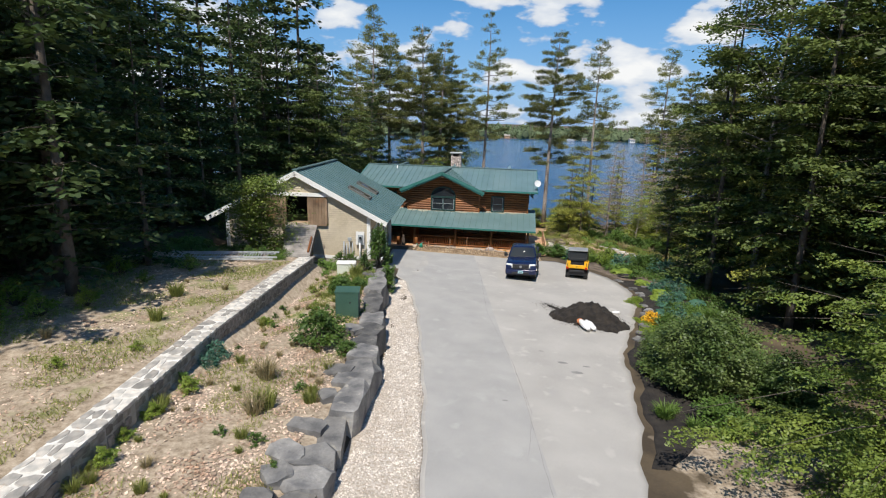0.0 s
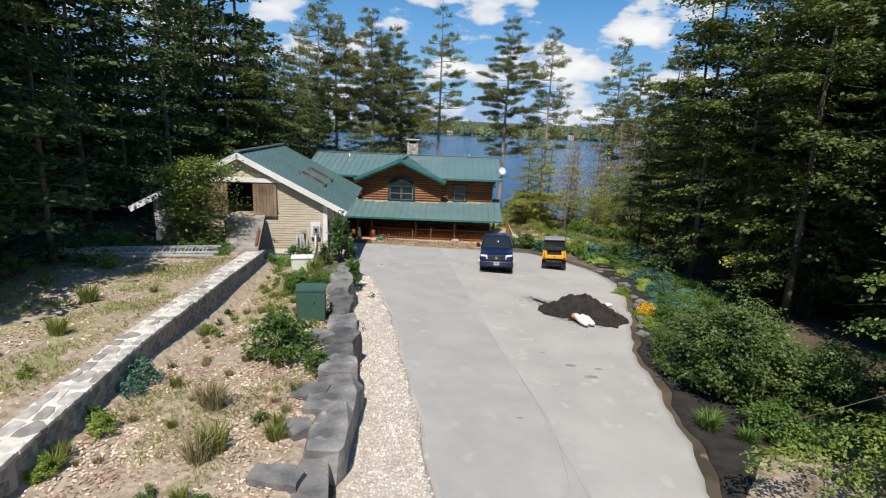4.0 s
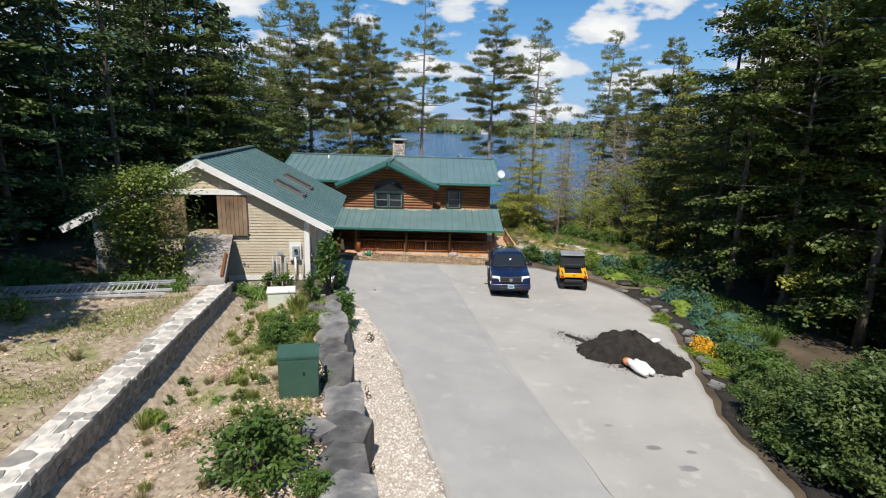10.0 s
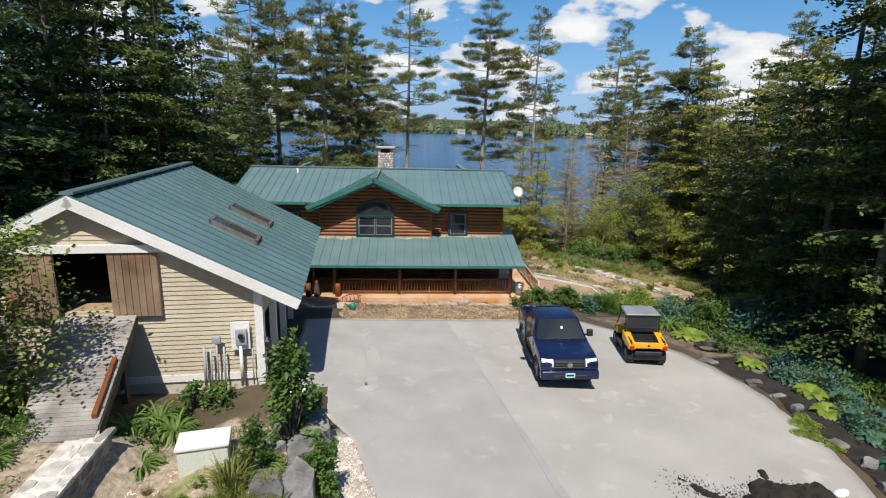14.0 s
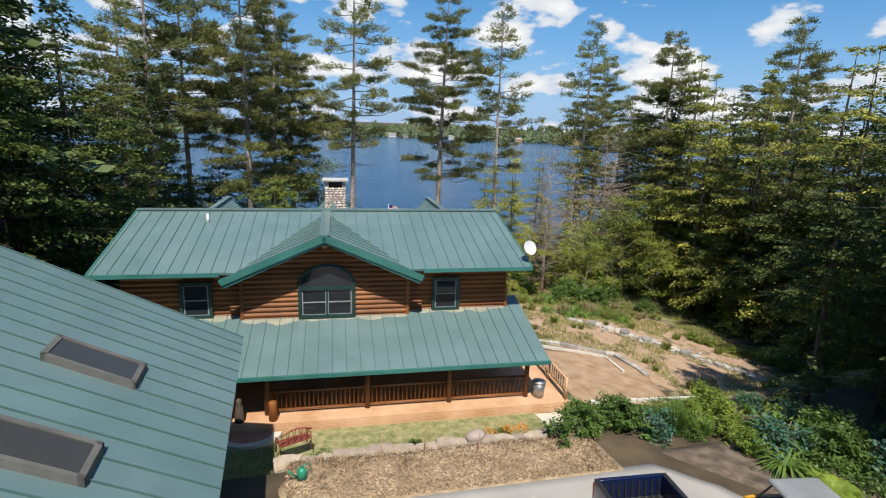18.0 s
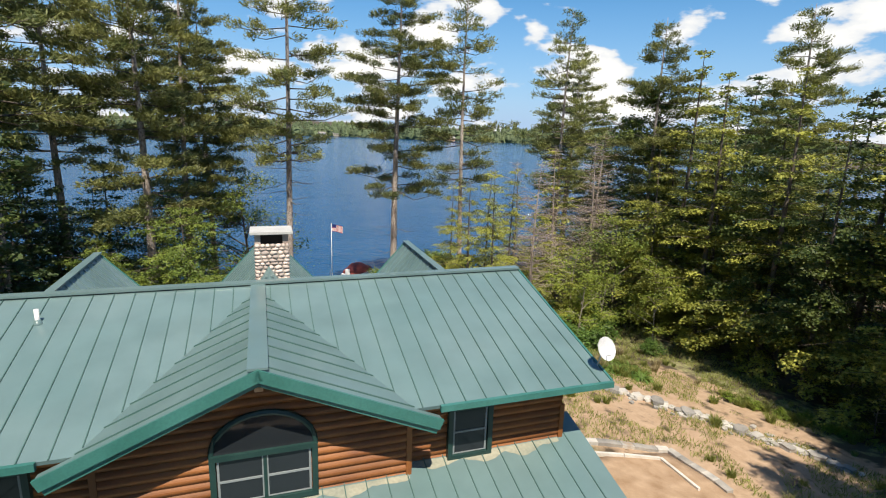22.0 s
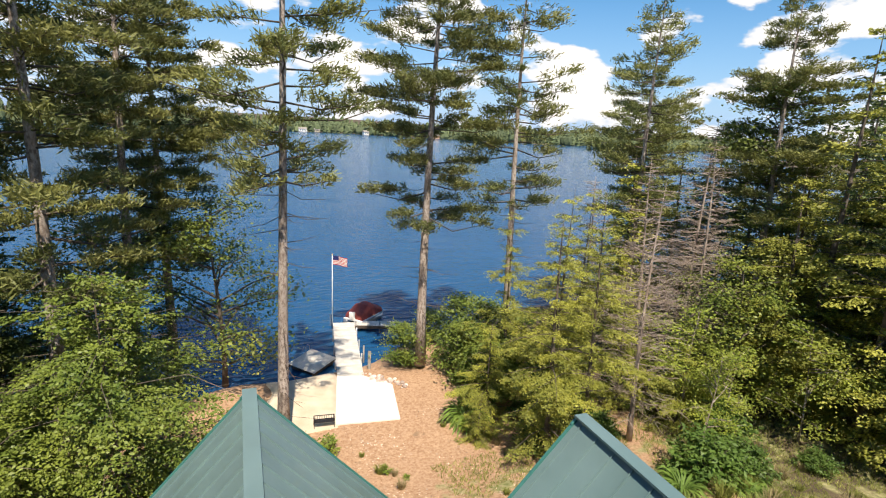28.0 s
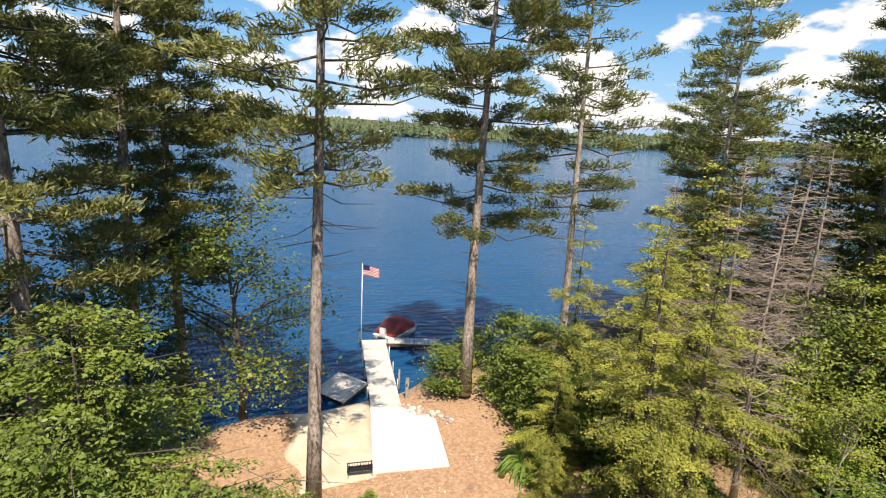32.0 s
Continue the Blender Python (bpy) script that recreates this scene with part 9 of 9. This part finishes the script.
M_FBLUE = mat("flag_blue", (0.02, 0.03, 0.16), (0.03, 0.05, 0.22), 2, 20, 0.8, bump=0, through_light=0.3)
for i in range(13):
    z0, z1 = 0.075 * i, 0.075 * (i + 1)
    vs, fs = [], []
    for j in range(15):
        t = j / 14
        y = 0.16 * math.sin(t * 7.0) * t
        for z in (z0, z1):
            for o in (-0.004, 0.004):
                vs.append((0.02 + 1.55 * t, y + o, z - 0.28 * t * t))
    for j in range(14):
        k = j * 4
        fs += [(k, k + 2, k + 6, k + 4), (k + 1, k + 5, k + 7, k + 3), (k + 2, k + 3, k + 7, k + 6), (k, k + 4, k + 5, k + 1)]
    part("stripe", Geo().add(vs, fs), M_FRED if i % 2 == 0 else M_WHITE, flag)
vs, fs = [], []
for j in range(8):
    t = j / 7 * 0.42
    y = 0.16 * math.sin(t * 7.0) * t
    for z in (0.52, 0.98):
        for o in (-0.009, 0.009):
            vs.append((0.02 + 1.55 * t, y + o, z - 0.28 * t * t))
for j in range(7):
    k = j * 4
    fs += [(k, k + 2, k + 6, k + 4), (k + 1, k + 5, k + 7, k + 3), (k + 2, k + 3, k + 7, k + 6), (k, k + 4, k + 5, k + 1)]
part("canton", Geo().add(vs, fs), M_FBLUE, flag)
# swim float drawn up beside the dock
fl = thing("swim_float", pose(7.1, 86.5, -4.55, 4, -5, 38), "grey plank swim float tilted at the shore", "float")
for i in range(15):
    part("plank", Geo().box((-1.25, -1.15 + i * 0.155, 0.0), (1.25, -1.15 + i * 0.155 + 0.14, 0.04)), M_DOCK, fl)
part("frame", Geo().box((-1.25, -1.15, -0.2), (1.25, -1.0, -0.005)).box((-1.25, 1.0, -0.2), (1.25, 1.15, -0.005)), M_DARKBEAM, fl)
for x in (-0.8, 0.8):
    part("barrel", Geo().tube([(x, -1.0, -0.35), (x, 1.0, -0.35)], [0.24, 0.24], 12), M_BLACK, fl, smooth=True)
part("ladder_hoop", Geo().tube([(1.0, 1.1, 0.0), (1.0, 1.15, 0.45), (1.0, 1.35, 0.45), (1.0, 1.4, 0.0)], [0.02] * 4, 6), M_ALLOY, fl)
part("ladder_hoop", Geo().tube([(0.6, 1.1, 0.0), (0.6, 1.15, 0.45), (0.6, 1.35, 0.45), (0.6, 1.4, 0.0)], [0.02] * 4, 6), M_ALLOY, fl)
# pontoon boat under a red cover, on a platform at the dock's end
bt = thing("pontoon_boat", pose(13.3, 94.2, -4.5, 0, 0, 38) @ Matrix.Diagonal((0.72, 0.78, 1.0, 1)), "pontoon boat under a dark red canvas cover", "boat")
M_COVER = mat("red_canvas", (0.22, 0.035, 0.03), (0.34, 0.07, 0.055), 1.2, 14, 0.8, bump=0.3)
for y in (-0.9, 0.9):
    part("pontoon", Geo().tube([(-2.6, y, -0.25), (2.1, y, -0.25), (2.6, y, -0.1)], [0.32, 0.32, 0.08], 14), M_ALLOY, bt, smooth=True)
rounded(Geo().box((-2.5, -1.2, 0.05), (2.4, 1.2, 0.17)), "boat_deck", M_WHITE, bt, 0.03)
g = Geo()
n = 20
vs, fs = [], []
for i in range(n + 1):
    t = i / n
    for j in range(13):
        u = j / 12
        a = math.pi * u
        h = (0.75 + 0.35 * math.sin(math.pi * min(1, t * 1.1)) + 0.05 * math.sin(t * 22)) * (math.sin(a) ** 0.45)
        vs.append((-2.2 + 4.3 * t, -1.15 * math.cos(a), 0.16 + h * (0.55 + 0.45 * math.sin(math.pi * (0.08 + 0.84 * t)))))
for i in range(n):
    for j in range(12):
        k = i * 13 + j
        fs.append((k, k + 1, k + 14, k + 13))
fs += [tuple(range(13)), tuple(range(n * 13, n * 13 + 13))[::-1]]
part("cover", g.add(vs, fs), M_COVER, bt, "draped dark red canvas", True)
rounded(Geo().box((-2.75, -0.3, 0.1), (-2.35, 0.3, 0.85)), "outboard_motor", M_WHITE, bt, 0.08)
lp = thing("boat_lift", pose(13.9, 91.6, -4.35, 0, 0, -22), "grey wooden platform beside the boat", "platform")
for i in range(14):
    part("plank", Geo().box((-2.1 + i * 0.29, -0.55, -0.05), (-2.1 + i * 0.29 + 0.27, 0.55, 0.0)), M_DOCK, lp)
part("frame", Geo().box((-2.1, -0.55, -0.3), (1.95, -0.48, -0.06)), M_DARKBEAM, lp)
for x in (-2.0, 0.0, 1.9):
    part("post", Geo().tube([(x, -0.5, -3), (x, -0.5, 0.3)], [0.05, 0.05], 8), M_GALV, lp)
# riprap of round stones along the pad, iron bench, leaf heap
rr = random.Random(29)
for i in range(46):
    t = rr.random()
    x, y = 9.95 + 1.8 * t + rr.uniform(-0.4, 0.4), 82.9 - 2.6 * t + rr.uniform(-0.4, 0.4)
    s = rr.uniform(0.14, 0.34)
    tagged(part("shore_stone", rr.choice(COBBLES), None, None, "", True, pose(x, y, land_z(x, y) + 0.05, 0, 0, rr.uniform(0, 180)) @ Matrix.Diagonal((s / 0.22, s / 0.14, s / 0.2, 1))), "rounded pale stone piled at the shore", "stone", "stones by the dock")
bn = thing("iron_bench", pose(5.85, 77.55, land_z(5.85, 77.55), 0, 0, 170), "black iron garden bench facing the lake", "bench")
for x in (-0.55, 0.55):
    part("bench_end", Geo().tube([(x, -0.2, 0), (x, -0.2, 0.6), (x, 0.2, 0.6), (x, 0.2, 0)], [0.025] * 4, 6), M_BLACK, bn)
for i in range(5):
    part("seat_slat", Geo().box((-0.55, -0.18 + i * 0.085, 0.40), (0.55, -0.12 + i * 0.085, 0.43)), M_BLACK, bn)
part("back_rail", Geo().tube([(-0.55, 0.2, 0.85), (0.55, 0.2, 0.85)], [0.025, 0.025], 6), M_BLACK, bn)
for i in range(9):
    part("back_bar", Geo().tube([(-0.5 + i * 0.125, 0.2, 0.45), (-0.5 + i * 0.125, 0.2, 0.85)], [0.014, 0.014], 5), M_BLACK, bn)
for i in range(46):
    x, y = rnd.uniform(-4, 15), rnd.uniform(62, 77)
    if 3 < x < 11 and y > 75:
        continue
    put(rnd.choice((GR2, GR3, SH2, SHL)), x, y, rnd.uniform(0.4, 0.9), rnd.uniform(0, 360))
put(SHL, 5.6, 75.2, 1.3, 0)
for i in range(26):
    x, y = rnd.uniform(12.5, 30), rnd.uniform(64, 84)
    put(rnd.choice((SHL, SH1, FERN, SH1)), x, y, rnd.uniform(1.0, 1.9), rnd.uniform(0, 360))

# cracks and stains in the drive
M_CRACK = mat("tar_crack", (0.21, 0.205, 0.198), (0.29, 0.282, 0.27), 3, 30, 0.9, bump=0.1)
for pts in ([(2.45, 36.0), (2.6, 31.6), (2.8, 22.9), (3.6, 16.3), (3.75, 13.8), (4.0, 6.0)], [(3.6, 16.3), (3.9, 12.4), (3.5, 9.5)], [(6.4, 36.2), (3.5, 34.7), (1.9, 35.8)]):
    g = Geo()
    pr = []
    for (x0, y0), (x1, y1) in zip(pts, pts[1:]):
        k = max(2, int(math.hypot(x1 - x0, y1 - y0) / 0.35))
        pr += [(x0 + (x1 - x0) * i / k + 0.03 * noise.noise((x0, y0 + i, 1)), y0 + (y1 - y0) * i / k) for i in range(k)]
    vs, fs = [], []
    for i, (x, y) in enumerate(pr):
        w_ = 0.006 + 0.005 * noise.noise((x * 3, y * 3, 0))
        vs += [(x - w_, y, drive_z(x - w_, y) + 0.041), (x + w_, y, drive_z(x + w_, y) + 0.041)]
        if i:
            fs.append((2 * i - 2, 2 * i - 1, 2 * i + 1, 2 * i))
    part("crack", g.add(vs, fs), M_CRACK, road)
for x, y, s in ((6.0, 15.9, 0.16), (5.6, 16.8, 0.14), (6.5, 16.6, 0.10), (3.1, 13.0, 0.07), (4.9, 17.9, 0.08)):
    n = 12
    vs = [(x + math.cos(6.283 * i / n) * s * (1.4 + 0.4 * math.sin(3 * i)), y + math.sin(6.283 * i / n) * s * 0.8) for i in range(n)]
    part("oil_stain", Geo().add([(a, b, drive_z(a, b) + 0.042) for a, b in vs], [tuple(range(n))]), M_CRACK, road)

# ---- cabins on the far shore ----
def cabin(x, y, w, wall, label):
    t = thing("cabin", pose(x, y, -4.6, 0, 0, 8), label, "cabin", "cabins on the far shore")
    part("wall", Geo().box((-w / 2, -3, 0), (w / 2, 3, 4.2)), wall, t)
    part("roof", Geo().add([(-w / 2 - 0.6, -3.6, 4.1), (w / 2 + 0.6, -3.6, 4.1), (w / 2 + 0.6, 3.6, 4.1), (-w / 2 - 0.6, 3.6, 4.1), (-w / 2 - 0.6, 0, 6.6), (w / 2 + 0.6, 0, 6.6)], [(0, 1, 5, 4), (2, 3, 4, 5), (0, 4, 3), (1, 2, 5), (0, 3, 2, 1)]), M_GREYWOOD, t)
    for i in range(3):
        part("window", Geo().box((-w * 0.33 + i * w * 0.28, -3.06, 1.5), (-w * 0.33 + i * w * 0.28 + 1.4, -2.98, 3.0)), M_PANE, t)


for x_, w_, m_, l_ in ((164.0, 13, M_WHITE, "small white lakeside cabin among far trees"), (186.0, 8, M_SIDING, "small cream boathouse on the far shore"), (250.0, 12, M_WHITE, "small white lakeside cabin among far trees"), (330.0, 11, M_DECK, "small brown lakeside cabin on the far shore"), (60.0, 9, M_DECK, "small brown lakeside cabin on the far shore")):
    cabin(x_, float(shore_far(np.array(x_))) - 1.0, w_, m_, l_)
